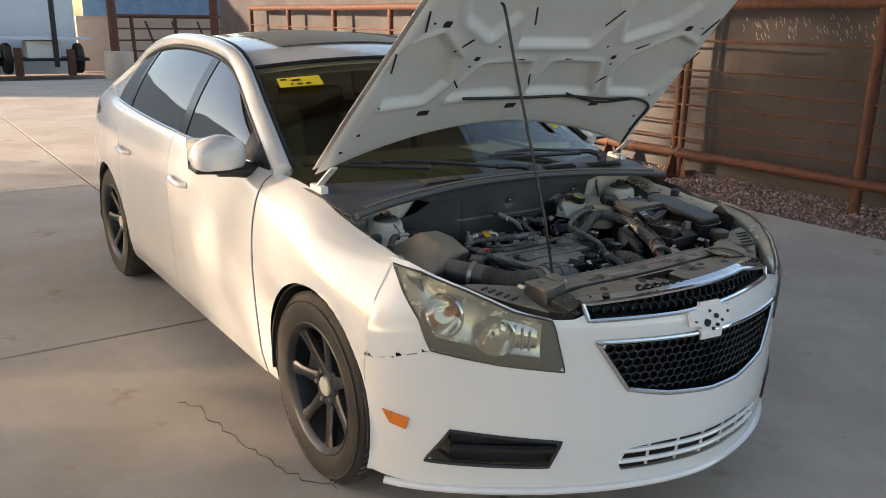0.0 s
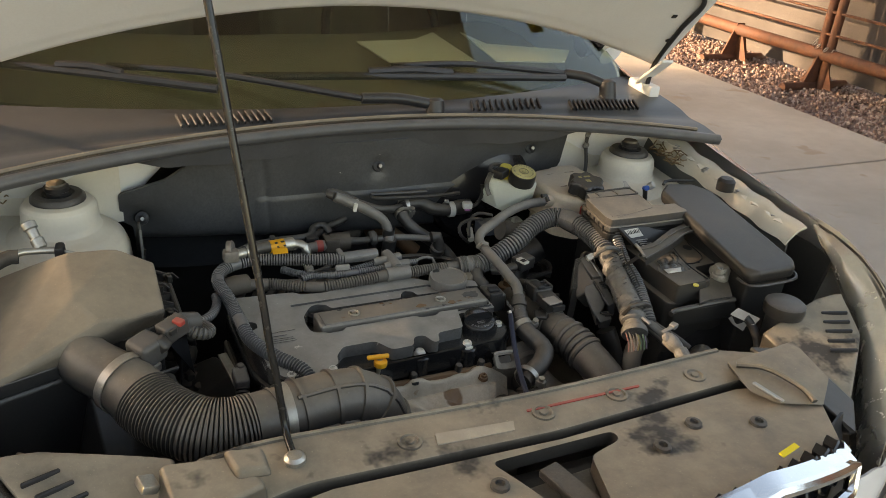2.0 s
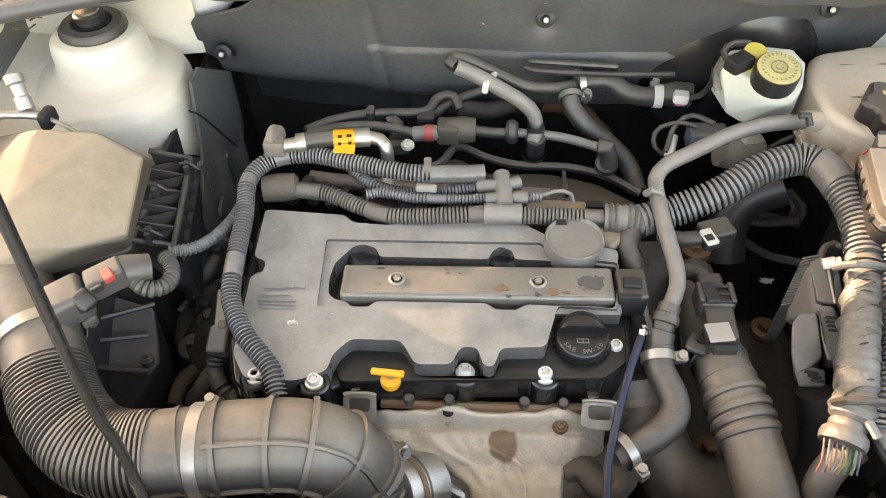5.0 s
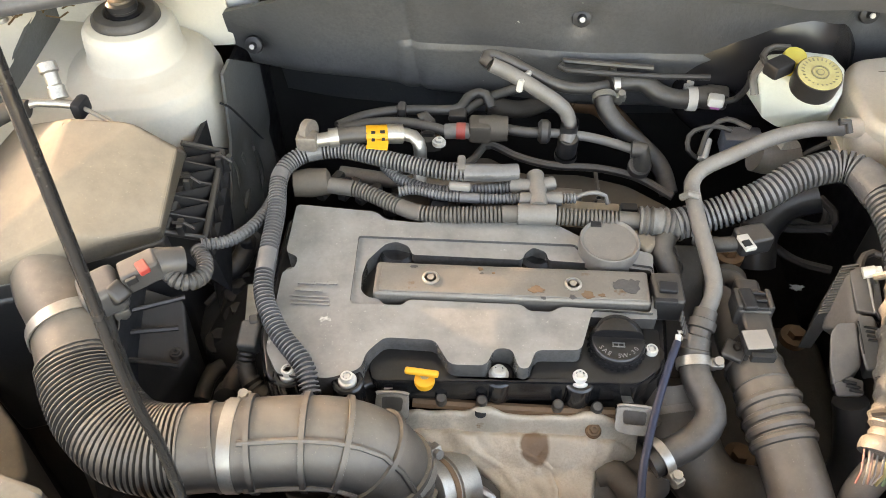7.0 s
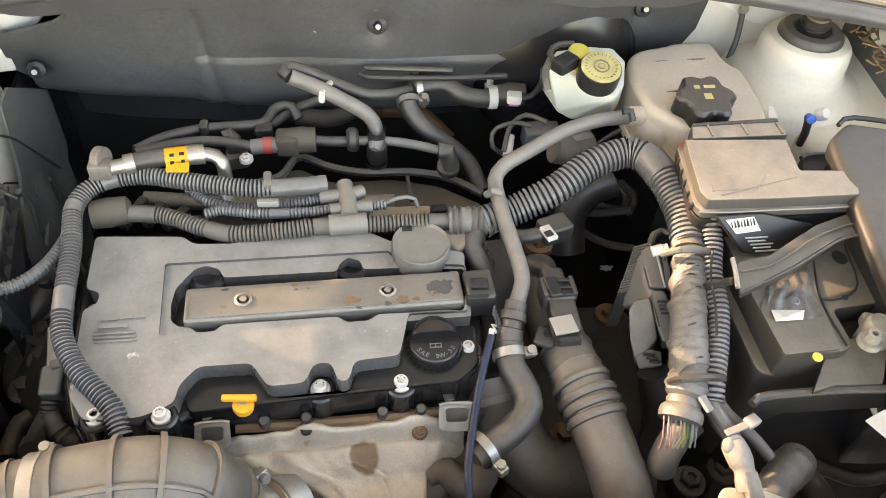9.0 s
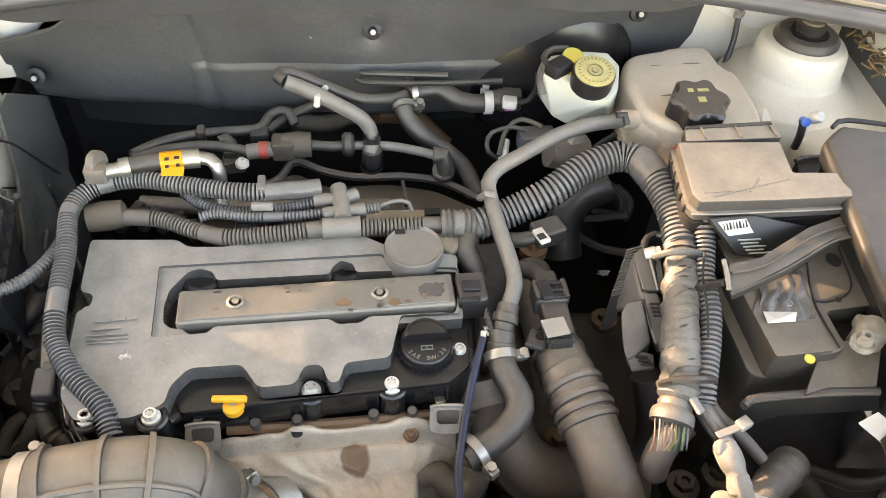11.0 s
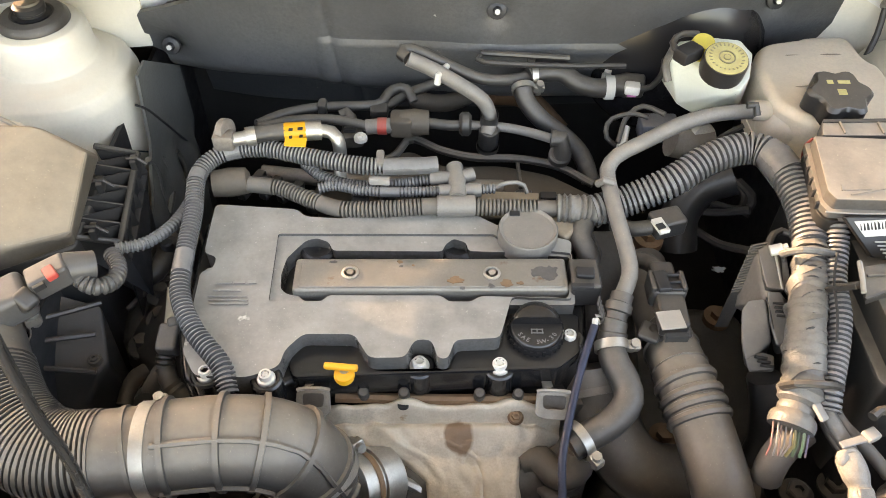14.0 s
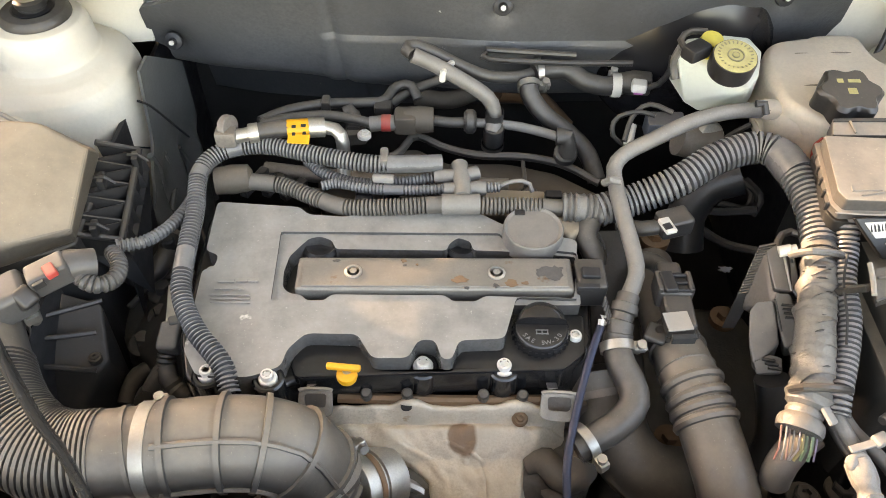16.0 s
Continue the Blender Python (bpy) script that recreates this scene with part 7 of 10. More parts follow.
part("can_band", lathe([(0.0350, 0.006), (0.0362, 0.008), (0.0362, 0.011), (0.0350, 0.013)], (-0.124, -0.448, 0.640), (60, 0, -53), 36, False), "copper", can)
part("can_rod", tube([(-0.099, -0.441, 0.636), (-0.081, -0.445, 0.632), (-0.064, -0.451, 0.620)], 0.006, 8), "steel", can)
part("can_bracket", beam_between((-0.106, -0.424, 0.620), (-0.076, -0.433, 0.620), 0.03, 0.012, 0.003), "grease", can)
part("coolant_elbow", tube([(-0.281, -0.436, 0.620), (-0.251, -0.442, 0.620), (-0.223, -0.435, 0.580)], 0.022, 12), "hose", engine)
part("elbow_clamp", clamp_ring((-0.240, -0.441, 0.610), (0.8, -0.4, -0.3), 0.024), "steel", engine)

# cam sensor plug with its bracket and taped leads, beside the timing cover
cs = part("sensor_bracket", beam_between((-0.356, -0.241, 0.700), (-0.343, -0.331, 0.690), 0.014, 0.004, 0.001), "steel", engine, "thin zinc bracket")
part("sensor_plug", beam_between((-0.342, -0.301, 0.706), (-0.342, -0.333, 0.700), 0.022, 0.022, 0.004), "pale_hose", cs, "grey sensor plug")
part("plug_collar", beam_between((-0.334, -0.301, 0.712), (-0.344, -0.304, 0.712), 0.012, 0.014, 0.003), "pale_hose", cs)
part("plug_boot", ribbed([(-0.343, -0.333, 0.697), (-0.344, -0.339, 0.692), (-0.345, -0.345, 0.686)], 0.010, 0.005, 0.0018, 14), "boxblack", cs)
part("taped_lead", tube([(-0.345, -0.342, 0.688), (-0.354, -0.351, 0.678), (-0.363, -0.359, 0.664), (-0.367, -0.365, 0.650)], lambda s, g: 0.0095 + 0.0008 * math.sin(g * 800), 12, 0.004), "grease", cs)
part("taped_lead", tube([(-0.344, -0.343, 0.688), (-0.338, -0.355, 0.680), (-0.328, -0.364, 0.672), (-0.318, -0.368, 0.668)], lambda s, g: 0.0105 + 0.0009 * math.sin(g * 700 + 1), 12, 0.004), "hose", cs)
part("lead_end", lathe([(0.013, -0.010), (0.014, 0.0), (0.013, 0.010), (0.0001, 0.011)], (-0.365, -0.363, 0.658), (60, 0, 10), 16), "boxblack", cs)
part("mount_web", tube([(-0.414, -0.335, 0.600), (-0.409, -0.307, 0.610), (-0.389, -0.291, 0.610), (-0.355, -0.299, 0.620)], 0.010, 10), "grease", engine)
part("mount_rim", tube([(-0.433, -0.221, 0.632), (-0.422, -0.203, 0.635), (-0.403, -0.178, 0.638), (-0.388, -0.174, 0.640)], 0.004, 8), "grease", mt)
for p in ((-0.426, -0.164, 0.660), (-0.415, -0.169, 0.650)):
    part("mount_stub", lathe([(0.009, -0.02), (0.009, 0.002), (0.006, 0.004), (0.0001, 0.004)], p, (15, 0, 0), 14), "grease", engine)
part("dark_pipe", tube([(-0.443, -0.176, 0.650), (-0.424, -0.191, 0.652), (-0.405, -0.182, 0.655), (-0.395, -0.158, 0.660), (-0.398, -0.134, 0.660)], 0.013, 12), "boxblack", engine)

# ---- things in the bay ----
def hose(name, pts, r, material, parent, label="", n=12, step=0.010):
    return part(name, tube(pts, r, n, step), material, parent, label)

M["alloyb"] = M["steel"]
M["mafgrey"] = mat("dark grey sensor plastic", (0.065, 0.063, 0.062), 0.35, vary=0.3, scale=20, dust=0.25, dcol=(0.27, 0.24, 0.205))
M["straw"] = mat("dry straw", (0.24, 0.15, 0.07), 0.9, vary=0.5, scale=60)
M["conduit2"] = mat("dusty loom", (0.085, 0.078, 0.07), 0.55, vary=0.25, scale=25, dust=0.45, dcol=(0.26, 0.22, 0.18))
M["labelo"] = mat("orange label", (0.72, 0.33, 0.015), 0.5, vary=0.1, scale=20)
M["pink"] = mat("violet tab", (0.42, 0.12, 0.34), 0.5, vary=0.1, scale=30)
M["boosterm"] = mat("booster black", (0.012, 0.012, 0.014), 0.22, vary=0.2, scale=10, dust=0.05)
M["yellowc"] = mat("bright yellow plastic", (0.68, 0.56, 0.06), 0.4, vary=0.2, scale=30, dust=0.3)
M["capprint"] = mat("worn cap print", (0.20, 0.19, 0.10), 0.5, vary=0.5, scale=80, dust=0.3)
M["bluem"] = mat("blue grey valve body", (0.12, 0.14, 0.18), 0.5, metal=0.4, vary=0.3, scale=20, dust=0.4)
M["covergrey"] = mat("grey connector plastic", (0.085, 0.083, 0.082), 0.42, vary=0.3, scale=18, dust=0.5, dcol=(0.27, 0.24, 0.205), bump=0.12, bscale=240)
M["paletape"] = mat("pale plastic tape", (0.36, 0.335, 0.295), 0.25, vary=0.45, scale=45, dust=0.25, dcol=(0.36, 0.31, 0.25), bump=0.5, bscale=140)
M["label2"] = mat("pale plastic", (0.25, 0.24, 0.225), 0.5, vary=0.12, scale=30, dust=0.3)
M["pale2"] = mat("dusty cast aluminium", (0.13, 0.122, 0.115), 0.45, metal=0.4, vary=0.3, scale=15, dust=0.45, dcol=(0.24, 0.20, 0.165))
M["bluew"] = M["wallwhite"]

# air filter box
box = thing("air_filter_box", (-0.56, -0.28, 0.5), "black air filter box with a sun-faded dusty lid", "air filter box")
lid_low = [(-0.438, -0.250, 0.780), (-0.462, -0.262, 0.778), (-0.502, -0.284, 0.776), (-0.535, -0.296, 0.775), (-0.570, -0.316, 0.775), (-0.668, -0.352, 0.775), (-0.690, -0.20, 0.785), (-0.672, -0.085, 0.79), (-0.55, -0.118, 0.80), (-0.442, -0.130, 0.80)]
lid_top = [(-0.557, -0.147, 0.858), (-0.553, -0.252, 0.838), (-0.489, -0.145, 0.855), (-0.522, -0.290, 0.820), (-0.483, -0.280, 0.806), (-0.434, -0.256, 0.802), (-0.437, -0.160, 0.831), (-0.655, -0.105, 0.806), (-0.660, -0.328, 0.785), (-0.552, -0.308, 0.797)]
lid = part("lid", hull(lid_low + lid_top, 0.0055, 3), "tan", box, "tan dusty plastic lid", sharp=12)
part("lid_skirt", hull([(p[0] * 1.004, p[1], 0.778) for p in lid_low] + [(p[0] * 1.0, p[1], 0.755) for p in lid_low], 0.004), "boxblack", box)
base = part("base", hull([(p[0], p[1], 0.757) for p in lid_low] + [(p[0] * 0.97 - 0.02, p[1] * 0.97, 0.50) for p in lid_low], 0.01), "boxblack", box, "ribbed black lower box")
# engine side: sunken web with zigzag ribs and a rim
def webline(p, q, n):
    p, q = Vector(p), Vector(q)
    return [p.lerp(q, k / (n - 1.0)) for k in range(n)]
EA = webline((-0.454, -0.113, 0.800), (-0.446, -0.240, 0.782), 6)
EB = webline((-0.417, -0.093, 0.772), (-0.407, -0.220, 0.752), 6)
drop = Vector((0.004, 0.0, -0.032))
part("side_web", hull([EA[0] + drop, EA[-1] + drop, EB[0] + drop, EB[-1] + drop, EA[0] + drop * 3, EB[-1] + drop * 3], 0.001, 1), "black", box)
for k in range(6):
    for a, b in ((EA[k], EB[k]), (EB[k], EA[min(5, k + 1)])):
        w = Vector((0, 0.0011, 0)) if abs((b - a).x) > abs((b - a).y) else Vector((0.0011, 0, 0))
        part("rib", hull([a + w, a - w, b + w, b - w, a + w + drop, a - w + drop, b + w + drop, b - w + drop], 0), "boxblack", box)
part("side_frame", tube(EB, 0.0042, 8), "boxblack", box)
part("side_frame", tube([EA[0], EB[0]], 0.0036, 8), "boxblack", box)
part("side_frame", tube([EA[-1], EB[-1]], 0.0036, 8), "boxblack", box)
part("side_panel", hull([p + Vector((0.001, 0, -0.004)) for p in (EB[0], EB[-1])] + [p + Vector((-0.012, 0, -0.14)) for p in (EB[0], EB[-1])] + [p + Vector((-0.006, 0, -0.004)) for p in (EB[0], EB[-1])], 0.001, 1), "boxblack", box)
for p in ((-0.433, -0.168, 0.790), (-0.426, -0.228, 0.778), (-0.414, -0.114, 0.776)):
    part("latch", join(rbox((0.008, 0.016, 0.014), p, (0, 0, 10), 0.002), tube([(p[0] - 0.008, p[1], p[2] + 0.006), (p[0] + 0.006, p[1] - 0.002, p[2] + 0.009), (p[0] + 0.014, p[1], p[2] - 0.002)], 0.0020, 6)), "boxblack", box)
# front pan seen under the lid
part("front_pan", hull([(-0.541, -0.262, 0.745), (-0.430, -0.269, 0.700), (-0.417, -0.321, 0.665), (-0.428, -0.334, 0.660), (-0.492, -0.335, 0.680), (-0.546, -0.306, 0.720), (-0.42, -0.30, 0.50), (-0.60, -0.35, 0.5), (-0.52, -0.45, 0.52)], 0.006), "boxblack", box, "black sloping front panel")
for a, b in (((-0.484, -0.328, 0.712), (-0.425, -0.308, 0.700)), ((-0.474, -0.307, 0.725), (-0.425, -0.274, 0.712)), ((-0.499, -0.350, 0.700), (-0.422, -0.340, 0.675))):
    part("pan_rib", tube([a, b], 0.003, 6), "boxblack", box)
part("pan_screw", hexbolt((-0.429, -0.324, 0.675), 0.005, 0.004), "grease", box)
part("pan_strut", tube([(-0.497, -0.310, 0.620), (-0.462, -0.333, 0.610), (-0.459, -0.310, 0.610)], 0.006, 8), "boxblack", box)

inlet = part("inlet_box", hull([(-0.640, -0.360, 0.690), (-0.560, -0.430, 0.690), (-0.530, -0.480, 0.680), (-0.560, -0.535, 0.680), (-0.660, -0.470, 0.690), (-0.64, -0.37, 0.55), (-0.53, -0.47, 0.55), (-0.57, -0.53, 0.55), (-0.66, -0.46, 0.55)], 0.008), "tan", box, "dusty brown inlet box low beside the headlight")
for k in range(3):
    a = Vector((-0.630 + 0.026 * k, -0.395 - 0.032 * k, 0.692))
    part("inlet_rib", tube([a, a + Vector((-0.012, -0.075, 0.0))], 0.0028, 6), "boxblack", inlet)
# sensor spout and intake duct
duct = thing("intake_duct", (-0.42, -0.45, 0.6), "dusty black ribbed air intake duct", "intake duct")
sp = [(-0.555, -0.286, 0.772), (-0.541, -0.313, 0.768), (-0.521, -0.337, 0.765), (-0.498, -0.365, 0.762)]
part("spout", tube(sp, 0.037, 20, 0.01), "duct", duct, "smooth sensor spout")
part("spout_ring", clamp_ring((-0.501, -0.361, 0.762), Vector((-0.487, -0.388, 0.757)) - Vector((-0.521, -0.337, 0.765)), 0.0420, 0.013), "steel", duct, "hose clamp")
part("flex_cuff", tube([(-0.504, -0.356, 0.763), (-0.491, -0.380, 0.759), (-0.477, -0.405, 0.755)], 0.0400, 22, 0.01), "duct", duct)
part("flex_hose", ribbed([(-0.482, -0.397, 0.756), (-0.466, -0.423, 0.752), (-0.444, -0.449, 0.748), (-0.415, -0.469, 0.744), (-0.384, -0.476, 0.742), (-0.354, -0.474, 0.742)], 0.0425, 0.0047, 0.0036, 28), "duct", duct, "closely ribbed flexible hose")
part("flex_cuff", tube([(-0.358, -0.474, 0.742), (-0.340, -0.471, 0.742), (-0.314, -0.468, 0.742)], 0.0405, 24, 0.01), "duct", duct, "plain cuff")
part("cuff_band", tube([(-0.331, -0.470, 0.742), (-0.327, -0.469, 0.742)], 0.0425, 24, 0.005), "duct", duct)
part("cuff_ring", clamp_ring((-0.313, -0.467, 0.742), (1, 0.06, 0), 0.0420, 0.012), "clampz", duct, "bright worm-drive clamp")
elbow = [(-0.319, -0.468, 0.742), (-0.286, -0.463, 0.742), (-0.250, -0.459, 0.742), (-0.217, -0.457, 0.738), (-0.189, -0.457, 0.722), (-0.174, -0.460, 0.695), (-0.171, -0.460, 0.660), (-0.174, -0.455, 0.620)]
eb = part("elbow", tube(elbow, lambda s, g: 0.0425 - 0.003 * max(0, s - 0.5), 28, 0.008), "duct", duct, "smooth black elbow with ribs")
P = even(curve_pts(elbow, 0.004), 0.004)
for k in (0.10, 0.30, 0.44, 0.56, 0.68, 0.80):
    i = int(k * (len(P) - 1))
    d = (P[min(i + 2, len(P) - 1)] - P[i - 2]).normalized()
    r = 0.0425 - 0.003 * max(0, k - 0.5)
    m = frame_to(P[i], P[i] + d)
    b = lathe([(r - 0.002, -0.0035), (r + 0.0035, -0.0025), (r + 0.0035, 0.0025), (r - 0.002, 0.0035)], n=32, cap=False)
    bmesh.ops.transform(b, matrix=m, verts=b.verts[:])
    part("rib", b, "duct", eb)
for ang in (62, -8):
    pts = []
    for i in range(int(0.08 * len(P)), int(0.86 * len(P)), 4):
        d = (P[min(i + 2, len(P) - 1)] - P[max(0, i - 2)]).normalized()
        side = Vector((0, 0, 1)).cross(d)
        side = side.normalized()
        upv = d.cross(side)
        r = 0.0425 - 0.003 * max(0, i / len(P) - 0.5)
        a = radians(ang)
        pts.append(P[i] + (upv * math.sin(a) - side * math.cos(a)) * (r + 0.0008))
    part("long_rib", sweep(pts, 0.003, 6), "duct", eb)
part("end_clamp", clamp_ring((-0.171, -0.462, 0.685), (0.3, -0.35, -0.8), 0.0425, 0.010), "steel", duct)
# flow sensor with a red lock
maf = thing("flow_sensor", (-0.473, -0.331, 0.775), "dark flow sensor and plug with a red lock", "sensor")
part("sensor_body", beam_between((-0.485, -0.349, 0.792), (-0.452, -0.327, 0.797), 0.042, 0.036, 0.008), "mafgrey", maf)
part("sensor_cap", beam_between((-0.460, -0.337, 0.806), (-0.446, -0.345, 0.790), 0.020, 0.030, 0.006), "boxblack", maf)
pl = part("plug", beam_between((-0.448, -0.329, 0.806), (-0.415, -0.309, 0.812), 0.026, 0.026, 0.004), "mafgrey", maf, "grey plug")
part("lock", beam_between((-0.428, -0.330, 0.822), (-0.420, -0.323, 0.823), 0.016, 0.008, 0.002), "red", pl, "red locking tab")
part("plug_rib", beam_between((-0.437, -0.342, 0.815), (-0.428, -0.335, 0.816), 0.004, 0.008, 0.001), "boxblack", pl)
part("plug_boot", lathe([(0.015, -0.02), (0.016, 0.006), (0.012, 0.016), (0.0001, 0.017)], (-0.415, -0.305, 0.806), (70, 0, -60), 16), "mafgrey", pl)
part("plug_loom", ribbed([(-0.411, -0.310, 0.800), (-0.401, -0.317, 0.795), (-0.389, -0.316, 0.790), (-0.380, -0.302, 0.785), (-0.385, -0.279, 0.780), (-0.399, -0.259, 0.775)], 0.0090, 0.0055, 0.0016, 12), "mafgrey", maf, "short grey ribbed loom")
part("loom_tail", ribbed([(-0.403, -0.242, 0.765), (-0.378, -0.230, 0.760), (-0.360, -0.205, 0.755), (-0.350, -0.173, 0.750), (-0.346, -0.140, 0.745)], 0.0075, 0.005, 0.0012, 12), "conduit", maf, "thin black loom along the box")

# refrigerant lines on the strut side
ac = thing("charge_line", (-0.632, -0.042, 0.800), "silver service line with a charging port", "pipe")
part("pipe", tube([(-0.72, -0.20, 0.83), (-0.633, -0.117, 0.845), (-0.600, -0.105, 0.845), (-0.566, -0.104, 0.842)], 0.0055, 10), "alloyb", ac)
part("thin_line", tube([(-0.570, -0.104, 0.843), (-0.540, -0.116, 0.838), (-0.505, -0.132, 0.828), (-0.470, -0.138, 0.805)], 0.0026, 8), "alloyb", ac)
part("port", lathe([(0.010, 0.0), (0.010, 0.014), (0.008, 0.016), (0.0085, 0.03), (0.011, 0.032), (0.011, 0.042), (0.006, 0.044), (0.0001, 0.044)], (-0.590, -0.098, 0.846), (-34, -24, 0), 18), "alloyb", ac, "bright charging port")
part("pipe_clip", rbox((0.014, 0.026, 0.022), (-0.565, -0.104, 0.840), (0, 0, -6), 0.005), "black", ac)
part("sleeve", tube([(-0.70, -0.195, 0.835), (-0.643, -0.125, 0.845), (-0.620, -0.118, 0.845)], 0.011, 12), "rubber", ac)
nest_at = Vector((-0.668, 0.075, 0.885))
rnd = random.Random(21)
sticks = []
for k in range(40):
    a, l = rnd.uniform(0, 3.14), rnd.uniform(0.015, 0.035)
    c = nest_at + Vector((rnd.uniform(-0.03, 0.03), rnd.uniform(-0.04, 0.04), rnd.uniform(-0.02, 0.012)))
    d = Vector((math.cos(a), math.sin(a), rnd.uniform(-0.5, 0.5))) * l / 2
    sticks.append(sweep([c - d, c + d * 0.1 + Vector((0, 0, rnd.uniform(-0.006, 0.006))), c + d], 0.0012, 4))
single("debris", join(*sticks), "straw", "dry twigs and leaves blown beside the strut tower", "debris", kind="stuff")
sticks = []
for k in range(36):
    a, l = rnd.uniform(0, 3.14), rnd.uniform(0.015, 0.04)
    c = Vector((0.668 + rnd.uniform(-0.02, 0.02), 0.01 + rnd.uniform(-0.05, 0.05), 0.868 + rnd.uniform(-0.02, 0.012)))
    d = Vector((math.cos(a), math.sin(a), rnd.uniform(-0.5, 0.5))) * l / 2
    sticks.append(sweep([c - d, c + d * 0.1 + Vector((0, 0, rnd.uniform(-0.006, 0.006))), c + d], 0.0013, 4))
single("debris", join(*sticks), "straw", "dry brown twigs lodged behind the relay box", "debris", kind="stuff")
single("bark_chip", tube([nest_at + Vector((-0.012, 0.022, 0.012)), nest_at + Vector((0.004, 0.0, 0.016)), nest_at + Vector((0.016, -0.02, 0.008))], 0.008, 8), "straw", "curled tan husk on the inner fender", "debris")

# ---- looms and hoses over the engine ----
loom = thing("engine_loom", (-0.319, -0.247, 0.760), "grey split-loom wiring along the engine cover", "wiring loom")
part("corrugated_loom", ribbed([(-0.255, -0.405, 0.735), (-0.267, -0.377, 0.745), (-0.300, -0.340, 0.752), (-0.322, -0.298, 0.756), (-0.328, -0.251, 0.760), (-0.332, -0.185, 0.762), (-0.339, -0.123, 0.765), (-0.317, -0.091, 0.770), (-0.268, -0.083, 0.773), (-0.205, -0.099, 0.773), (-0.141, -0.112, 0.772), (-0.081, -0.109, 0.770)], 0.0108, 0.0046, 0.0030, 16, smooth=((0.27, 0.315), (0.505, 0.53), (0.60, 0.625), (0.935, 1.0))), "conduit", loom, "thick corrugated loom")
part("loom_end", tube([(-0.088, -0.110, 0.770), (-0.057, -0.104, 0.768)], 0.0105, 14), "conduit", loom)
part("loom_strap", rbox((0.010, 0.026, 0.026), (-0.124, -0.106, 0.770), (0, 0, 3), 0.003), "pale_hose", loom)
lower = part("corrugated_loom", ribbed([(-0.294, -0.115, 0.745), (-0.247, -0.119, 0.742), (-0.203, -0.141, 0.742), (-0.165, -0.158, 0.745), (-0.109, -0.161, 0.750), (-0.051, -0.158, 0.752), (-0.005, -0.159, 0.752), (0.040, -0.159, 0.752), (0.086, -0.159, 0.750)], 0.0100, 0.0046, 0.0024, 14, smooth=((0.0, 0.10), (0.28, 0.34), (0.59, 0.75), (0.93, 1.0))), "conduit2", loom, "brownish loom behind the cover")
part("loom_sleeve", tube([(-0.056, -0.158, 0.752), (-0.012, -0.157, 0.752)], 0.0125, 14), "pale_hose", loom)
part("loom_boot", lathe([(0.016, -0.02), (0.018, 0.0), (0.016, 0.02), (0.010, 0.024), (0.0001, 0.025)], (-0.307, -0.113, 0.745), (0, 90, 10), 18), "tan2", loom)
part("corrugated_loom", ribbed([(-0.221, -0.078, 0.745), (-0.194, -0.103, 0.745), (-0.152, -0.117, 0.745), (-0.098, -0.116, 0.748), (-0.051, -0.110, 0.752)], 0.0072, 0.0042, 0.0014, 12), "conduit", loom)
part("corrugated_loom", ribbed([(-0.198, -0.126, 0.748), (-0.178, -0.123, 0.750), (-0.137, -0.132, 0.750), (-0.084, -0.135, 0.752), (-0.044, -0.132, 0.752)], 0.0065, 0.0042, 0.0012, 12, smooth=((0.5, 0.62),)), "conduit", loom)
tee = part("tee", join(tube([(-0.036, -0.101, 0.762), (-0.032, -0.136, 0.760), (-0.032, -0.152, 0.758)], 0.0105, 12), tube([(-0.064, -0.115, 0.757), (-0.034, -0.118, 0.760), (-0.014, -0.111, 0.760)], 0.0085, 12), tube([(-0.054, -0.139, 0.757), (-0.005, -0.135, 0.757)], 0.0085, 12)), "pale_hose", loom, "pale grey loom tee")
part("loom_branch", ribbed([(-0.011, -0.135, 0.757), (0.012, -0.133, 0.757)], 0.006, 0.004, 0.0012, 12), "conduit", loom)
hose("wire", [(0.009, -0.133, 0.757), (0.025, -0.123, 0.757), (0.046, -0.121, 0.755), (0.051, -0.128, 0.745)], 0.0026, "pale_hose", loom, n=8)
part("clip", rbox((0.026, 0.009, 0.010), (-0.125, -0.124, 0.760), (0, 0, -4), 0.003), "label2", loom)
part("taped_end", tube([(0.083, -0.159, 0.750), (0.106, -0.160, 0.750), (0.136, -0.159, 0.745)], lambda s, g: 0.017 + 0.002 * math.sin(g * 900), 14, 0.003), "tape", loom, "wrinkled tape wrap")

big = thing("main_loom", (0.308, -0.133, 0.790), "thick corrugated main harness with a taped end", "wiring loom")
part("corrugated_loom", ribbed([(0.125, -0.160, 0.748), (0.165, -0.150, 0.755), (0.214, -0.139, 0.775), (0.260, -0.117, 0.792), (0.305, -0.107, 0.800), (0.328, -0.126, 0.803), (0.336, -0.165, 0.803), (0.339, -0.210, 0.800), (0.333, -0.259, 0.795)], 0.0190, 0.0066, 0.0046, 18, smooth=((0.60, 0.70),)), "conduit", big, "thick corrugated loom")
part("loom_joint", tube([(0.328, -0.126, 0.803), (0.336, -0.158, 0.803)], 0.0205, 16), "conduit", big)
tp_pts = [(0.334, -0.255, 0.795), (0.324, -0.296, 0.785), (0.311, -0.338, 0.775), (0.301, -0.377, 0.765), (0.295, -0.403, 0.755)]
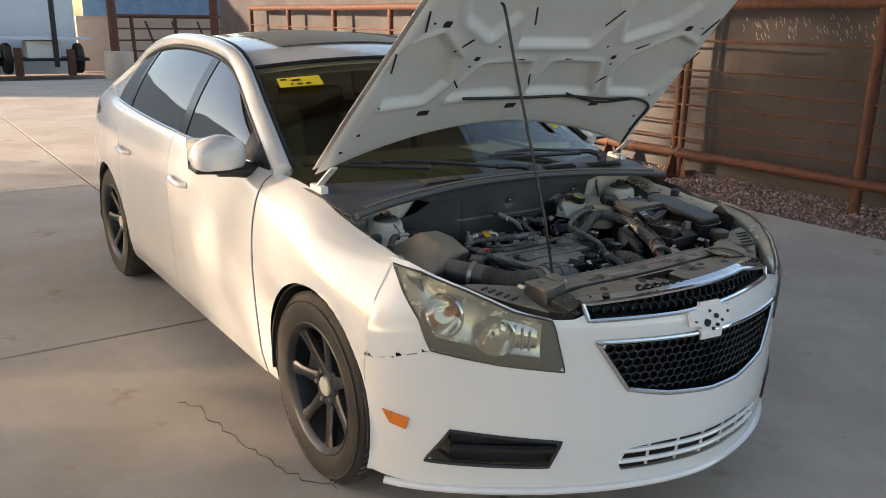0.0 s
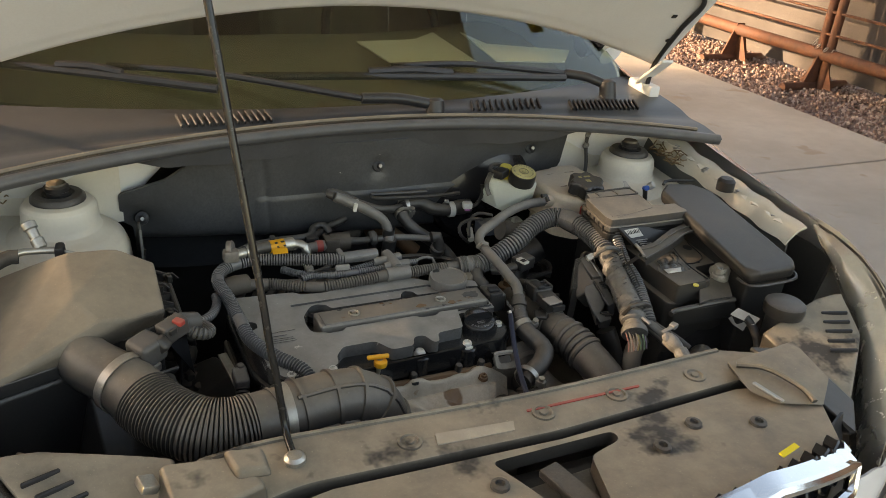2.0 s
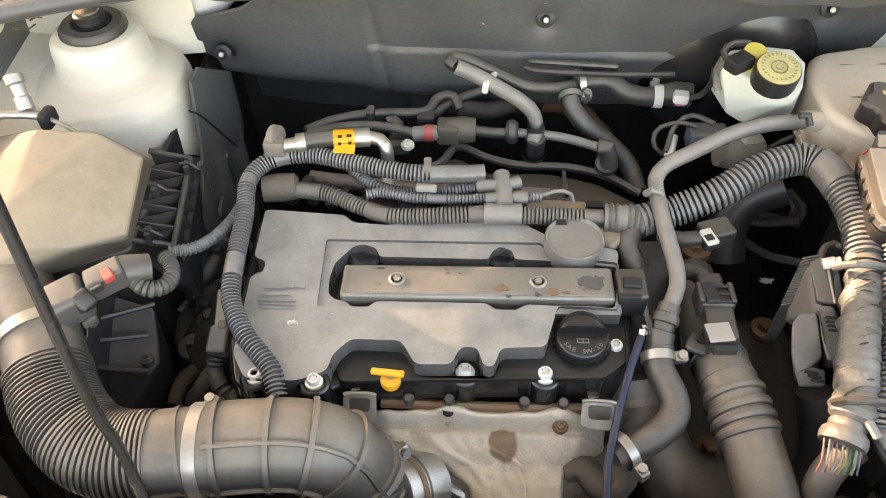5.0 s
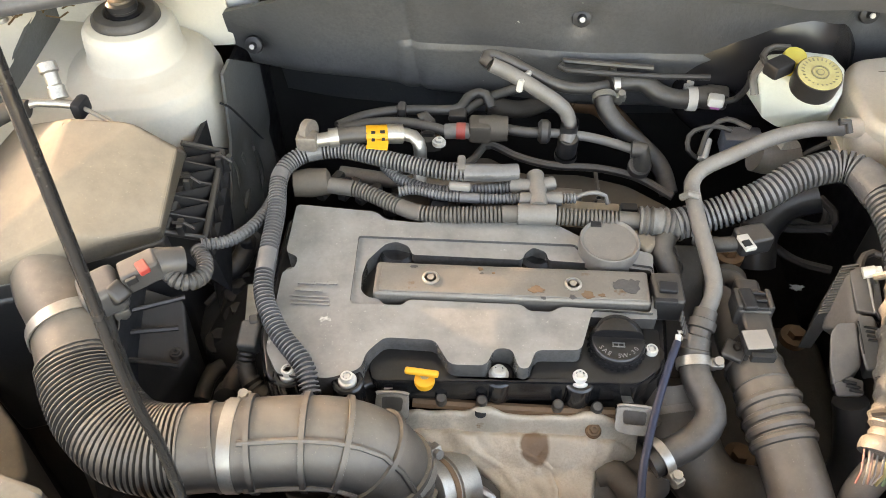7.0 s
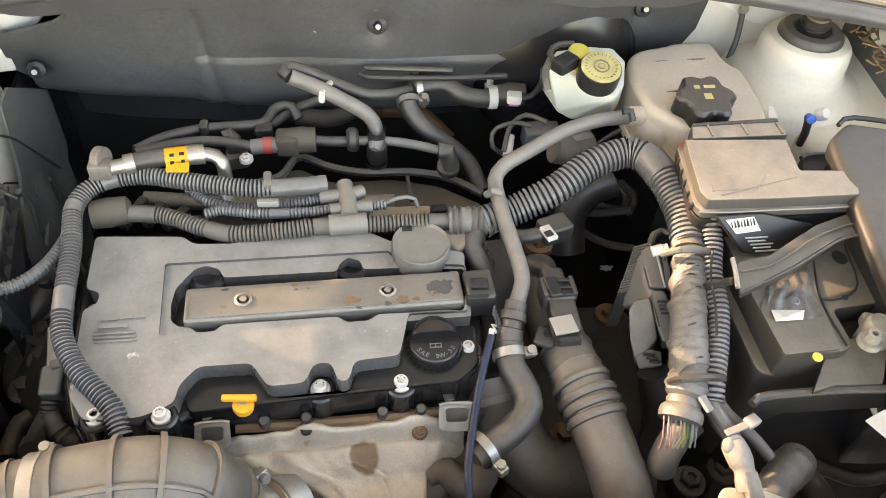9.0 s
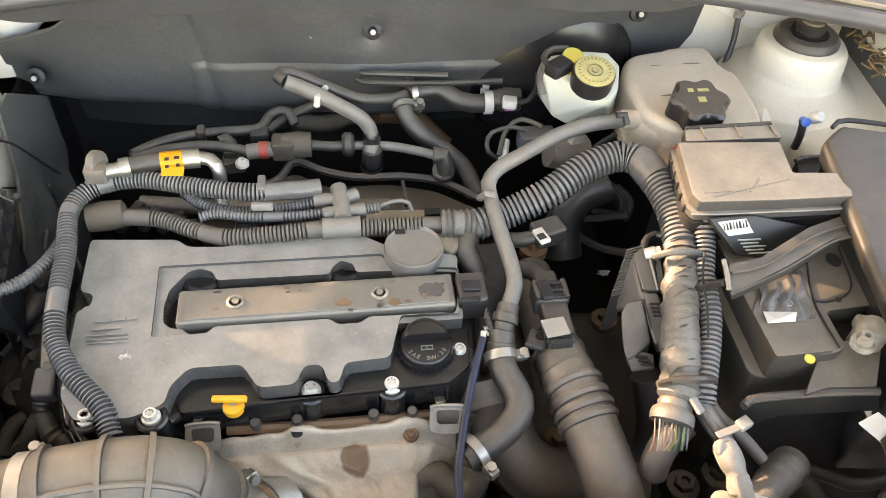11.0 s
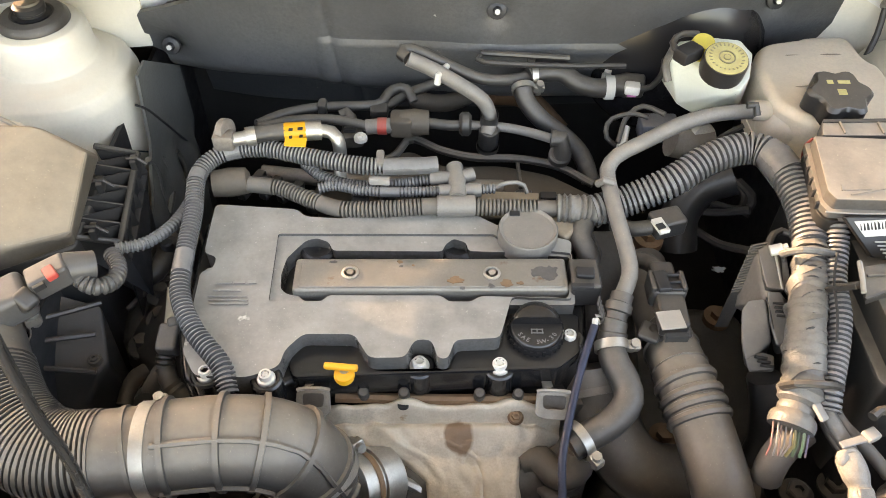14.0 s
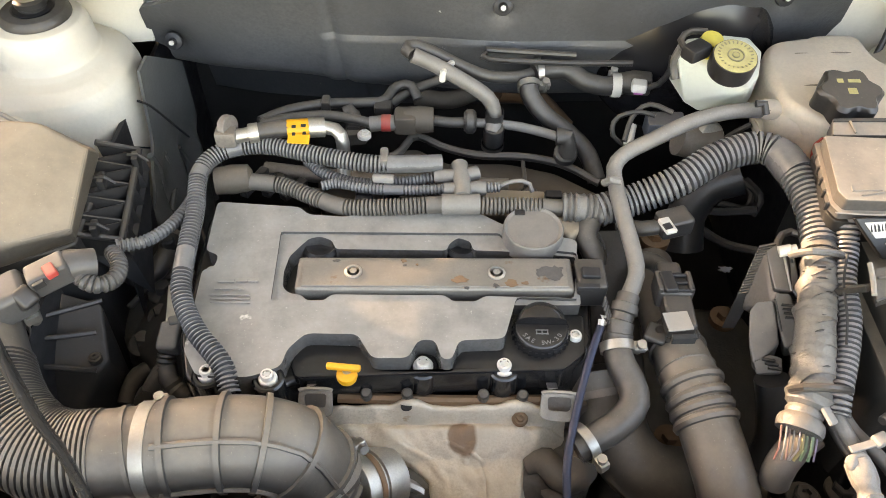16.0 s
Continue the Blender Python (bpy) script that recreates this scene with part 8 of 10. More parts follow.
part("tape_wrap", tube(tp_pts, lambda s, g: 0.0170 + 0.0005 * math.sin(g * 620) + 0.0004 * math.sin(g * 1930 + 1) + 0.0035 * s + 0.0016 * noise.noise(Vector((g * 90, 2, 0))), 20, 0.0025), "tape", big, "dusty cloth tape wrap")
rnd = random.Random(77)
for k in range(11):
    s_ = 0.06 + 0.088 * k
    a = Vector(tp_pts[0]).lerp(Vector(tp_pts[-1]), s_)
    r0 = 0.0180 + 0.0035 * s_
    slant, wd = rnd.uniform(-0.010, 0.012), rnd.uniform(0.008, 0.014)
    def lap(u, v):
        b = radians(-20 + 220 * u)
        q = r0 - 0.0006 + 0.0004 * math.sin(u * 17 + k) + 0.0010 * (v if k % 2 else 1 - v)
        return a + Vector((q * math.cos(b), slant * (u - 0.5) * 2 + wd * (v - 0.5) + 0.0015 * math.sin(u * 11 + k * 2), q * math.sin(b)))
    part("tape_lap", sheet(lap, 24, 3, 0.0008), "tape", big)
# thin black tubes draw the shade along the tape's edges
rnd = random.Random(12)
for k in range(11):
    s_ = 0.10 + 0.082 * k
    a = Vector(tp_pts[0]).lerp(Vector(tp_pts[-1]), s_)
    r0, b0, b1, tilt = 0.0189 + 0.0034 * s_, rnd.uniform(20, 80), rnd.uniform(95, 165), rnd.uniform(-0.006, 0.008)
    part("tape_edge_shade", tube([a + Vector((r0 * math.cos(radians(b)), tilt * (b - b0) / (b1 - b0) + 0.0012 * math.sin(b), r0 * math.sin(radians(b)))) for b in (b0, 0.5 * (b0 + b1), b1)], lambda u, g: 0.0003 + 0.0010 * math.sin(3.1416 * u), 6, 0.003), "battery", big)
part("loom_strap", tube([(0.297, -0.273, 0.800), (0.306, -0.283, 0.817), (0.327, -0.284, 0.817), (0.354, -0.274, 0.800)], 0.004, 8), "tape", big)
part("loom_strap", tube([(0.273, -0.406, 0.760), (0.278, -0.417, 0.782), (0.304, -0.417, 0.780), (0.325, -0.410, 0.765)], 0.004, 8), "boxblack", big)
part("frayed_tape", tube([(0.295, -0.403, 0.755), (0.287, -0.419, 0.747), (0.278, -0.438, 0.738)], lambda s, g: 0.0195 + 0.003 * math.sin(s * 9) + 0.0012 * math.sin(g * 900), 18, 0.004), "tape", big, "loose wrinkled tape end")
part("cable_tag", rbox((0.011, 0.018, 0.005), (0.301, -0.432, 0.758), (20, 20, 30), 0.002), "label2", big)
cols = [(0.36, 0.06, 0.05), (0.34, 0.32, 0.29), (0.26, 0.10, 0.09), (0.38, 0.36, 0.33), (0.42, 0.36, 0.34), (0.50, 0.38, 0.08), (0.08, 0.26, 0.10), (0.16, 0.38, 0.18), (0.30, 0.24, 0.42)]
wa, wb = Vector((0.260, -0.443, 0.738)), Vector((0.293, -0.445, 0.738))
for k in range(9):
    M["w%d" % k] = mat("wire %d" % k, tuple(0.7 * c + 0.02 for c in cols[k]), 0.5, vary=0.3, scale=40, dust=0.8, dcol=(0.27, 0.24, 0.20))
    a = wa.lerp(wb, k / 8.0)
    dz = 0.003 * math.sin(k * 1.9)
    part("wire", tube([a + Vector((0.004, 0.014, 0.004 + dz)), a + Vector((0, 0, dz)), a + Vector((-0.002, -0.010, -0.009 + dz)), a + Vector((-0.004 + 0.003 * math.sin(k), -0.013, -0.018))], 0.0016 if k in (5, 6, 7) else 0.0010, 6), "w%d" % k, big)
part("lower_wrap", tube([(0.299, -0.430, 0.722), (0.280, -0.442, 0.712), (0.269, -0.453, 0.700), (0.268, -0.458, 0.680)], 0.015, 14), "conduit2", big)
part("corrugated_loom", ribbed([(0.357, -0.244, 0.820), (0.354, -0.267, 0.805), (0.345, -0.301, 0.792), (0.342, -0.336, 0.782), (0.333, -0.369, 0.772), (0.318, -0.407, 0.762), (0.312, -0.428, 0.752)], 0.0115, 0.0056, 0.0030, 14), "conduit", big, "second slimmer loom")
hose("split_line", [(0.342, -0.288, 0.819), (0.335, -0.313, 0.806), (0.331, -0.347, 0.796), (0.325, -0.373, 0.787)], 0.0014, "ink", big, n=6)
hose("cable", [(0.308, -0.413, 0.752), (0.315, -0.435, 0.746), (0.328, -0.459, 0.735), (0.333, -0.471, 0.728)], 0.0075, "tape", big)
hose("cable", [(0.319, -0.412, 0.748), (0.326, -0.435, 0.742), (0.349, -0.457, 0.730), (0.365, -0.475, 0.718)], 0.0065, "conduit2", big)
hose("cable", [(0.308, -0.414, 0.742), (0.316, -0.443, 0.736), (0.330, -0.465, 0.725)], 0.0060, "hose", big)
def crinkle(r):
    return lambda s_, g: r + 0.0010 * math.sin(s_ * 7) + 0.0022 * noise.noise(Vector((g * 110, r * 900, 0)))
part("terminal_wrap", tube([(0.320, -0.469, 0.742), (0.322, -0.480, 0.740), (0.325, -0.495, 0.734), (0.326, -0.510, 0.726)], crinkle(0.0115), 16, 0.003), "paletape", big, "pale wrapped terminal")
part("wrap_tail", tube([(0.312, -0.478, 0.744), (0.312, -0.472, 0.748), (0.321, -0.466, 0.748), (0.328, -0.469, 0.744)], crinkle(0.0048), 10, 0.003), "paletape", big)
part("cloth_wrap", tube([(0.410, -0.466, 0.690), (0.392, -0.480, 0.694), (0.370, -0.495, 0.694), (0.354, -0.511, 0.690)], crinkle(0.019), 18, 0.004), "tape", big, "dusty tape-wrapped branch")
part("cable_tie", beam_between((0.312, -0.463, 0.752), (0.342, -0.454, 0.752), 0.007, 0.003, 0.001), "label2", big)
part("tie_head", beam_between((0.336, -0.456, 0.753), (0.349, -0.450, 0.753), 0.012, 0.008, 0.002), "label2", big)
fork = part("red_end", lathe([(0.013, -0.012), (0.014, 0.0), (0.013, 0.012), (0.0001, 0.013)], (0.381, -0.222, 0.806), (40, 0, 0), 16), "tape", big)
part("red_band", lathe([(0.0146, -0.003), (0.0146, 0.003)], (0.381, -0.223, 0.810), (40, 0, 0), 16, False), "red", big)

# service pipe with orange label
sv = thing("service_pipe", (-0.293, -0.079, 0.785), "metal and rubber line with an orange label", "pipe")
part("flange", lathe([(0.0145, -0.004), (0.0145, 0.004), (0.0135, 0.005), (0.0001, 0.005)], (-0.309, -0.080, 0.798), (80, 0, 68), 22), "alloy", sv)
part("block", rbox((0.026, 0.020, 0.022), (-0.310, -0.088, 0.790), (0, 0, 0), 0.005), "alloy", sv)
hose("pipe", [(-0.310, -0.088, 0.790), (-0.291, -0.085, 0.790), (-0.278, -0.079, 0.790)], 0.0085, "steel", sv)
hose("rubber", [(-0.280, -0.080, 0.790), (-0.260, -0.074, 0.790), (-0.221, -0.067, 0.788)], 0.0105, "hose", sv)
part("collar", tube([(-0.285, -0.082, 0.790), (-0.274, -0.079, 0.790)], 0.0118, 14), "steel", sv)
part("collar", tube([(-0.217, -0.067, 0.788), (-0.198, -0.063, 0.786)], 0.0120, 14), "steel", sv)
hose("pipe", [(-0.204, -0.064, 0.786), (-0.187, -0.064, 0.785), (-0.177, -0.074, 0.780), (-0.176, -0.078, 0.755), (-0.175, -0.102, 0.735)], 0.0082, "steel", sv)
part("label", tube([(-0.241, -0.070, 0.788), (-0.215, -0.067, 0.788)], 0.0116, 18), "labelo", sv, "orange warning label")
part("label_tail", rbox((0.026, 0.012, 0.0015), (-0.226, -0.087, 0.787), (25, 0, -4), 0.0004, 1), "labelo", sv)
for p, w in (((-0.231, -0.080, 0.800), 0.005), ((-0.220, -0.078, 0.800), 0.006), ((-0.230, -0.090, 0.797), 0.004), ((-0.218, -0.088, 0.797), 0.004)):
    part("label_mark", rbox((w, 0.005, 0.0012), p, (0, 0, 4), 0.0003, 1), "ink", sv)

# purge valve and its lines
pv = thing("purge_valve", (-0.100, 0.018, 0.735), "brownish purge valve with a red clip and lines", "valve")
part("body", join(lathe([(0.016, -0.02), (0.018, 0.0), (0.016, 0.018), (0.0001, 0.019)], (-0.087, 0.012, 0.740), (0, 90, 0), 20), rbox((0.030, 0.030, 0.028), (-0.105, 0.009, 0.740), bevel=0.005)), "tan2", pv)
part("clip", lathe([(0.0115, -0.006), (0.0115, 0.006)], (-0.130, 0.004, 0.740), (0, 90, 0), 14, False), "red", pv, "red quick-connect clip")
part("coupler", tube([(-0.151, 0.004, 0.738), (-0.130, 0.004, 0.740), (-0.118, 0.005, 0.740)], 0.0102, 14), "pale_hose", pv)
hose("line", [(-0.286, -0.027, 0.760), (-0.247, -0.006, 0.755), (-0.205, 0.005, 0.750), (-0.169, 0.004, 0.745), (-0.151, 0.003, 0.740)], 0.0066, "hose", pv)
hose("line", [(-0.289, -0.015, 0.755), (-0.258, 0.015, 0.750), (-0.213, 0.036, 0.745), (-0.158, 0.044, 0.742), (-0.135, 0.049, 0.742), (-0.122, 0.074, 0.745), (-0.102, 0.077, 0.748), (-0.091, 0.063, 0.735)], 0.0068, "hose", pv)
hose("line", [(-0.128, 0.050, 0.735), (-0.099, 0.082, 0.735), (-0.045, 0.109, 0.740)], 0.0068, "hose", pv)
part("bracket", rbox((0.024, 0.020, 0.012), (-0.136, 0.037, 0.740), (0, 0, 0), 0.003), "boxblack", pv)
part("bracket", rbox((0.018, 0.024, 0.022), (-0.174, 0.013, 0.735), (0, 0, 0), 0.004), "hose", pv)
part("bracket", rbox((0.012, 0.020, 0.020), (-0.211, 0.035, 0.745), (0, 0, 0), 0.004), "hose", pv)
hose("elbow", [(-0.186, 0.021, 0.742), (-0.175, 0.024, 0.745), (-0.173, 0.001, 0.735)], 0.0085, "hose", pv)
hose("line", [(-0.074, 0.012, 0.740), (-0.045, 0.009, 0.738), (-0.022, 0.010, 0.738)], 0.0070, "hose", pv)
part("check_valve", lathe([(0.012, -0.008), (0.016, -0.004), (0.016, 0.004), (0.012, 0.008), (0.0001, 0.009)], (-0.021, 0.012, 0.738), (0, 90, 0), 18), "hose", pv)
hose("line", [(-0.015, 0.010, 0.738), (0.033, 0.005, 0.738), (0.072, -0.008, 0.738), (0.097, -0.020, 0.738)], 0.0062, "pale_hose", pv)
el = part("quick_elbow", join(tube([(0.088, -0.025, 0.745), (0.101, -0.026, 0.745), (0.104, -0.032, 0.720)], 0.0115, 14), lathe([(0.015, -0.006), (0.015, 0.004), (0.013, 0.006), (0.0001, 0.006)], (0.102, -0.029, 0.720), (20, 0, 0), 16)), "hose", pv)
hose("rear_pipe", [(-0.097, 0.116, 0.700), (-0.052, 0.120, 0.690), (-0.016, 0.138, 0.690), (-0.003, 0.145, 0.700)], 0.013, "tan2", pv)
hose("rear_pipe", [(0.022, 0.146, 0.690), (0.074, 0.160, 0.670), (0.127, 0.131, 0.630)], 0.017, "copper", pv)
part("small_block", rbox((0.028, 0.024, 0.02), (-0.171, 0.004, 0.720), (0, 0, 10), 0.004), "grease", pv)
part("small_bolt", hexbolt((-0.158, -0.011, 0.733), 0.006, 0.005), "bolt", pv)
for a, b in (((-0.302, -0.103, 0.710), (-0.282, -0.055, 0.710)), ((-0.275, -0.102, 0.710), (-0.259, -0.066, 0.710)), ((-0.253, -0.107, 0.710), (-0.229, -0.076, 0.710)), ((-0.161, -0.042, 0.700), (-0.116, -0.057, 0.700))):
    part("bracket_arm", beam_between(a, b, 0.012, 0.01, 0.002), "boxblack", pv)

# heater and vacuum hoses
vac = thing("vacuum_hose", (0.008, 0.028, 0.740), "grey vapour hose with a white clip", "hose")
hose("upper_hose", [(0.007, -0.007, 0.735), (0.011, 0.009, 0.750), (-0.000, 0.015, 0.775), (-0.035, 0.018, 0.800), (-0.067, 0.026, 0.815), (-0.095, 0.028, 0.828)], 0.0098, "pale_hose", vac, "grey hose run")
hose("return_bend", [(-0.095, 0.028, 0.828), (-0.104, 0.036, 0.830), (-0.097, 0.046, 0.830), (-0.075, 0.047, 0.822), (-0.038, 0.049, 0.800), (-0.002, 0.047, 0.785), (0.036, 0.059, 0.775), (0.064, 0.075, 0.770)], 0.0080, "hose", vac)
part("white_clip", tube([(-0.058, 0.014, 0.800), (-0.056, 0.015, 0.815), (-0.046, 0.038, 0.810)], 0.0042, 8), "label", vac, "white plastic clip")
part("connector", join(lathe([(0.0135, -0.012), (0.0135, 0.014), (0.012, 0.017), (0.0001, 0.018)], (0.010, -0.000, 0.725), (12, 0, 0), 18), lathe([(0.015, -0.004), (0.015, 0.004)], (0.009, -0.005, 0.715), (12, 0, 0), 18, False), lathe([(0.0118, 0.0), (0.0118, 0.02)], (0.010, 0.008, 0.742), (12, 0, 0), 16, False)), "boxblack", vac, "black snap connector")
brk = thing("brake_vacuum_hose", (0.136, 0.077, 0.765), "fat dark hose with spring clamps to the booster", "hose")
hose("hose", [(0.063, 0.070, 0.772), (0.083, 0.079, 0.772), (0.110, 0.083, 0.770), (0.129, 0.073, 0.762), (0.156, 0.070, 0.755), (0.188, 0.078, 0.752)], 0.0132, "hose", brk)
hose("branch", [(0.055, 0.053, 0.768), (0.059, 0.043, 0.755), (0.079, 0.030, 0.735), (0.115, 0.020, 0.710), (0.139, 0.004, 0.690), (0.150, -0.025, 0.670)], 0.0125, "hose", brk)
part("clamp", clamp_ring((0.071, 0.075, 0.772), (1, 0.1, 0), 0.0145, 0.008), "steel", brk)
part("clamp", clamp_ring((0.056, 0.052, 0.766), (0.1, -1, -0.4), 0.0142, 0.008), "steel", brk)
part("band", clamp_ring((0.175, 0.075, 0.753), (1, 0, 0), 0.0148, 0.012), "label", brk, "white hose band")
part("valve", join(lathe([(0.013, -0.02), (0.016, -0.004), (0.016, 0.01), (0.0001, 0.011)], (0.197, 0.077, 0.755), (0, 90, 0), 18), rbox((0.030, 0.024, 0.026), (0.207, 0.075, 0.757), (0, 0, -10), 0.004)), "hose", brk, "check valve with grey plug")
part("valve_plug", rbox((0.020, 0.016, 0.014), (0.199, 0.047, 0.772), (0, 0, -10), 0.003), "label", brk)
part("pink_tab", rbox((0.012, 0.004, 0.008), (0.199, 0.044, 0.765), (0, 0, -10), 0.001), "pink", brk)
hose("wire", [(0.210, 0.061, 0.760), (0.228, 0.061, 0.765), (0.237, 0.057, 0.790), (0.236, 0.059, 0.810)], 0.0042, "boxblack", brk, n=8)
hose("clip_line", [(-0.002, 0.075, 0.800), (0.002, 0.062, 0.800), (0.110, 0.070, 0.790), (0.191, 0.072, 0.790)], 0.004, "boxblack", brk, n=8)
hose("clip_line", [(-0.001, 0.084, 0.800), (0.116, 0.074, 0.800)], 0.004, "boxblack", brk, n=8)

# brake booster, master cylinder and reservoir
bo = thing("brake_booster", (0.238, 0.007, 0.760), "black brake booster with its fluid reservoir", "brake booster")
bc = Vector((0.265, 0.145, 0.775))
part("booster", lathe([(0.125, -0.04), (0.128, 0.0), (0.124, 0.02), (0.112, 0.034), (0.085, 0.046), (0.06, 0.052), (0.0001, 0.054)], bc, (80, 0, 0), 48), "boosterm", bo, "black domed booster")
part("master_cylinder", tube([(0.242, -0.025, 0.745), (0.262, -0.024, 0.740), (0.291, -0.012, 0.735)], 0.022, 16), "alloy", bo)
part("cylinder_end", lathe([(0.0225, -0.01), (0.0225, 0.01), (0.018, 0.014), (0.0001, 0.015)], (0.278, -0.021, 0.742), (55, 0, 30), 20), "steel", bo)
res_top = [(0.231, 0.029, 0.838), (0.247, 0.051, 0.842), (0.293, 0.055, 0.845), (0.322, 0.050, 0.845), (0.332, 0.025, 0.842), (0.320, -0.017, 0.835), (0.307, -0.032, 0.825)]
res_low = [(0.240, 0.023, 0.800), (0.249, 0.010, 0.775), (0.269, 0.005, 0.765), (0.320, 0.007, 0.765), (0.334, 0.016, 0.775)]
rs = part("reservoir", hull(res_top + res_low + [(p[0], p[1] + 0.05, 0.77) for p in res_low[:3]], 0.007, 3), "reservoir", bo, "milky brake fluid reservoir")
cc = (0.283, -0.020, 0.862)
cp = part("cap", lathe([(0.0260, -0.022), (0.0268, -0.018), (0.0268, 0.0), (0.0256, 0.003)], cc, (14, 0, 0), 32), "boxblack", rs, "black-rimmed cap")
part("cap_top", lathe([(0.0256, 0.002), (0.0245, 0.004), (0.0001, 0.0045)], cc, (14, 0, 0), 32, False), "capyellow", cp, "yellow printed cap top")
part("cap_print", join(*[rbox((0.0016, 0.004, 0.0006), (cc[0] + 0.019 * math.cos(a), cc[1] + 0.0185 * math.sin(a), cc[2] + 0.0044 + 0.0046 * math.sin(a)), (14, 0, math.degrees(a) - 90), 0) for a in [0.26 * k for k in range(24)]]), "capprint", cp)
part("cap_mark", lathe([(0.010, 0.0045), (0.010, 0.0055), (0.0085, 0.0055), (0.0085, 0.0045)], cc, (14, 0, 0), 24, False), "capprint", cp)
part("cap_mark", lathe([(0.0045, 0.0045), (0.0045, 0.0055), (0.0035, 0.0055)], cc, (14, 0, 0), 24, False), "capprint", cp)
part("second_cap", lathe([(0.0135, -0.02), (0.0145, -0.004), (0.013, 0.002), (0.0001, 0.003)], (0.266, 0.020, 0.860), (14, 0, 0), 22), "yellowc", rs, "small yellow cap")
part("level_plug", rbox((0.032, 0.022, 0.018), (0.243, -0.001, 0.858), (0, 0, 35), 0.004), "black", rs, "black level sensor plug")
hose("sensor_wire", [(0.236, -0.000, 0.858), (0.226, 0.014, 0.860), (0.238, 0.029, 0.865), (0.262, 0.035, 0.862)], 0.004, "boxblack", bo, n=8)
hose("sensor_wire", [(0.231, 0.020, 0.850), (0.231, 0.033, 0.820), (0.236, 0.024, 0.800)], 0.005, "pale_hose", bo, n=8)
for pts in ([(0.187, -0.002, 0.710), (0.165, -0.003, 0.730), (0.169, 0.013, 0.745), (0.196, 0.015, 0.755), (0.217, 0.007, 0.755)], [(0.178, -0.014, 0.730), (0.190, 0.013, 0.750), (0.210, 0.018, 0.765), (0.236, 0.001, 0.765)], [(0.289, -0.016, 0.710), (0.317, 0.000, 0.730), (0.343, 0.005, 0.745)], [(0.308, -0.010, 0.700), (0.335, 0.001, 0.720), (0.356, 0.001, 0.735)]):
    hose("brake_line", pts, 0.0034, "hose", bo, n=8)
part("fitting", tube([(0.184, -0.014, 0.722), (0.191, 0.012, 0.735)], 0.0065, 10), "bolt", bo)
part("bracket", rbox((0.05, 0.03, 0.03), (0.233, 0.010, 0.735), (0, 0, 0), 0.004), "bluem", bo)

# coolant tank
hw = thing("bonnet_wire", (0.494, 0.125, 0.80), "thin dark wire hanging behind the coolant tank", "wire")
part("wire", tube([(0.545, 0.155, 0.905), (0.540, 0.140, 0.872), (0.533, 0.130, 0.850), (0.527, 0.110, 0.815), (0.515, 0.095, 0.775)], 0.0042, 8), "hose", hw)
for q in ((0.540, 0.140, 0.872), (0.533, 0.130, 0.850)):
    part("wire_bead", lathe([(0.006, -0.006), (0.007, 0.0), (0.006, 0.006)], q, (30, 0, 0), 12), "label2", hw)
ct = thing("coolant_tank", (0.494, 0.093, 0.700), "clouded tan coolant tank with a black cap", "coolant tank")
t_out = [(0.342, 0.038), (0.358, 0.075), (0.426, 0.096), (0.473, 0.099), (0.484, 0.087), (0.485, 0.043), (0.501, 0.029), (0.500, -0.050), (0.494, -0.082), (0.388, -0.090), (0.344, -0.050)]
def tank_crown(x, y):
    return 0.004 * math.cos((x - 0.42) * 14) * math.cos(y * 12) - 0.0035 * math.exp(-((x - 0.416 + 0.05 * y) / 0.0035) ** 2) - 0.06 * max(0.0, -0.03 - y) - 0.05 * max(0.0, 0.37 - x)
tk_low = plate(round_poly([(0.425 + (x - 0.425) * 0.90, 0.005 + (y - 0.005) * 0.90) for x, y in t_out], 0.016), 0.728, 0.765, 0.004)
tk = part("tank", plate(round_poly(t_out, 0.020, 6), 0.756, 0.822, 0.016, lift=tank_crown, seg=5), "tank", ct, "clouded translucent tank", sharp=60)
part("lower_tank", tk_low, "tank", ct)
part("weld_seam", plate(round_poly([(0.425 + (x - 0.425) * 1.02, 0.005 + (y - 0.005) * 1.02) for x, y in t_out], 0.020), 0.752, 0.758, 0.001), "tank", ct)
for pts in ([(0.423, 0.090, 0.8210), (0.418, 0.050, 0.8212), (0.414, 0.011, 0.8215), (0.411, -0.030, 0.8210)], [(0.363, 0.046, 0.8190), (0.390, 0.049, 0.8232), (0.417, 0.051, 0.8212), (0.444, 0.052, 0.8232), (0.476, 0.053, 0.8205)], [(0.354, -0.018, 0.8185), (0.394, -0.017, 0.8235)]):
    part("mould_line", tube(pts, 0.0013, 6), "tan", tk)
part("bulge", lathe([(0.036, -0.06), (0.039, -0.03), (0.037, -0.008), (0.030, 0.008), (0.018, 0.017), (0.0001, 0.021)], (0.371, -0.044, 0.798), (28, -22, 0), 32), "tank", tk)
part("outlet", tube([(0.324, -0.041, 0.805), (0.353, -0.036, 0.800), (0.384, -0.019, 0.790)], 0.0125, 12), "tank", tk)
part("neck", lathe([(0.030, -0.03), (0.030, 0.0), (0.0001, 0.0)], (0.413, -0.058, 0.836), (8, 0, 0), 24), "tank", tk)
kc = (0.405, -0.069, 0.852)
kb = bmesh.new()
ring0, ring1, ring2 = [], [], []
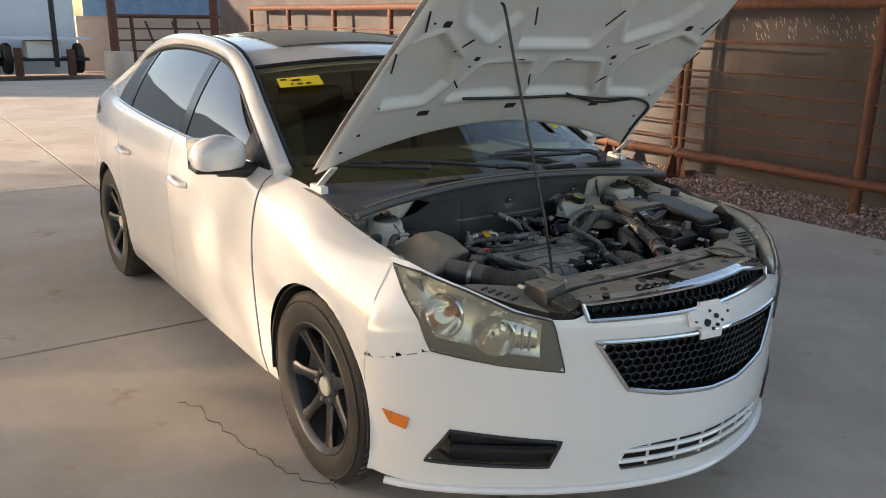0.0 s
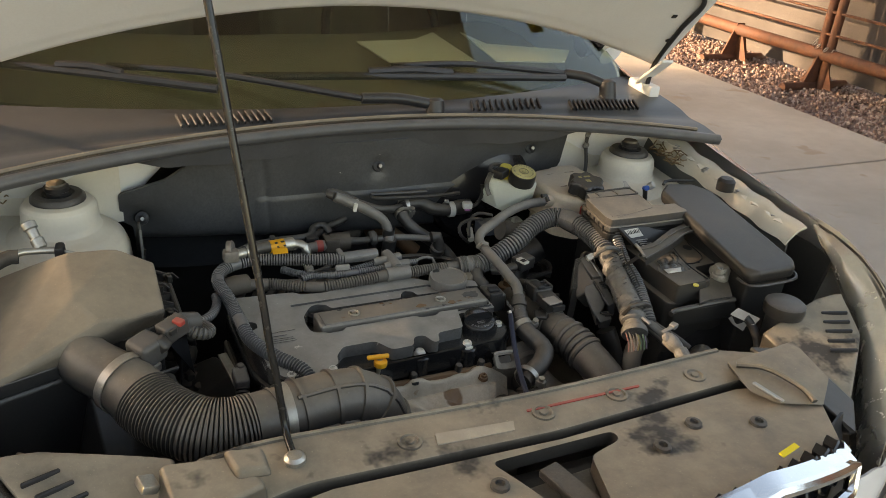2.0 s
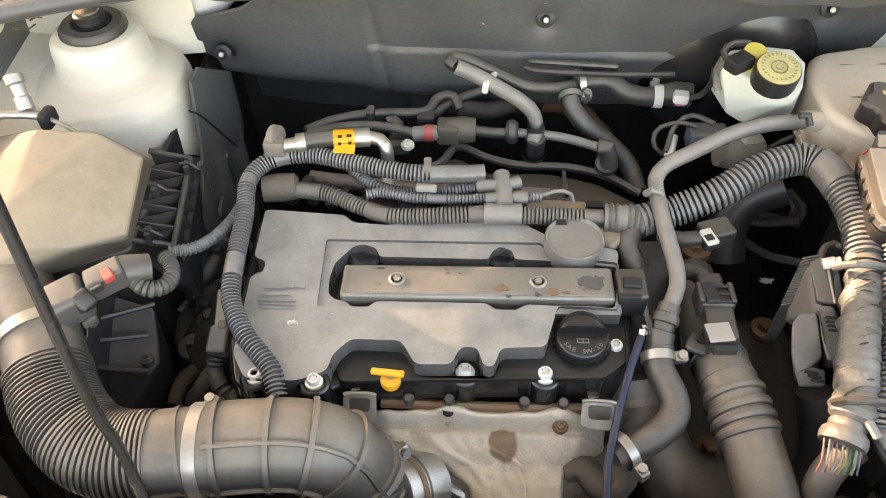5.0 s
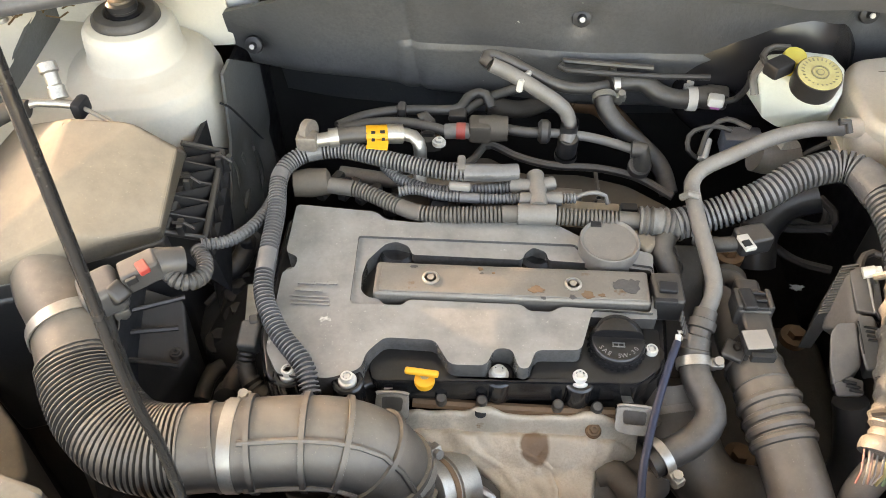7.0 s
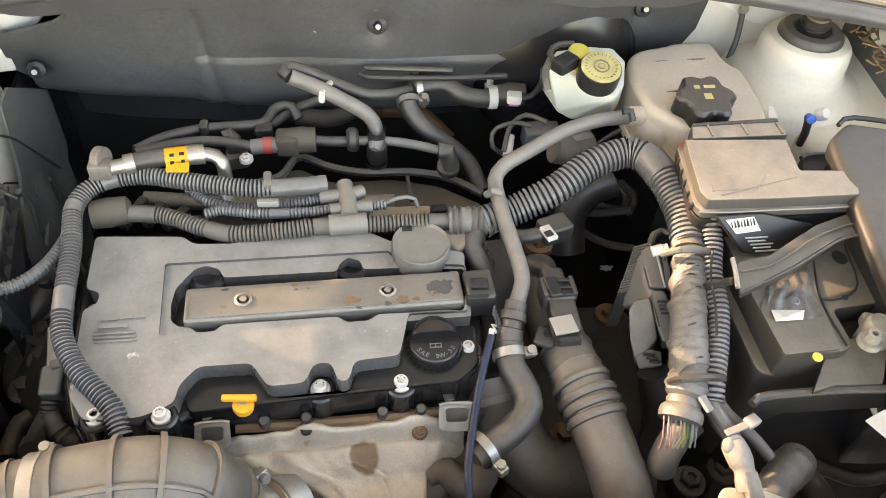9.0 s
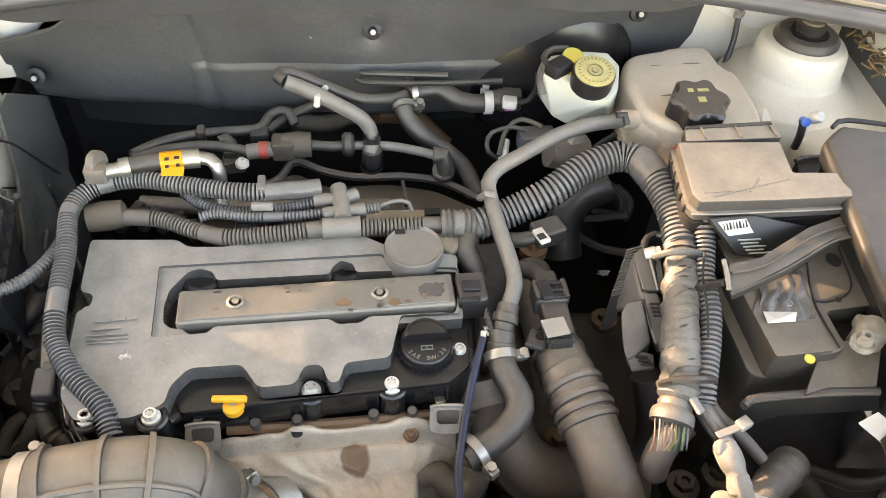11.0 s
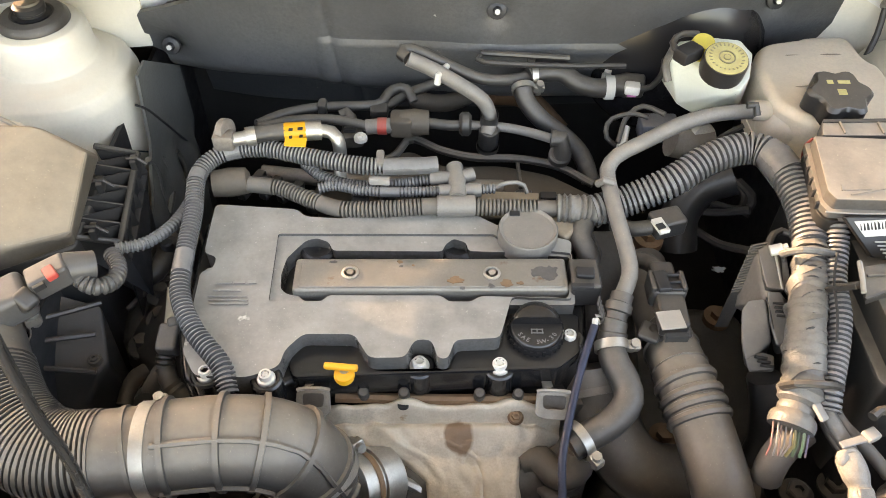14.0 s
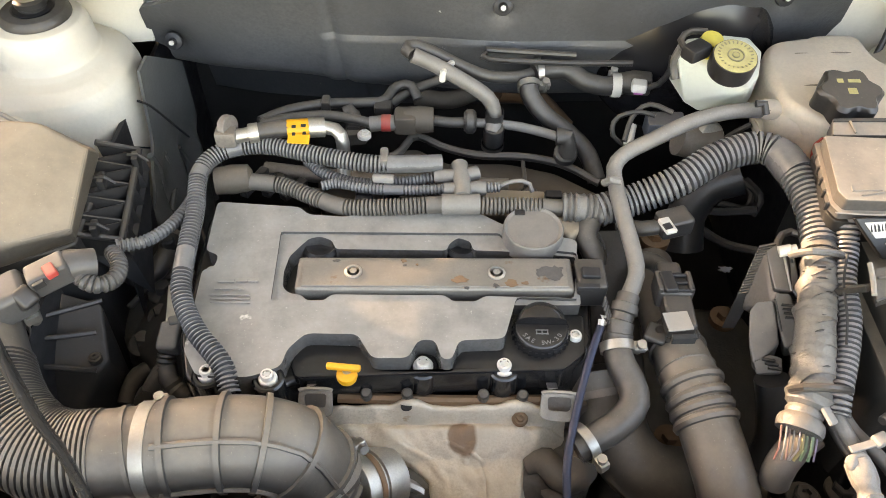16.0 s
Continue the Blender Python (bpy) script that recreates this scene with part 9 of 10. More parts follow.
for i in range(48):
    a = 6.28318 * i / 48
    r = 0.0345 + 0.0040 * math.cos(6 * a)
    ring0.append(kb.verts.new((r * math.cos(a), r * math.sin(a), -0.022)))
    ring1.append(kb.verts.new((r * math.cos(a), r * math.sin(a), 0.0)))
    ring2.append(kb.verts.new((r * 0.88 * math.cos(a), r * 0.88 * math.sin(a), 0.0045)))
for A, B in ((ring0, ring1), (ring1, ring2)):
    for i in range(48):
        kb.faces.new((A[i], A[(i + 1) % 48], B[(i + 1) % 48], B[i]))
kb.faces.new(ring2)
bmesh.ops.transform(kb, matrix=pose(*kc, 8, 0, 0), verts=kb.verts[:])
kcap = part("cap", kb, "boxblack", ct, "black lobed pressure cap")
part("cap_print", join(*[rbox((w, h, 0.0008), (kc[0] + x, kc[1] + y, kc[2] + 0.0045 + 0.14 * y), (8, 0, 0), 0) for x, y, w, h in ((-0.010, 0.012, 0.007, 0.006), (0.006, 0.012, 0.014, 0.005), (0.0, -0.004, 0.010, 0.009), (0.0, -0.004, 0.006, 0.005))]), "capyellow", kcap)
tp_ = part("tank_hose", tube([(0.331, -0.043, 0.805), (0.284, -0.052, 0.808), (0.237, -0.067, 0.805), (0.187, -0.091, 0.795), (0.157, -0.103, 0.785), (0.143, -0.120, 0.778), (0.143, -0.147, 0.772), (0.147, -0.190, 0.765), (0.153, -0.225, 0.755), (0.154, -0.255, 0.750), (0.147, -0.274, 0.745), (0.138, -0.290, 0.740)], 0.0092, 14), "pale_hose", ct, "long pale overflow hose")
part("hose_clip", tube([(0.309, -0.058, 0.825), (0.318, -0.056, 0.828), (0.322, -0.065, 0.815)], 0.0045, 8), "boxblack", ct)
part("pipe_bracket", tube([(0.129, -0.143, 0.775), (0.135, -0.148, 0.786), (0.146, -0.148, 0.782)], 0.0045, 8), "pale_hose", ct)
qc = part("quick_connect", tube([(0.143, -0.281, 0.743), (0.137, -0.297, 0.735), (0.132, -0.312, 0.725), (0.130, -0.325, 0.715)], lambda a, g: 0.0122 if a < 0.22 else (0.0146 if a < 0.40 else (0.0118 if a < 0.55 else (0.0142 if a < 0.80 else 0.0155))), 20, 0.0012), "hose", ct, "dark stepped quick connector")
for k in range(5):
    part("grip_rib", rbox((0.0026, 0.012, 0.004), (0.1165 + 0.0012 * k, -0.290 - 0.0042 * k, 0.742 - 0.002 * k), (20, -20, -24), 0.0008, 1), "boxblack", qc)
part("spring_ring", tube([(0.119, -0.307, 0.725), (0.112, -0.303, 0.728), (0.117, -0.299, 0.732), (0.126, -0.302, 0.730)], 0.0022, 6), "bolt", ct)

# radiator hoses and the charge pipe
rh = thing("radiator_hose", (0.142, -0.370, 0.700), "bent grey radiator hose with worm clamps", "hose")
hose("hose", [(0.130, -0.321, 0.715), (0.130, -0.344, 0.712), (0.140, -0.367, 0.705), (0.141, -0.387, 0.700), (0.124, -0.405, 0.692), (0.098, -0.419, 0.685), (0.081, -0.427, 0.680)], 0.0155, "hose", rh, n=18)
part("clamp", clamp_ring((0.129, -0.329, 0.715), (0.05, -1, -0.35), 0.0165, 0.010), "clampz", rh, "bright worm clamp")
part("clamp", clamp_ring((0.090, -0.422, 0.683), (-0.8, -0.5, -0.1), 0.0190, 0.010), "steel", rh)
hose("stub", [(0.130, -0.321, 0.715), (0.134, -0.302, 0.705)], 0.013, "black", rh)
lh = thing("lower_hose", (0.145, -0.387, 0.600), "wide dusty rubber hose low beside the engine", "hose")
hose("hose", [(0.119, -0.327, 0.660), (0.128, -0.354, 0.640), (0.141, -0.391, 0.620), (0.172, -0.413, 0.600), (0.232, -0.412, 0.580), (0.286, -0.418, 0.560)], 0.036, "duct", lh, n=22)
hose("cuff", [(0.116, -0.320, 0.665), (0.120, -0.339, 0.650)], 0.039, "duct", lh, n=22)
part("clamp", clamp_ring((0.121, -0.345, 0.648), (0.2, -1, -0.5), 0.038, 0.008), "alloy", lh)
cl = thing("clutch_line", (0.090, -0.371, 0.700), "thin dark blue hose", "hose")
hose("hose", [(0.110, -0.317, 0.735), (0.098, -0.347, 0.725), (0.086, -0.382, 0.712), (0.076, -0.417, 0.700), (0.069, -0.448, 0.690), (0.068, -0.484, 0.670)], 0.0042, "bluehose", cl)
hose("tip", [(0.111, -0.311, 0.739), (0.110, -0.317, 0.735)], 0.003, "label", cl, n=8)
hl = thing("bypass_hose", (0.067, -0.412, 0.620), "short curled coolant hose", "hose")
hose("hose", [(0.036, -0.417, 0.630), (0.053, -0.416, 0.635), (0.075, -0.436, 0.630), (0.092, -0.431, 0.640), (0.093, -0.419, 0.660)], 0.0155, "tan2", hl)
hose("braided", [(0.036, -0.431, 0.620), (0.060, -0.439, 0.610), (0.083, -0.452, 0.600)], 0.009, "alloy", hl)
cpipe = thing("charge_pipe", (0.218, -0.385, 0.660), "large ribbed charge air pipe with a pressure sensor", "air pipe")
pp = [(0.197, -0.175, 0.670), (0.193, -0.240, 0.685), (0.196, -0.302, 0.695), (0.201, -0.349, 0.700), (0.209, -0.386, 0.695), (0.217, -0.425, 0.685), (0.225, -0.459, 0.670), (0.234, -0.491, 0.640)]
pipe = part("pipe", tube(pp, lambda s, g: 0.0265 + 0.0035 * min(1, max(0, s - 0.2) * 3), 26, 0.008), "duct", cpipe, "smooth grey-brown pipe")
Q_ = even(curve_pts(pp, 0.004), 0.004)
for k in (0.575, 0.613, 0.651, 0.689):
    i = int(k * (len(Q_) - 1))
    d = (Q_[i + 2] - Q_[i - 2]).normalized()
    b = lathe([(0.028, -0.006), (0.0325, -0.004), (0.034, 0.0), (0.0325, 0.004), (0.028, 0.006)], n=32, cap=False)
    bmesh.ops.transform(b, matrix=frame_to(Q_[i], Q_[i] + d), verts=b.verts[:])
    part("bellows_ring", b, "duct", pipe)
for k in (0.44, 0.52):
    i = int(k * (len(Q_) - 1))
    d = (Q_[i + 2] - Q_[i - 2]).normalized()
    b = lathe([(0.0285, -0.002), (0.0312, 0.0), (0.0285, 0.002)], n=32, cap=False)
    bmesh.ops.transform(b, matrix=frame_to(Q_[i], Q_[i] + d), verts=b.verts[:])
    part("collar", b, "duct", pipe)
sb = part("sensor_base", hull([(0.165, -0.308, 0.722), (0.210, -0.266, 0.728), (0.213, -0.326, 0.728), (0.179, -0.331, 0.722), (0.174, -0.291, 0.690), (0.228, -0.302, 0.690), (0.225, -0.235, 0.690)], 0.004), "boxblack", cpipe)
part("sensor", beam_between((0.191, -0.278, 0.742), (0.190, -0.329, 0.742), 0.030, 0.022, 0.004), "boxblack", sb)
part("sensor_label", beam_between((0.183, -0.312, 0.754), (0.186, -0.335, 0.754), 0.026, 0.002, 0.0006), "label2", sb, "pale square sensor face")
part("sensor_screw", hexbolt((0.173, -0.315, 0.724), 0.006, 0.004), "grease", sb)
plug2 = part("plug", join(beam_between((0.190, -0.240, 0.740), (0.189, -0.262, 0.744), 0.026, 0.022, 0.005), beam_between((0.190, -0.258, 0.742), (0.189, -0.290, 0.745), 0.038, 0.024, 0.004)), "boxblack", cpipe, "black sensor plug")
part("plug_tab", beam_between((0.181, -0.262, 0.758), (0.184, -0.290, 0.760), 0.014, 0.007, 0.002), "black", plug2)
for x in (0.1735, 0.2055):
    part("plug_ear", beam_between((x, -0.260, 0.752), (x, -0.288, 0.754), 0.006, 0.014, 0.002), "boxblack", plug2)
for y in (-0.266, -0.276, -0.286):
    part("plug_rib", beam_between((0.176, y, 0.7575), (0.203, y, 0.7575), 0.003, 0.004, 0.001), "black", plug2)
part("sensor_mouth", rbox((0.024, 0.006, 0.010), (0.188, -0.341, 0.748), (0, 0, 2), 0.001), "ink", sb)
part("sensor_flange", beam_between((0.160, -0.312, 0.724), (0.180, -0.322, 0.724), 0.024, 0.008, 0.003), "boxblack", sb)
hose("plug_lead", [(0.187, -0.244, 0.740), (0.182, -0.228, 0.735), (0.165, -0.218, 0.730)], 0.010, "hose", cpipe)
hose("throttle_hose", [(0.272, -0.082, 0.600), (0.271, -0.057, 0.640), (0.291, -0.044, 0.680), (0.330, -0.043, 0.700)], 0.026, "boxblack", cpipe, "dark thick hose in the gap", n=18)
# white-faced plug and loom by the thermostat
wp = thing("sensor_plug", (0.198, -0.185, 0.750), "dark sensor plug with a white lock", "plug")
part("body", beam_between((0.187, -0.191, 0.755), (0.223, -0.179, 0.755), 0.028, 0.024, 0.004), "boxblack", wp)
part("lock", beam_between((0.186, -0.206, 0.769), (0.198, -0.202, 0.769), 0.022, 0.005, 0.001), "label", wp, "white lock")
part("lock_slot", beam_between((0.187, -0.209, 0.772), (0.195, -0.206, 0.772), 0.008, 0.002, 0), "ink", wp)
hose("lead", [(0.189, -0.187, 0.750), (0.168, -0.186, 0.745), (0.148, -0.172, 0.740)], 0.009, "hose", wp)
hose("lead", [(0.115, -0.173, 0.740), (0.108, -0.191, 0.735), (0.117, -0.207, 0.725), (0.119, -0.216, 0.715)], 0.013, "hose", wp)
for k in range(3):
    part("boot_ring", lathe([(0.0140, -0.0012), (0.0152, 0.0), (0.0140, 0.0012)], Vector((0.112, -0.192, 0.732)).lerp(Vector((0.119, -0.205, 0.722)), k / 2.0), (60, 0, 0), 18, False), "hose", wp)

# engine control module with cooling fins
ecu = thing("control_module", (0.30, -0.27, 0.60), "finned grey control module on a bracket", "control module")
part("case", hull([(0.286, -0.237, 0.775), (0.300, -0.237, 0.778), (0.297, -0.285, 0.768), (0.287, -0.301, 0.750), (0.272, -0.265, 0.735), (0.268, -0.280, 0.720), (0.358, -0.185, 0.700), (0.344, -0.267, 0.680), (0.298, -0.271, 0.690)], 0.004), "pale2", ecu, "dusty aluminium case")
fa, fb = Vector((0.285, -0.241, 0.776)), Vector((0.268, -0.270, 0.733))
for k in range(18):
    c = fa.lerp(fb, k / 17.0)
    part("fin", hull([c + Vector((-0.004, 0.0, 0.001)), c + Vector((0.012, 0.0, 0.006)), c + Vector((0.012, 0.0022, 0.006)), c + Vector((-0.004, 0.0022, 0.001)), c + Vector((-0.006, 0.0, -0.06)), c + Vector((0.008, 0.0, -0.06))], 0), "pale2", ecu)
part("front_plate", hull([(0.282, -0.250, 0.784), (0.297, -0.244, 0.785), (0.305, -0.250, 0.784), (0.303, -0.294, 0.768), (0.286, -0.291, 0.768), (0.284, -0.272, 0.775), (0.308, -0.289, 0.758), (0.288, -0.287, 0.758), (0.314, -0.240, 0.772)], 0.002), "pale2", ecu, "tan dusted mounting plate")
part("plate_edge", tube([(0.300, -0.251, 0.785), (0.300, -0.276, 0.778), (0.302, -0.294, 0.769)], 0.0014, 6), "label2", ecu)
wp0, wp1 = (0.295, -0.310, 0.766), (0.275, -0.353, 0.731)
part("back_bracket", hull([(0.308, -0.243, 0.776), (0.315, -0.254, 0.776), (0.316, -0.283, 0.764), (0.311, -0.294, 0.758), (0.304, -0.282, 0.764), (0.331, -0.272, 0.720), (0.340, -0.202, 0.720)], 0.002), "label2", ecu)
part("bracket_hook", tube([(0.302, -0.237, 0.770), (0.310, -0.220, 0.770), (0.321, -0.211, 0.770), (0.333, -0.214, 0.770), (0.335, -0.228, 0.768)], 0.0042, 8), "pale2", ecu)
part("connector_cover", hull([(0.260, -0.307, 0.752), (0.268, -0.298, 0.757), (0.286, -0.298, 0.760), (0.286, -0.319, 0.752), (0.288, -0.338, 0.738), (0.274, -0.349, 0.732), (0.260, -0.354, 0.726), (0.257, -0.336, 0.738), (0.269, -0.347, 0.700), (0.303, -0.320, 0.690)], 0.003), "covergrey", ecu, "grey connector cover")
part("connector_shroud", hull([(0.287, -0.292, 0.765), (0.304, -0.293, 0.765), (0.307, -0.316, 0.752), (0.308, -0.340, 0.738), (0.292, -0.342, 0.736), (0.286, -0.319, 0.752), (0.327, -0.322, 0.700), (0.310, -0.321, 0.690)], 0.003), "covergrey", ecu)
for k in range(4):
    part("shroud_slot", rbox((0.012, 0.0016, 0.003), (wp0[0] + 0.0004 * k, wp0[1] - 0.0044 * k, 0.7655 - 0.0012 * k), (14, 0, -6), 0), "ink", ecu)
part("cover_seam", tube([(0.285, -0.301, 0.764), (0.287, -0.318, 0.756), (0.289, -0.330, 0.748)], 0.0010, 6), "ink", ecu)
part("connector_end", hull([(0.260, -0.353, 0.728), (0.277, -0.347, 0.733), (0.290, -0.349, 0.730), (0.290, -0.361, 0.720), (0.264, -0.362, 0.718), (0.280, -0.341, 0.690), (0.303, -0.343, 0.690)], 0.002), "covergrey", ecu)
for k in range(3):
    part("end_clip", rbox((0.013, 0.0028, 0.004), (wp1[0] + 0.002 * k, wp1[1] - 0.0050 * k, 0.731), (20, 0, -12), 0.0006, 1), "ink", ecu)
part("stud", lathe([(0.006, 0.0), (0.006, 0.012), (0.0045, 0.013), (0.0045, 0.018), (0.0001, 0.018)], (0.294, -0.256, 0.786), (0, 70, 0), 12), "bolt", ecu)
part("stud_washer", lathe([(0.0085, 0.0), (0.0085, 0.002), (0.0001, 0.002)], (0.309, -0.253, 0.778), (0, 70, 0), 16), "steel", ecu)
hose("loom_down", [(0.292, -0.348, 0.690), (0.300, -0.363, 0.660), (0.305, -0.381, 0.620), (0.298, -0.394, 0.580)], 0.018, "boxblack", ecu)
for pts in ([(0.285, -0.053, 0.620), (0.328, -0.070, 0.600), (0.371, -0.085, 0.600)], [(0.283, -0.020, 0.620), (0.324, -0.030, 0.620), (0.369, -0.046, 0.640)], [(0.355, 0.023, 0.640), (0.375, -0.000, 0.630), (0.365, -0.024, 0.620), (0.328, -0.013, 0.620)], [(0.368, 0.012, 0.640), (0.379, -0.022, 0.640), (0.369, -0.037, 0.620)]):
    hose("shift_cable", pts, 0.006, "grease", ecu, n=8)
single("torn_scrap", plate(blot((0.336, -0.088, 0.570), 0.011, 17), 0.565, 0.5665, 0), "bluew", "pale torn scrap of film low in the bay", "debris")

# ---- battery corner ----
M["battop"] = mat("battery top", (0.030, 0.029, 0.028), 0.5, vary=0.3, scale=12, dust=0.66, dcol=(0.235, 0.195, 0.150), bump=0.2, bscale=220)
M["sticker"] = mat("clear film", (0.17, 0.155, 0.135), 0.12, vary=0.5, scale=60, bump=0.4, bscale=120)
M["strapk"] = mat("painted steel strap", (0.035, 0.034, 0.033), 0.45, vary=0.35, scale=14, dust=0.55, dcol=(0.235, 0.195, 0.15), bump=0.2, bscale=200)
M["fusegrey"] = mat("dusted lid plastic", (0.060, 0.058, 0.057), 0.42, vary=0.4, scale=7, dust=0.78, dcol=(0.37, 0.32, 0.26), bump=0.15, bscale=260)
M["boxlid"] = mat("relay lid plastic", (0.028, 0.027, 0.027), 0.40, vary=0.35, scale=9, dust=0.26, dcol=(0.24, 0.205, 0.165), bump=0.15, bscale=220)
M["bluecap"] = mat("blue cap", (0.03, 0.12, 0.45), 0.4, vary=0.1, scale=30)
bat = thing("battery", (0.47, -0.36, 0.60), "black car battery with worn labels under a bracket", "battery")
part("case", plate(round_poly([(0.366, -0.240), (0.361, -0.330), (0.3615, -0.405), (0.372, -0.413), (0.475, -0.410), (0.560, -0.395), (0.565, -0.250)], 0.008), 0.60, 0.768, 0.004), "battop", bat, "black plastic case with a dusty shoulder")
bt = part("top", plate(round_poly([(0.374, -0.225), (0.374, -0.412), (0.440, -0.411), (0.452, -0.404), (0.452, -0.360), (0.560, -0.352), (0.562, -0.240)], 0.006), 0.764, 0.800, 0.0025), "battop", bat, "dusty grey top")
part("cell_cover", plate(round_poly([(0.373, -0.356), (0.375, -0.412), (0.436, -0.410), (0.441, -0.350), (0.452, -0.309), (0.419, -0.327), (0.383, -0.342)], 0.004), 0.798, 0.8022, 0.001), "battop", bt)
for pts in ([(0.463, -0.287, 0.800), (0.444, -0.347, 0.801), (0.443, -0.406, 0.801)], [(0.444, -0.347, 0.801), (0.464, -0.349, 0.801), (0.493, -0.332, 0.801), (0.503, -0.288, 0.801), (0.507, -0.273, 0.801)]):
    part("groove", tube(pts, 0.0011, 6), "ink", bt)
part("finger_hole", plate([(0.492 + 0.008 * math.cos(a), -0.292 + 0.010 * math.sin(a)) for a in [6.28318 * k / 16 for k in range(16)]], 0.799, 0.8008, 0), "ink", bt)
for q in ((0.471, -0.347, 0.800), (0.510, -0.348, 0.800)):
    part("rivet_hole", lathe([(0.0032, 0.0), (0.0032, 0.0012), (0.0001, 0.0013)], q, n=10), "ink", bt)
lab = part("label", hull([(0.348, -0.262, 0.843), (0.403, -0.258, 0.840), (0.466, -0.263, 0.824), (0.421, -0.284, 0.802), (0.382, -0.284, 0.808), (0.348, -0.258, 0.839), (0.402, -0.253, 0.837), (0.465, -0.258, 0.820), (0.420, -0.279, 0.799), (0.381, -0.279, 0.804)], 0.001, 1), "battery", bt, "black slanted label panel")
part("bar_label", hull([(0.359, -0.265, 0.839), (0.392, -0.261, 0.839), (0.401, -0.270, 0.826), (0.372, -0.273, 0.826), (0.359, -0.264, 0.839), (0.392, -0.260, 0.838), (0.401, -0.269, 0.825), (0.372, -0.272, 0.825)], 0), "label", lab, "white bar label")
for k in range(8):
    q = Vector((0.367, -0.270, 0.832)).lerp(Vector((0.393, -0.267, 0.832)), k / 7.0)
    part("bar_print", beam_between(q, q + Vector((-0.002, 0.006, 0.006)), 0.0008 + 0.0006 * (k % 3), 0.0012, 0), "ink", lab)
for k in range(5):
    a = Vector((0.383, -0.275, 0.821)) + Vector((0.013, -0.008, -0.013)) * (k / 4.0)
    part("small_print", beam_between(a, a + Vector((0.030, 0.002, -0.002)) * (0.9 - 0.2 * (k % 2)), 0.0014, 0.0012, 0), "print", lab)
fa_, fb_, fc_, fd_ = [Vector(q) for q in [(0.390, -0.330, 0.801), (0.447, -0.306, 0.801), (0.434, -0.372, 0.801), (0.380, -0.370, 0.801)]]
def film(u, v):
    q = fa_.lerp(fb_, u).lerp(fd_.lerp(fc_, u), v)
    return q + Vector((0.002 * math.sin(v * 9), 0.002 * math.sin(u * 8), 0.0016 + 0.0016 * noise.noise(Vector((u * 5, v * 3, 1))) + 0.0008 * math.sin(u * 21 + v * 7)))
lb = part("torn_sticker", sheet(film, 18, 18, 0.0004), "sticker", bat, "wrinkled torn caution film")
part("sticker_fold", hull([(0.382, -0.359, 0.805), (0.395, -0.367, 0.807), (0.417, -0.363, 0.806), (0.411, -0.374, 0.804), (0.381, -0.374, 0.804), (0.391, -0.372, 0.808)], 0.0004, 1), "label", lb)
part("sticker_ring", lathe([(0.0048, 0.0), (0.0048, 0.0006), (0.0036, 0.0006), (0.0036, 0.0)], (0.414, -0.349, 0.803), n=16, cap=False), "label2", lb)
part("vent_dot", lathe([(0.0050, 0.0), (0.0050, 0.002), (0.0001, 0.0025)], (0.408, -0.416, 0.799), n=16), "yellowc", bat, "yellow vent plug")
part("corner_block", plate(round_poly([(0.453, -0.404), (0.453, -0.362), (0.555, -0.354), (0.555, -0.392)], 0.004), 0.74, 0.778, 0.002), "battery", bat)
term = part("terminal_clamp", join(lathe([(0.016, -0.02), (0.016, 0.008), (0.012, 0.014), (0.0001, 0.015)], (0.484, -0.391, 0.800), (0, 0, 0), 18), rbox((0.05, 0.022, 0.016), (0.498, -0.386, 0.797), (0, 0, -20), 0.004), hexbolt((0.464, -0.407, 0.808), 0.008, 0.012)), "terml", bat, "corroded terminal clamp")
part("hold_down", plate(round_poly([(0.353, -0.317), (0.389, -0.312), (0.458, -0.274), (0.506, -0.257), (0.553, -0.253), (0.533, -0.291), (0.505, -0.286), (0.475, -0.294), (0.411, -0.327), (0.341, -0.356)], 0.004), 0.826, 0.831, 0.0012, lift=lambda x, y: 0.004 * math.sin((x - 0.34) * 16)), "strapk", bat, "bent dusty hold-down strap")
part("strap_flange", hull([(0.341, -0.353, 0.828), (0.406, -0.330, 0.832), (0.470, -0.299, 0.834), (0.419, -0.321, 0.812), (0.352, -0.346, 0.808), (0.485, -0.288, 0.815)], 0.0015, 1), "strapk", bat)
part("strap_ridge", tube([(0.351, -0.330, 0.833), (0.387, -0.325, 0.835), (0.453, -0.291, 0.836), (0.500, -0.276, 0.836), (0.538, -0.276, 0.835)], 0.0013, 8), "strapk", bat)
part("strap_lip", tube([(0.341, -0.356, 0.830), (0.408, -0.330, 0.833), (0.471, -0.299, 0.835), (0.500, -0.292, 0.835), (0.528, -0.295, 0.834)], 0.0016, 8), "boxblack", bat)
part("strap_edge", tube([(0.346, -0.317, 0.838), (0.344, -0.333, 0.836), (0.341, -0.350, 0.832)], 0.0026, 8), "label2", bat)
part("clamp_foot", beam_between((0.300, -0.250, 0.70), (0.345, -0.335, 0.825), 0.010, 0.006, 0.001), "boxblack", bat)
tray = thing("battery_tray", (0.50, -0.45, 0.45), "black battery tray with a front lip", "battery tray")
part("tray", hull([(0.369, -0.403, 0.700), (0.431, -0.404, 0.720), (0.533, -0.383, 0.730), (0.627, -0.376, 0.730), (0.393, -0.401, 0.670), (0.560, -0.390, 0.670), (0.657, -0.384, 0.670), (0.36, -0.30, 0.45), (0.62, -0.30, 0.45), (0.62, -0.50, 0.45), (0.36, -0.47, 0.45)], 0.006), "black", tray)
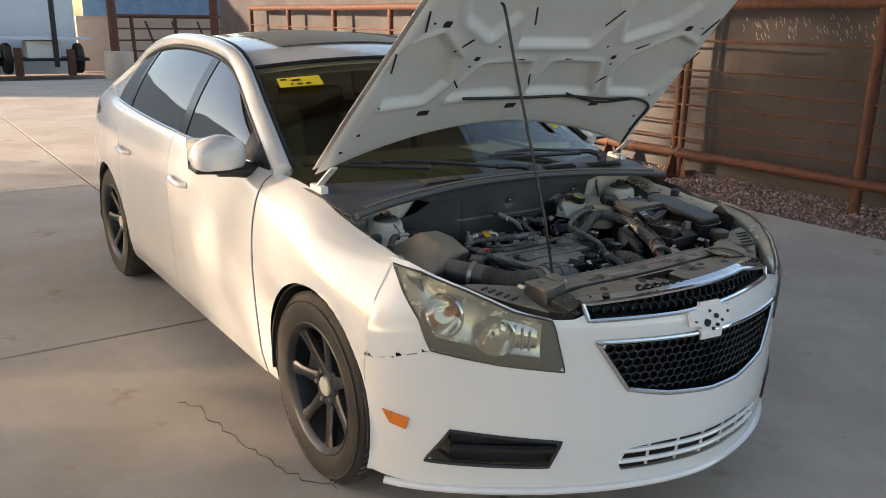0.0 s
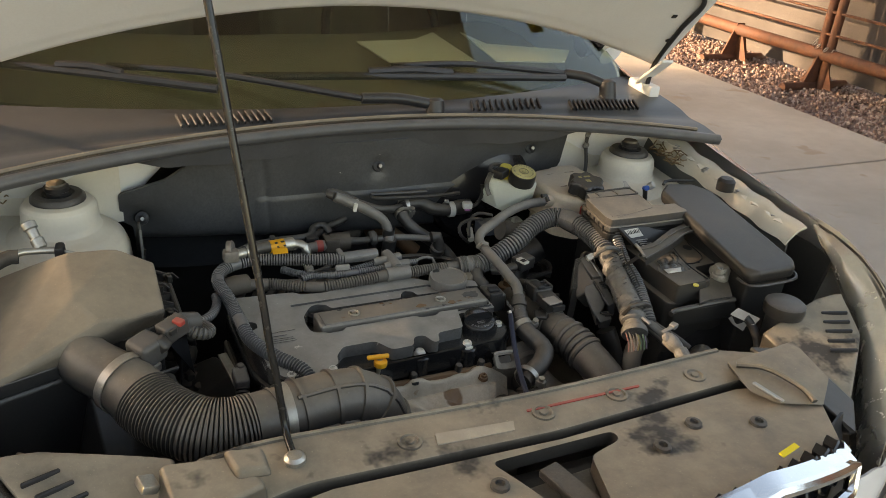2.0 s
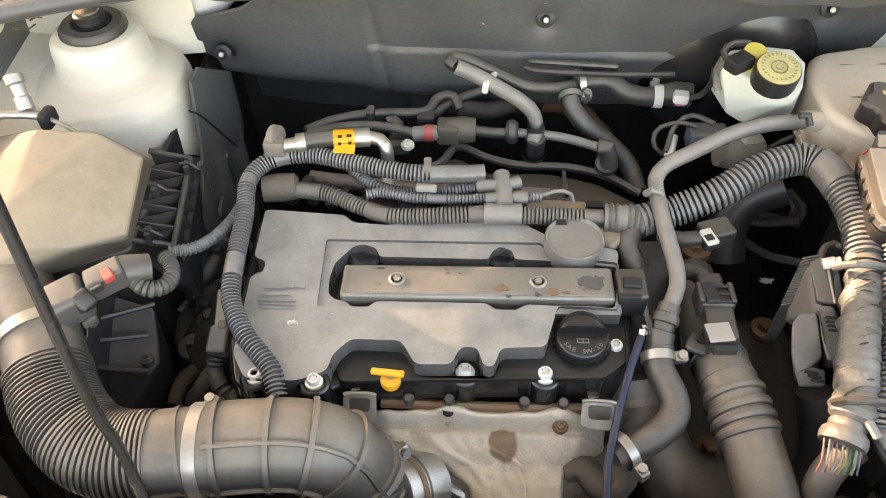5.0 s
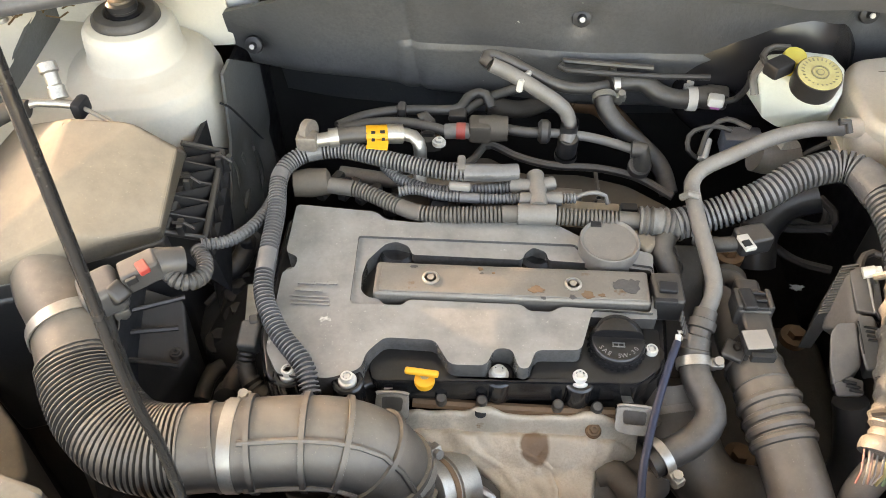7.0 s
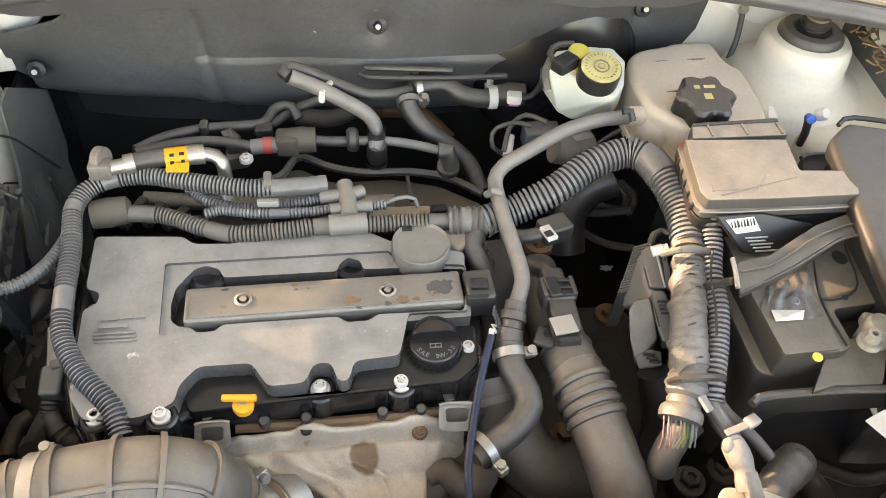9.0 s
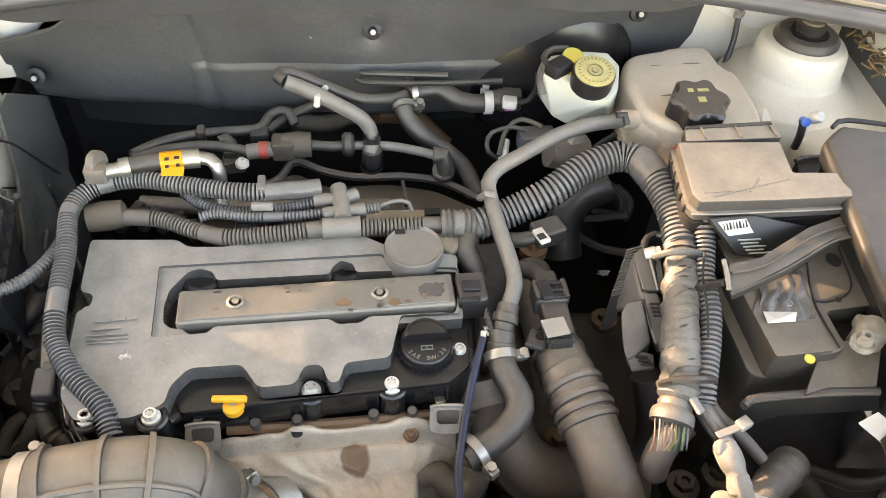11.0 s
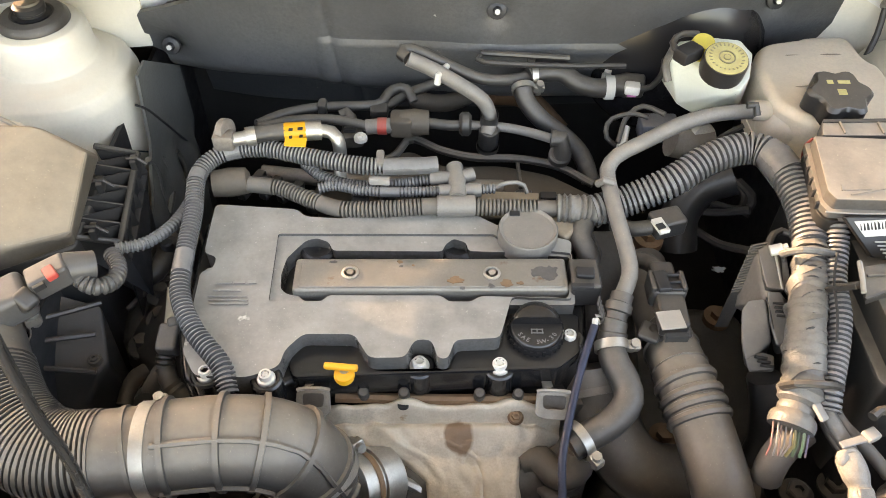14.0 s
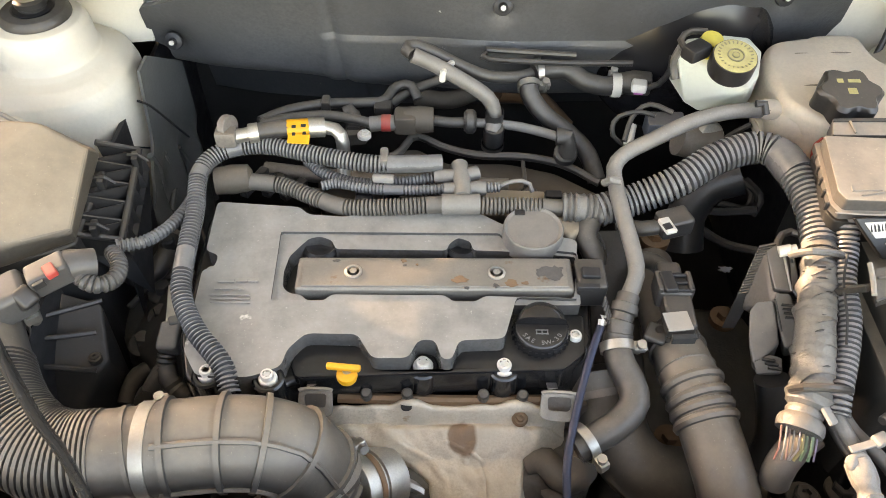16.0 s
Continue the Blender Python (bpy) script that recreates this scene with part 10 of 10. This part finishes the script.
part("front_wall", plate(round_poly([(0.399, -0.443), (0.418, -0.418), (0.430, -0.404), (0.458, -0.392), (0.502, -0.389), (0.474, -0.440), (0.424, -0.437)], 0.003), 0.776, 0.781, 0.001, lift=lambda x, y: 0.25 * max(0.0, y + 0.435)), "strapk", tray, "dusty turned-up front wall")
part("lip", tube([(0.340, -0.444, 0.770), (0.351, -0.437, 0.770), (0.406, -0.437, 0.772), (0.440, -0.439, 0.774), (0.477, -0.443, 0.776)], 0.0045, 8), "boxblack", tray)
part("front_apron", hull([(0.349, -0.438, 0.768), (0.408, -0.437, 0.768), (0.481, -0.442, 0.770), (0.357, -0.440, 0.740), (0.418, -0.441, 0.740), (0.495, -0.444, 0.740)], 0.003), "battery", tray)
part("tray_slot", beam_between((0.487, -0.419, 0.650), (0.557, -0.415, 0.650), 0.012, 0.006, 0.002), "boxblack", tray)
part("tray_tag", hull([(0.486, -0.432, 0.730), (0.505, -0.430, 0.735), (0.520, -0.449, 0.725), (0.502, -0.458, 0.715), (0.491, -0.441, 0.722), (0.493, -0.440, 0.720)], 0.0005, 1), "label", tray, "white paper tag")
hose("tag_strap", [(0.466, -0.486, 0.766), (0.475, -0.50, 0.75), (0.475, -0.52, 0.72), (0.44, -0.54, 0.70), (0.38, -0.54, 0.69)], 0.007, "black", tray)
part("hanging_tag", hull([(0.445, -0.470, 0.768), (0.468, -0.462, 0.772), (0.492, -0.492, 0.764), (0.470, -0.502, 0.760), (0.446, -0.471, 0.766), (0.491, -0.493, 0.762)], 0.0005, 1), "label", tray, "white plastic tag")
for p in ((0.374, -0.427, 0.600), (0.483, -0.430, 0.600), (0.321, -0.446, 0.620)):
    part("bolt", hexbolt(p, 0.012, 0.01), "grease", tray)
hose("cable", [(0.464, -0.439, 0.620), (0.485, -0.451, 0.620), (0.512, -0.464, 0.620), (0.555, -0.461, 0.620)], 0.008, "boxblack", tray)
hose("cable_wrap", [(0.402, -0.467, 0.660), (0.427, -0.477, 0.650), (0.440, -0.499, 0.640)], 0.022, "boxblack", tray)

fuse = thing("fuse_box", (0.465, -0.146, 0.800), "dusty fuse box with an embossed lid", "fuse box")
f_top = [(0.349, -0.150), (0.469, -0.156), (0.4615, -0.209), (0.514, -0.212), (0.517, -0.236), (0.511, -0.251), (0.419, -0.251), (0.341, -0.249), (0.336, -0.236)]
def grown(pts, k):
    return [(x + k * (1 if x > 0.44 else -1), y + k * (1 if y > -0.20 else -1)) for x, y in pts]
fl = part("lid", plate(round_poly(f_top, 0.0035), 0.841, 0.855, 0.0016, seg=2, lift=lambda x, y: 0.0012 * noise.noise(Vector((x * 30, y * 30, 3)))), "fusegrey", fuse, "tan dusted lid")
part("lid_lip", plate(round_poly(grown(f_top, 0.0045), 0.004), 0.833, 0.8412, 0.001), "fusegrey", fuse, "worn pale rim")
part("lid_shadow_gap", plate(round_poly(grown(f_top, -0.001), 0.004), 0.826, 0.834, 0), "battery", fuse)
part("body", plate(round_poly(grown(f_top, 0.003), 0.006), 0.70, 0.828, 0.003), "battery", fuse, "black lower box")
part("rim_wear", tube([(0.333, -0.253, 0.8415), (0.36, -0.2555, 0.8417), (0.42, -0.2555, 0.8417), (0.512, -0.2545, 0.8415), (0.5215, -0.236, 0.8412)], 0.0009, 6), "label2", fl)
for a, b in (((0.352, -0.236, 0.8552), (0.380, -0.235, 0.8552)), ((0.357, -0.243, 0.8552), (0.402, -0.232, 0.8552)), ((0.400, -0.237, 0.8552), (0.418, -0.216, 0.8552)), ((0.402, -0.232, 0.8552), (0.452, -0.220, 0.8552)), ((0.352, -0.228, 0.8552), (0.350, -0.237, 0.8552))):
    part("lid_emboss", tube([a, b], 0.0007, 6), "fusegrey", fl)
hb = part("hinge_bar", plate(round_poly([(0.367, -0.123), (0.476, -0.121), (0.477, -0.146), (0.360, -0.147)], 0.003), 0.836, 0.853, 0.002), "fusegrey", fuse, "dusty hinge strip")
part("hinge_step", plate(round_poly([(0.368, -0.121), (0.474, -0.117), (0.474, -0.123), (0.367, -0.126)], 0.001), 0.835, 0.8545, 0.001), "boxblack", hb)
for x in (0.385, 0.427, 0.470):
    part("hinge_rib", rbox((0.0025, 0.020, 0.004), (x, -0.135, 0.8535), (0, 0, 0), 0.0008, 1), "fusegrey", hb)
part("hinge_tab", hull([(0.462, -0.120, 0.853), (0.478, -0.118, 0.853), (0.474, -0.102, 0.862), (0.466, -0.103, 0.862), (0.463, -0.120, 0.848), (0.476, -0.119, 0.848)], 0.0012, 1), "label2", fuse)
for k in range(5):
    part("side_clip", rbox((0.007, 0.0035, 0.010), (0.3432 - 0.0028 * k, -0.166 - 0.018 * k, 0.836), (0, 0, 8), 0.0008, 1), "boxblack", fuse)
part("side_tag", rbox((0.004, 0.024, 0.03), (0.353, -0.157, 0.820), (0, 10, 0), 0.001), "label", fuse)
hose("red_wire", [(0.365, -0.124, 0.830), (0.359, -0.124, 0.820), (0.362, -0.125, 0.800)], 0.0016, "red", fuse, n=6)
port = thing("charge_port", (0.550, -0.085, 0.830), "small service port with a blue cap", "pipe fitting")
part("port", lathe([(0.0075, 0.0), (0.0075, 0.010), (0.006, 0.012), (0.0001, 0.0125)], (0.545, -0.094, 0.838), (40, 20, 0), 16), "label", port)
part("blue_cap", lathe([(0.0055, -0.004), (0.0055, 0.009), (0.0001, 0.010)], (0.531, -0.099, 0.838), (60, -30, 0), 14), "bluecap", port, "blue valve cap")
hose("stem", [(0.530, -0.099, 0.840), (0.530, -0.105, 0.820), (0.532, -0.102, 0.800)], 0.005, "boxblack", port)
# near-black block fills the gap between the boxes, painted as its shade
well = thing("gap_block", (0.49, -0.19, 0.70), "small dark block painted as the gap between the boxes, with a rolled metal rim", "bracket")
part("well", plate(round_poly([(0.519, -0.131), (0.564, -0.130), (0.556, -0.158), (0.509, -0.160)], 0.004), 0.70, 0.806, 0.002), "void", well)
part("rim", tube([(0.511, -0.142, 0.812), (0.522, -0.137, 0.812), (0.555, -0.137, 0.812), (0.555, -0.147, 0.812), (0.555, -0.158, 0.806)], 0.0028, 8), "hose", well)
rb = thing("relay_box", (0.572, -0.198, 0.840), "long dusty relay box beside the fender", "relay box")
part("lid", hull([(0.515, -0.165, 0.862), (0.545, -0.140, 0.866), (0.600, -0.155, 0.866), (0.622, -0.19, 0.862), (0.597, -0.44, 0.838), (0.580, -0.460, 0.834), (0.500, -0.462, 0.834), (0.478, -0.44, 0.836), (0.512, -0.170, 0.835), (0.622, -0.195, 0.835), (0.592, -0.455, 0.808), (0.484, -0.455, 0.808)], 0.008, 3), "boxlid", rb, "dusty grey lid")
part("body", hull([(0.520, -0.17, 0.84), (0.615, -0.19, 0.84), (0.585, -0.45, 0.815), (0.490, -0.45, 0.815), (0.53, -0.17, 0.62), (0.61, -0.19, 0.62), (0.58, -0.44, 0.60), (0.50, -0.44, 0.60)], 0.006), "boxblack", rb)
part("edge_strip", tube([(0.532, -0.148, 0.866), (0.550, -0.139, 0.869), (0.605, -0.152, 0.869)], 0.003, 6), "black", rb)
part("lid_lip", tube([(0.478, -0.435, 0.812), (0.490, -0.462, 0.810), (0.585, -0.462, 0.810), (0.602, -0.44, 0.812)], 0.003, 6), "boxblack", rb)
ws = thing("washer_cap", (0.522, -0.508, 0.698), "black washer filler cap by the headlight", "cap")
part("neck", lathe([(0.026, 0.0), (0.026, 0.085), (0.0001, 0.085)], (0.522, -0.508, 0.698), n=24), "boxblack", ws)
part("cap", lathe([(0.032, 0.080), (0.034, 0.09), (0.033, 0.100), (0.029, 0.103), (0.0001, 0.104)], (0.522, -0.508, 0.698), n=30), "hose", ws, "grey-blue round cap")
# frayed fender edge strip on the battery side
rnd = random.Random(31)
for k in range(12):
    c = Vector((0.686, 0.06 - 0.034 * k, 0.880 - 0.0034 * k))
    part("torn_flap", hull([c + Vector((rnd.uniform(-0.010, 0.010), rnd.uniform(-0.018, 0.018), rnd.uniform(-0.003, 0.003))) for _ in range(7)], 0), "dustpaint", car, "ragged scrap of foam seal")
part("bump_stop", lathe([(0.018, 0.0), (0.018, 0.02), (0.013, 0.026), (0.0001, 0.027)], (0.676, -0.17, 0.850), n=18), "black", car, "black rubber hood stop")
part("bump_stop", lathe([(0.018, 0.0), (0.018, 0.02), (0.013, 0.026), (0.0001, 0.027)], (-0.722, -0.150, 0.846), n=18), "black", car, "black rubber hood stop")

# hood underside details
def on_hood(x, u, out=-0.030):
    return hood_place(x, u, hood_out(x, u) + out)
def hood_slot(x, u, w, h, rot, name="slot", deep=0.004):
    p = on_hood(x, u, -0.034)
    b = rbox((w, h, deep), bevel=min(w, h) * 0.3, seg=2)
    m = Matrix.Translation(p) @ pose(0, 0, 0, -math.degrees(HOOD_UP), 0, 0) @ pose(0, 0, 0, 0, 0, rot)
    bmesh.ops.transform(b, matrix=m, verts=b.verts[:])
    part(name, b, "ink", hood)
for x, u in ((-0.412, 0.248), (0.0, 0.232), (0.412, 0.248)):
    hood_slot(x, u, 0.046, 0.024, 0, "hinge_slot")
for sx in (-1, 1):
    for x, u, w, r in ((0.355, 0.400, 0.085, 48), (0.678, 0.548, 0.085, 78), (0.632, 0.712, 0.085, 74), (0.415, 0.578, 0.075, -48 if sx < 0 else 30), (0.135, 0.486, 0.080, 0), (0.18, 0.690, 0.085, 62)):
        hood_slot(sx * x, u, w, 0.0065, -sx * r)
    for x, u, r in ((0.545, 0.688, 0.014), (0.318, 0.506, 0.010), (0.64, 0.331, 0.007), (0.25, 0.556, 0.004), (0.70, 0.12, 0.006), (0.66, 0.20, 0.006), (0.60, 0.70, 0.004), (0.33, 0.47, 0.004)):
        hood_slot(sx * x, u, r * 2, r * 1.7, 0, "hole")
hood_slot(0.0, 0.375, 0.075, 0.0065, 62)
hose("washer_tube", [on_hood(-0.265, 0.305, -0.040), on_hood(0.04, 0.285, -0.042), on_hood(0.23, 0.292, -0.042), on_hood(0.44, 0.285, -0.040), on_hood(0.57, 0.305, -0.040), on_hood(0.68, 0.272, -0.038), on_hood(0.70, 0.16, -0.035), on_hood(0.725, 0.03, -0.035), (0.73, 0.20, 0.955)], 0.0055, "black", hood, "black washer tube")
hose("washer_tube", [on_hood(0.23, 0.305, -0.040), on_hood(0.34, 0.275, -0.042), on_hood(0.44, 0.268, -0.042), on_hood(0.57, 0.302, -0.040)], 0.0045, "black", hood)
for s in (-1, 1):
    part("hood_hinge", join(beam_between((s * 0.728, 0.225, 0.965), (s * 0.72, 0.13, 1.04), 0.03, 0.008, 0.003), rbox((0.03, 0.09, 0.03), (s * 0.735, 0.215, 0.955), bevel=0.006)), "paintin", hood, "white stamped hinge")
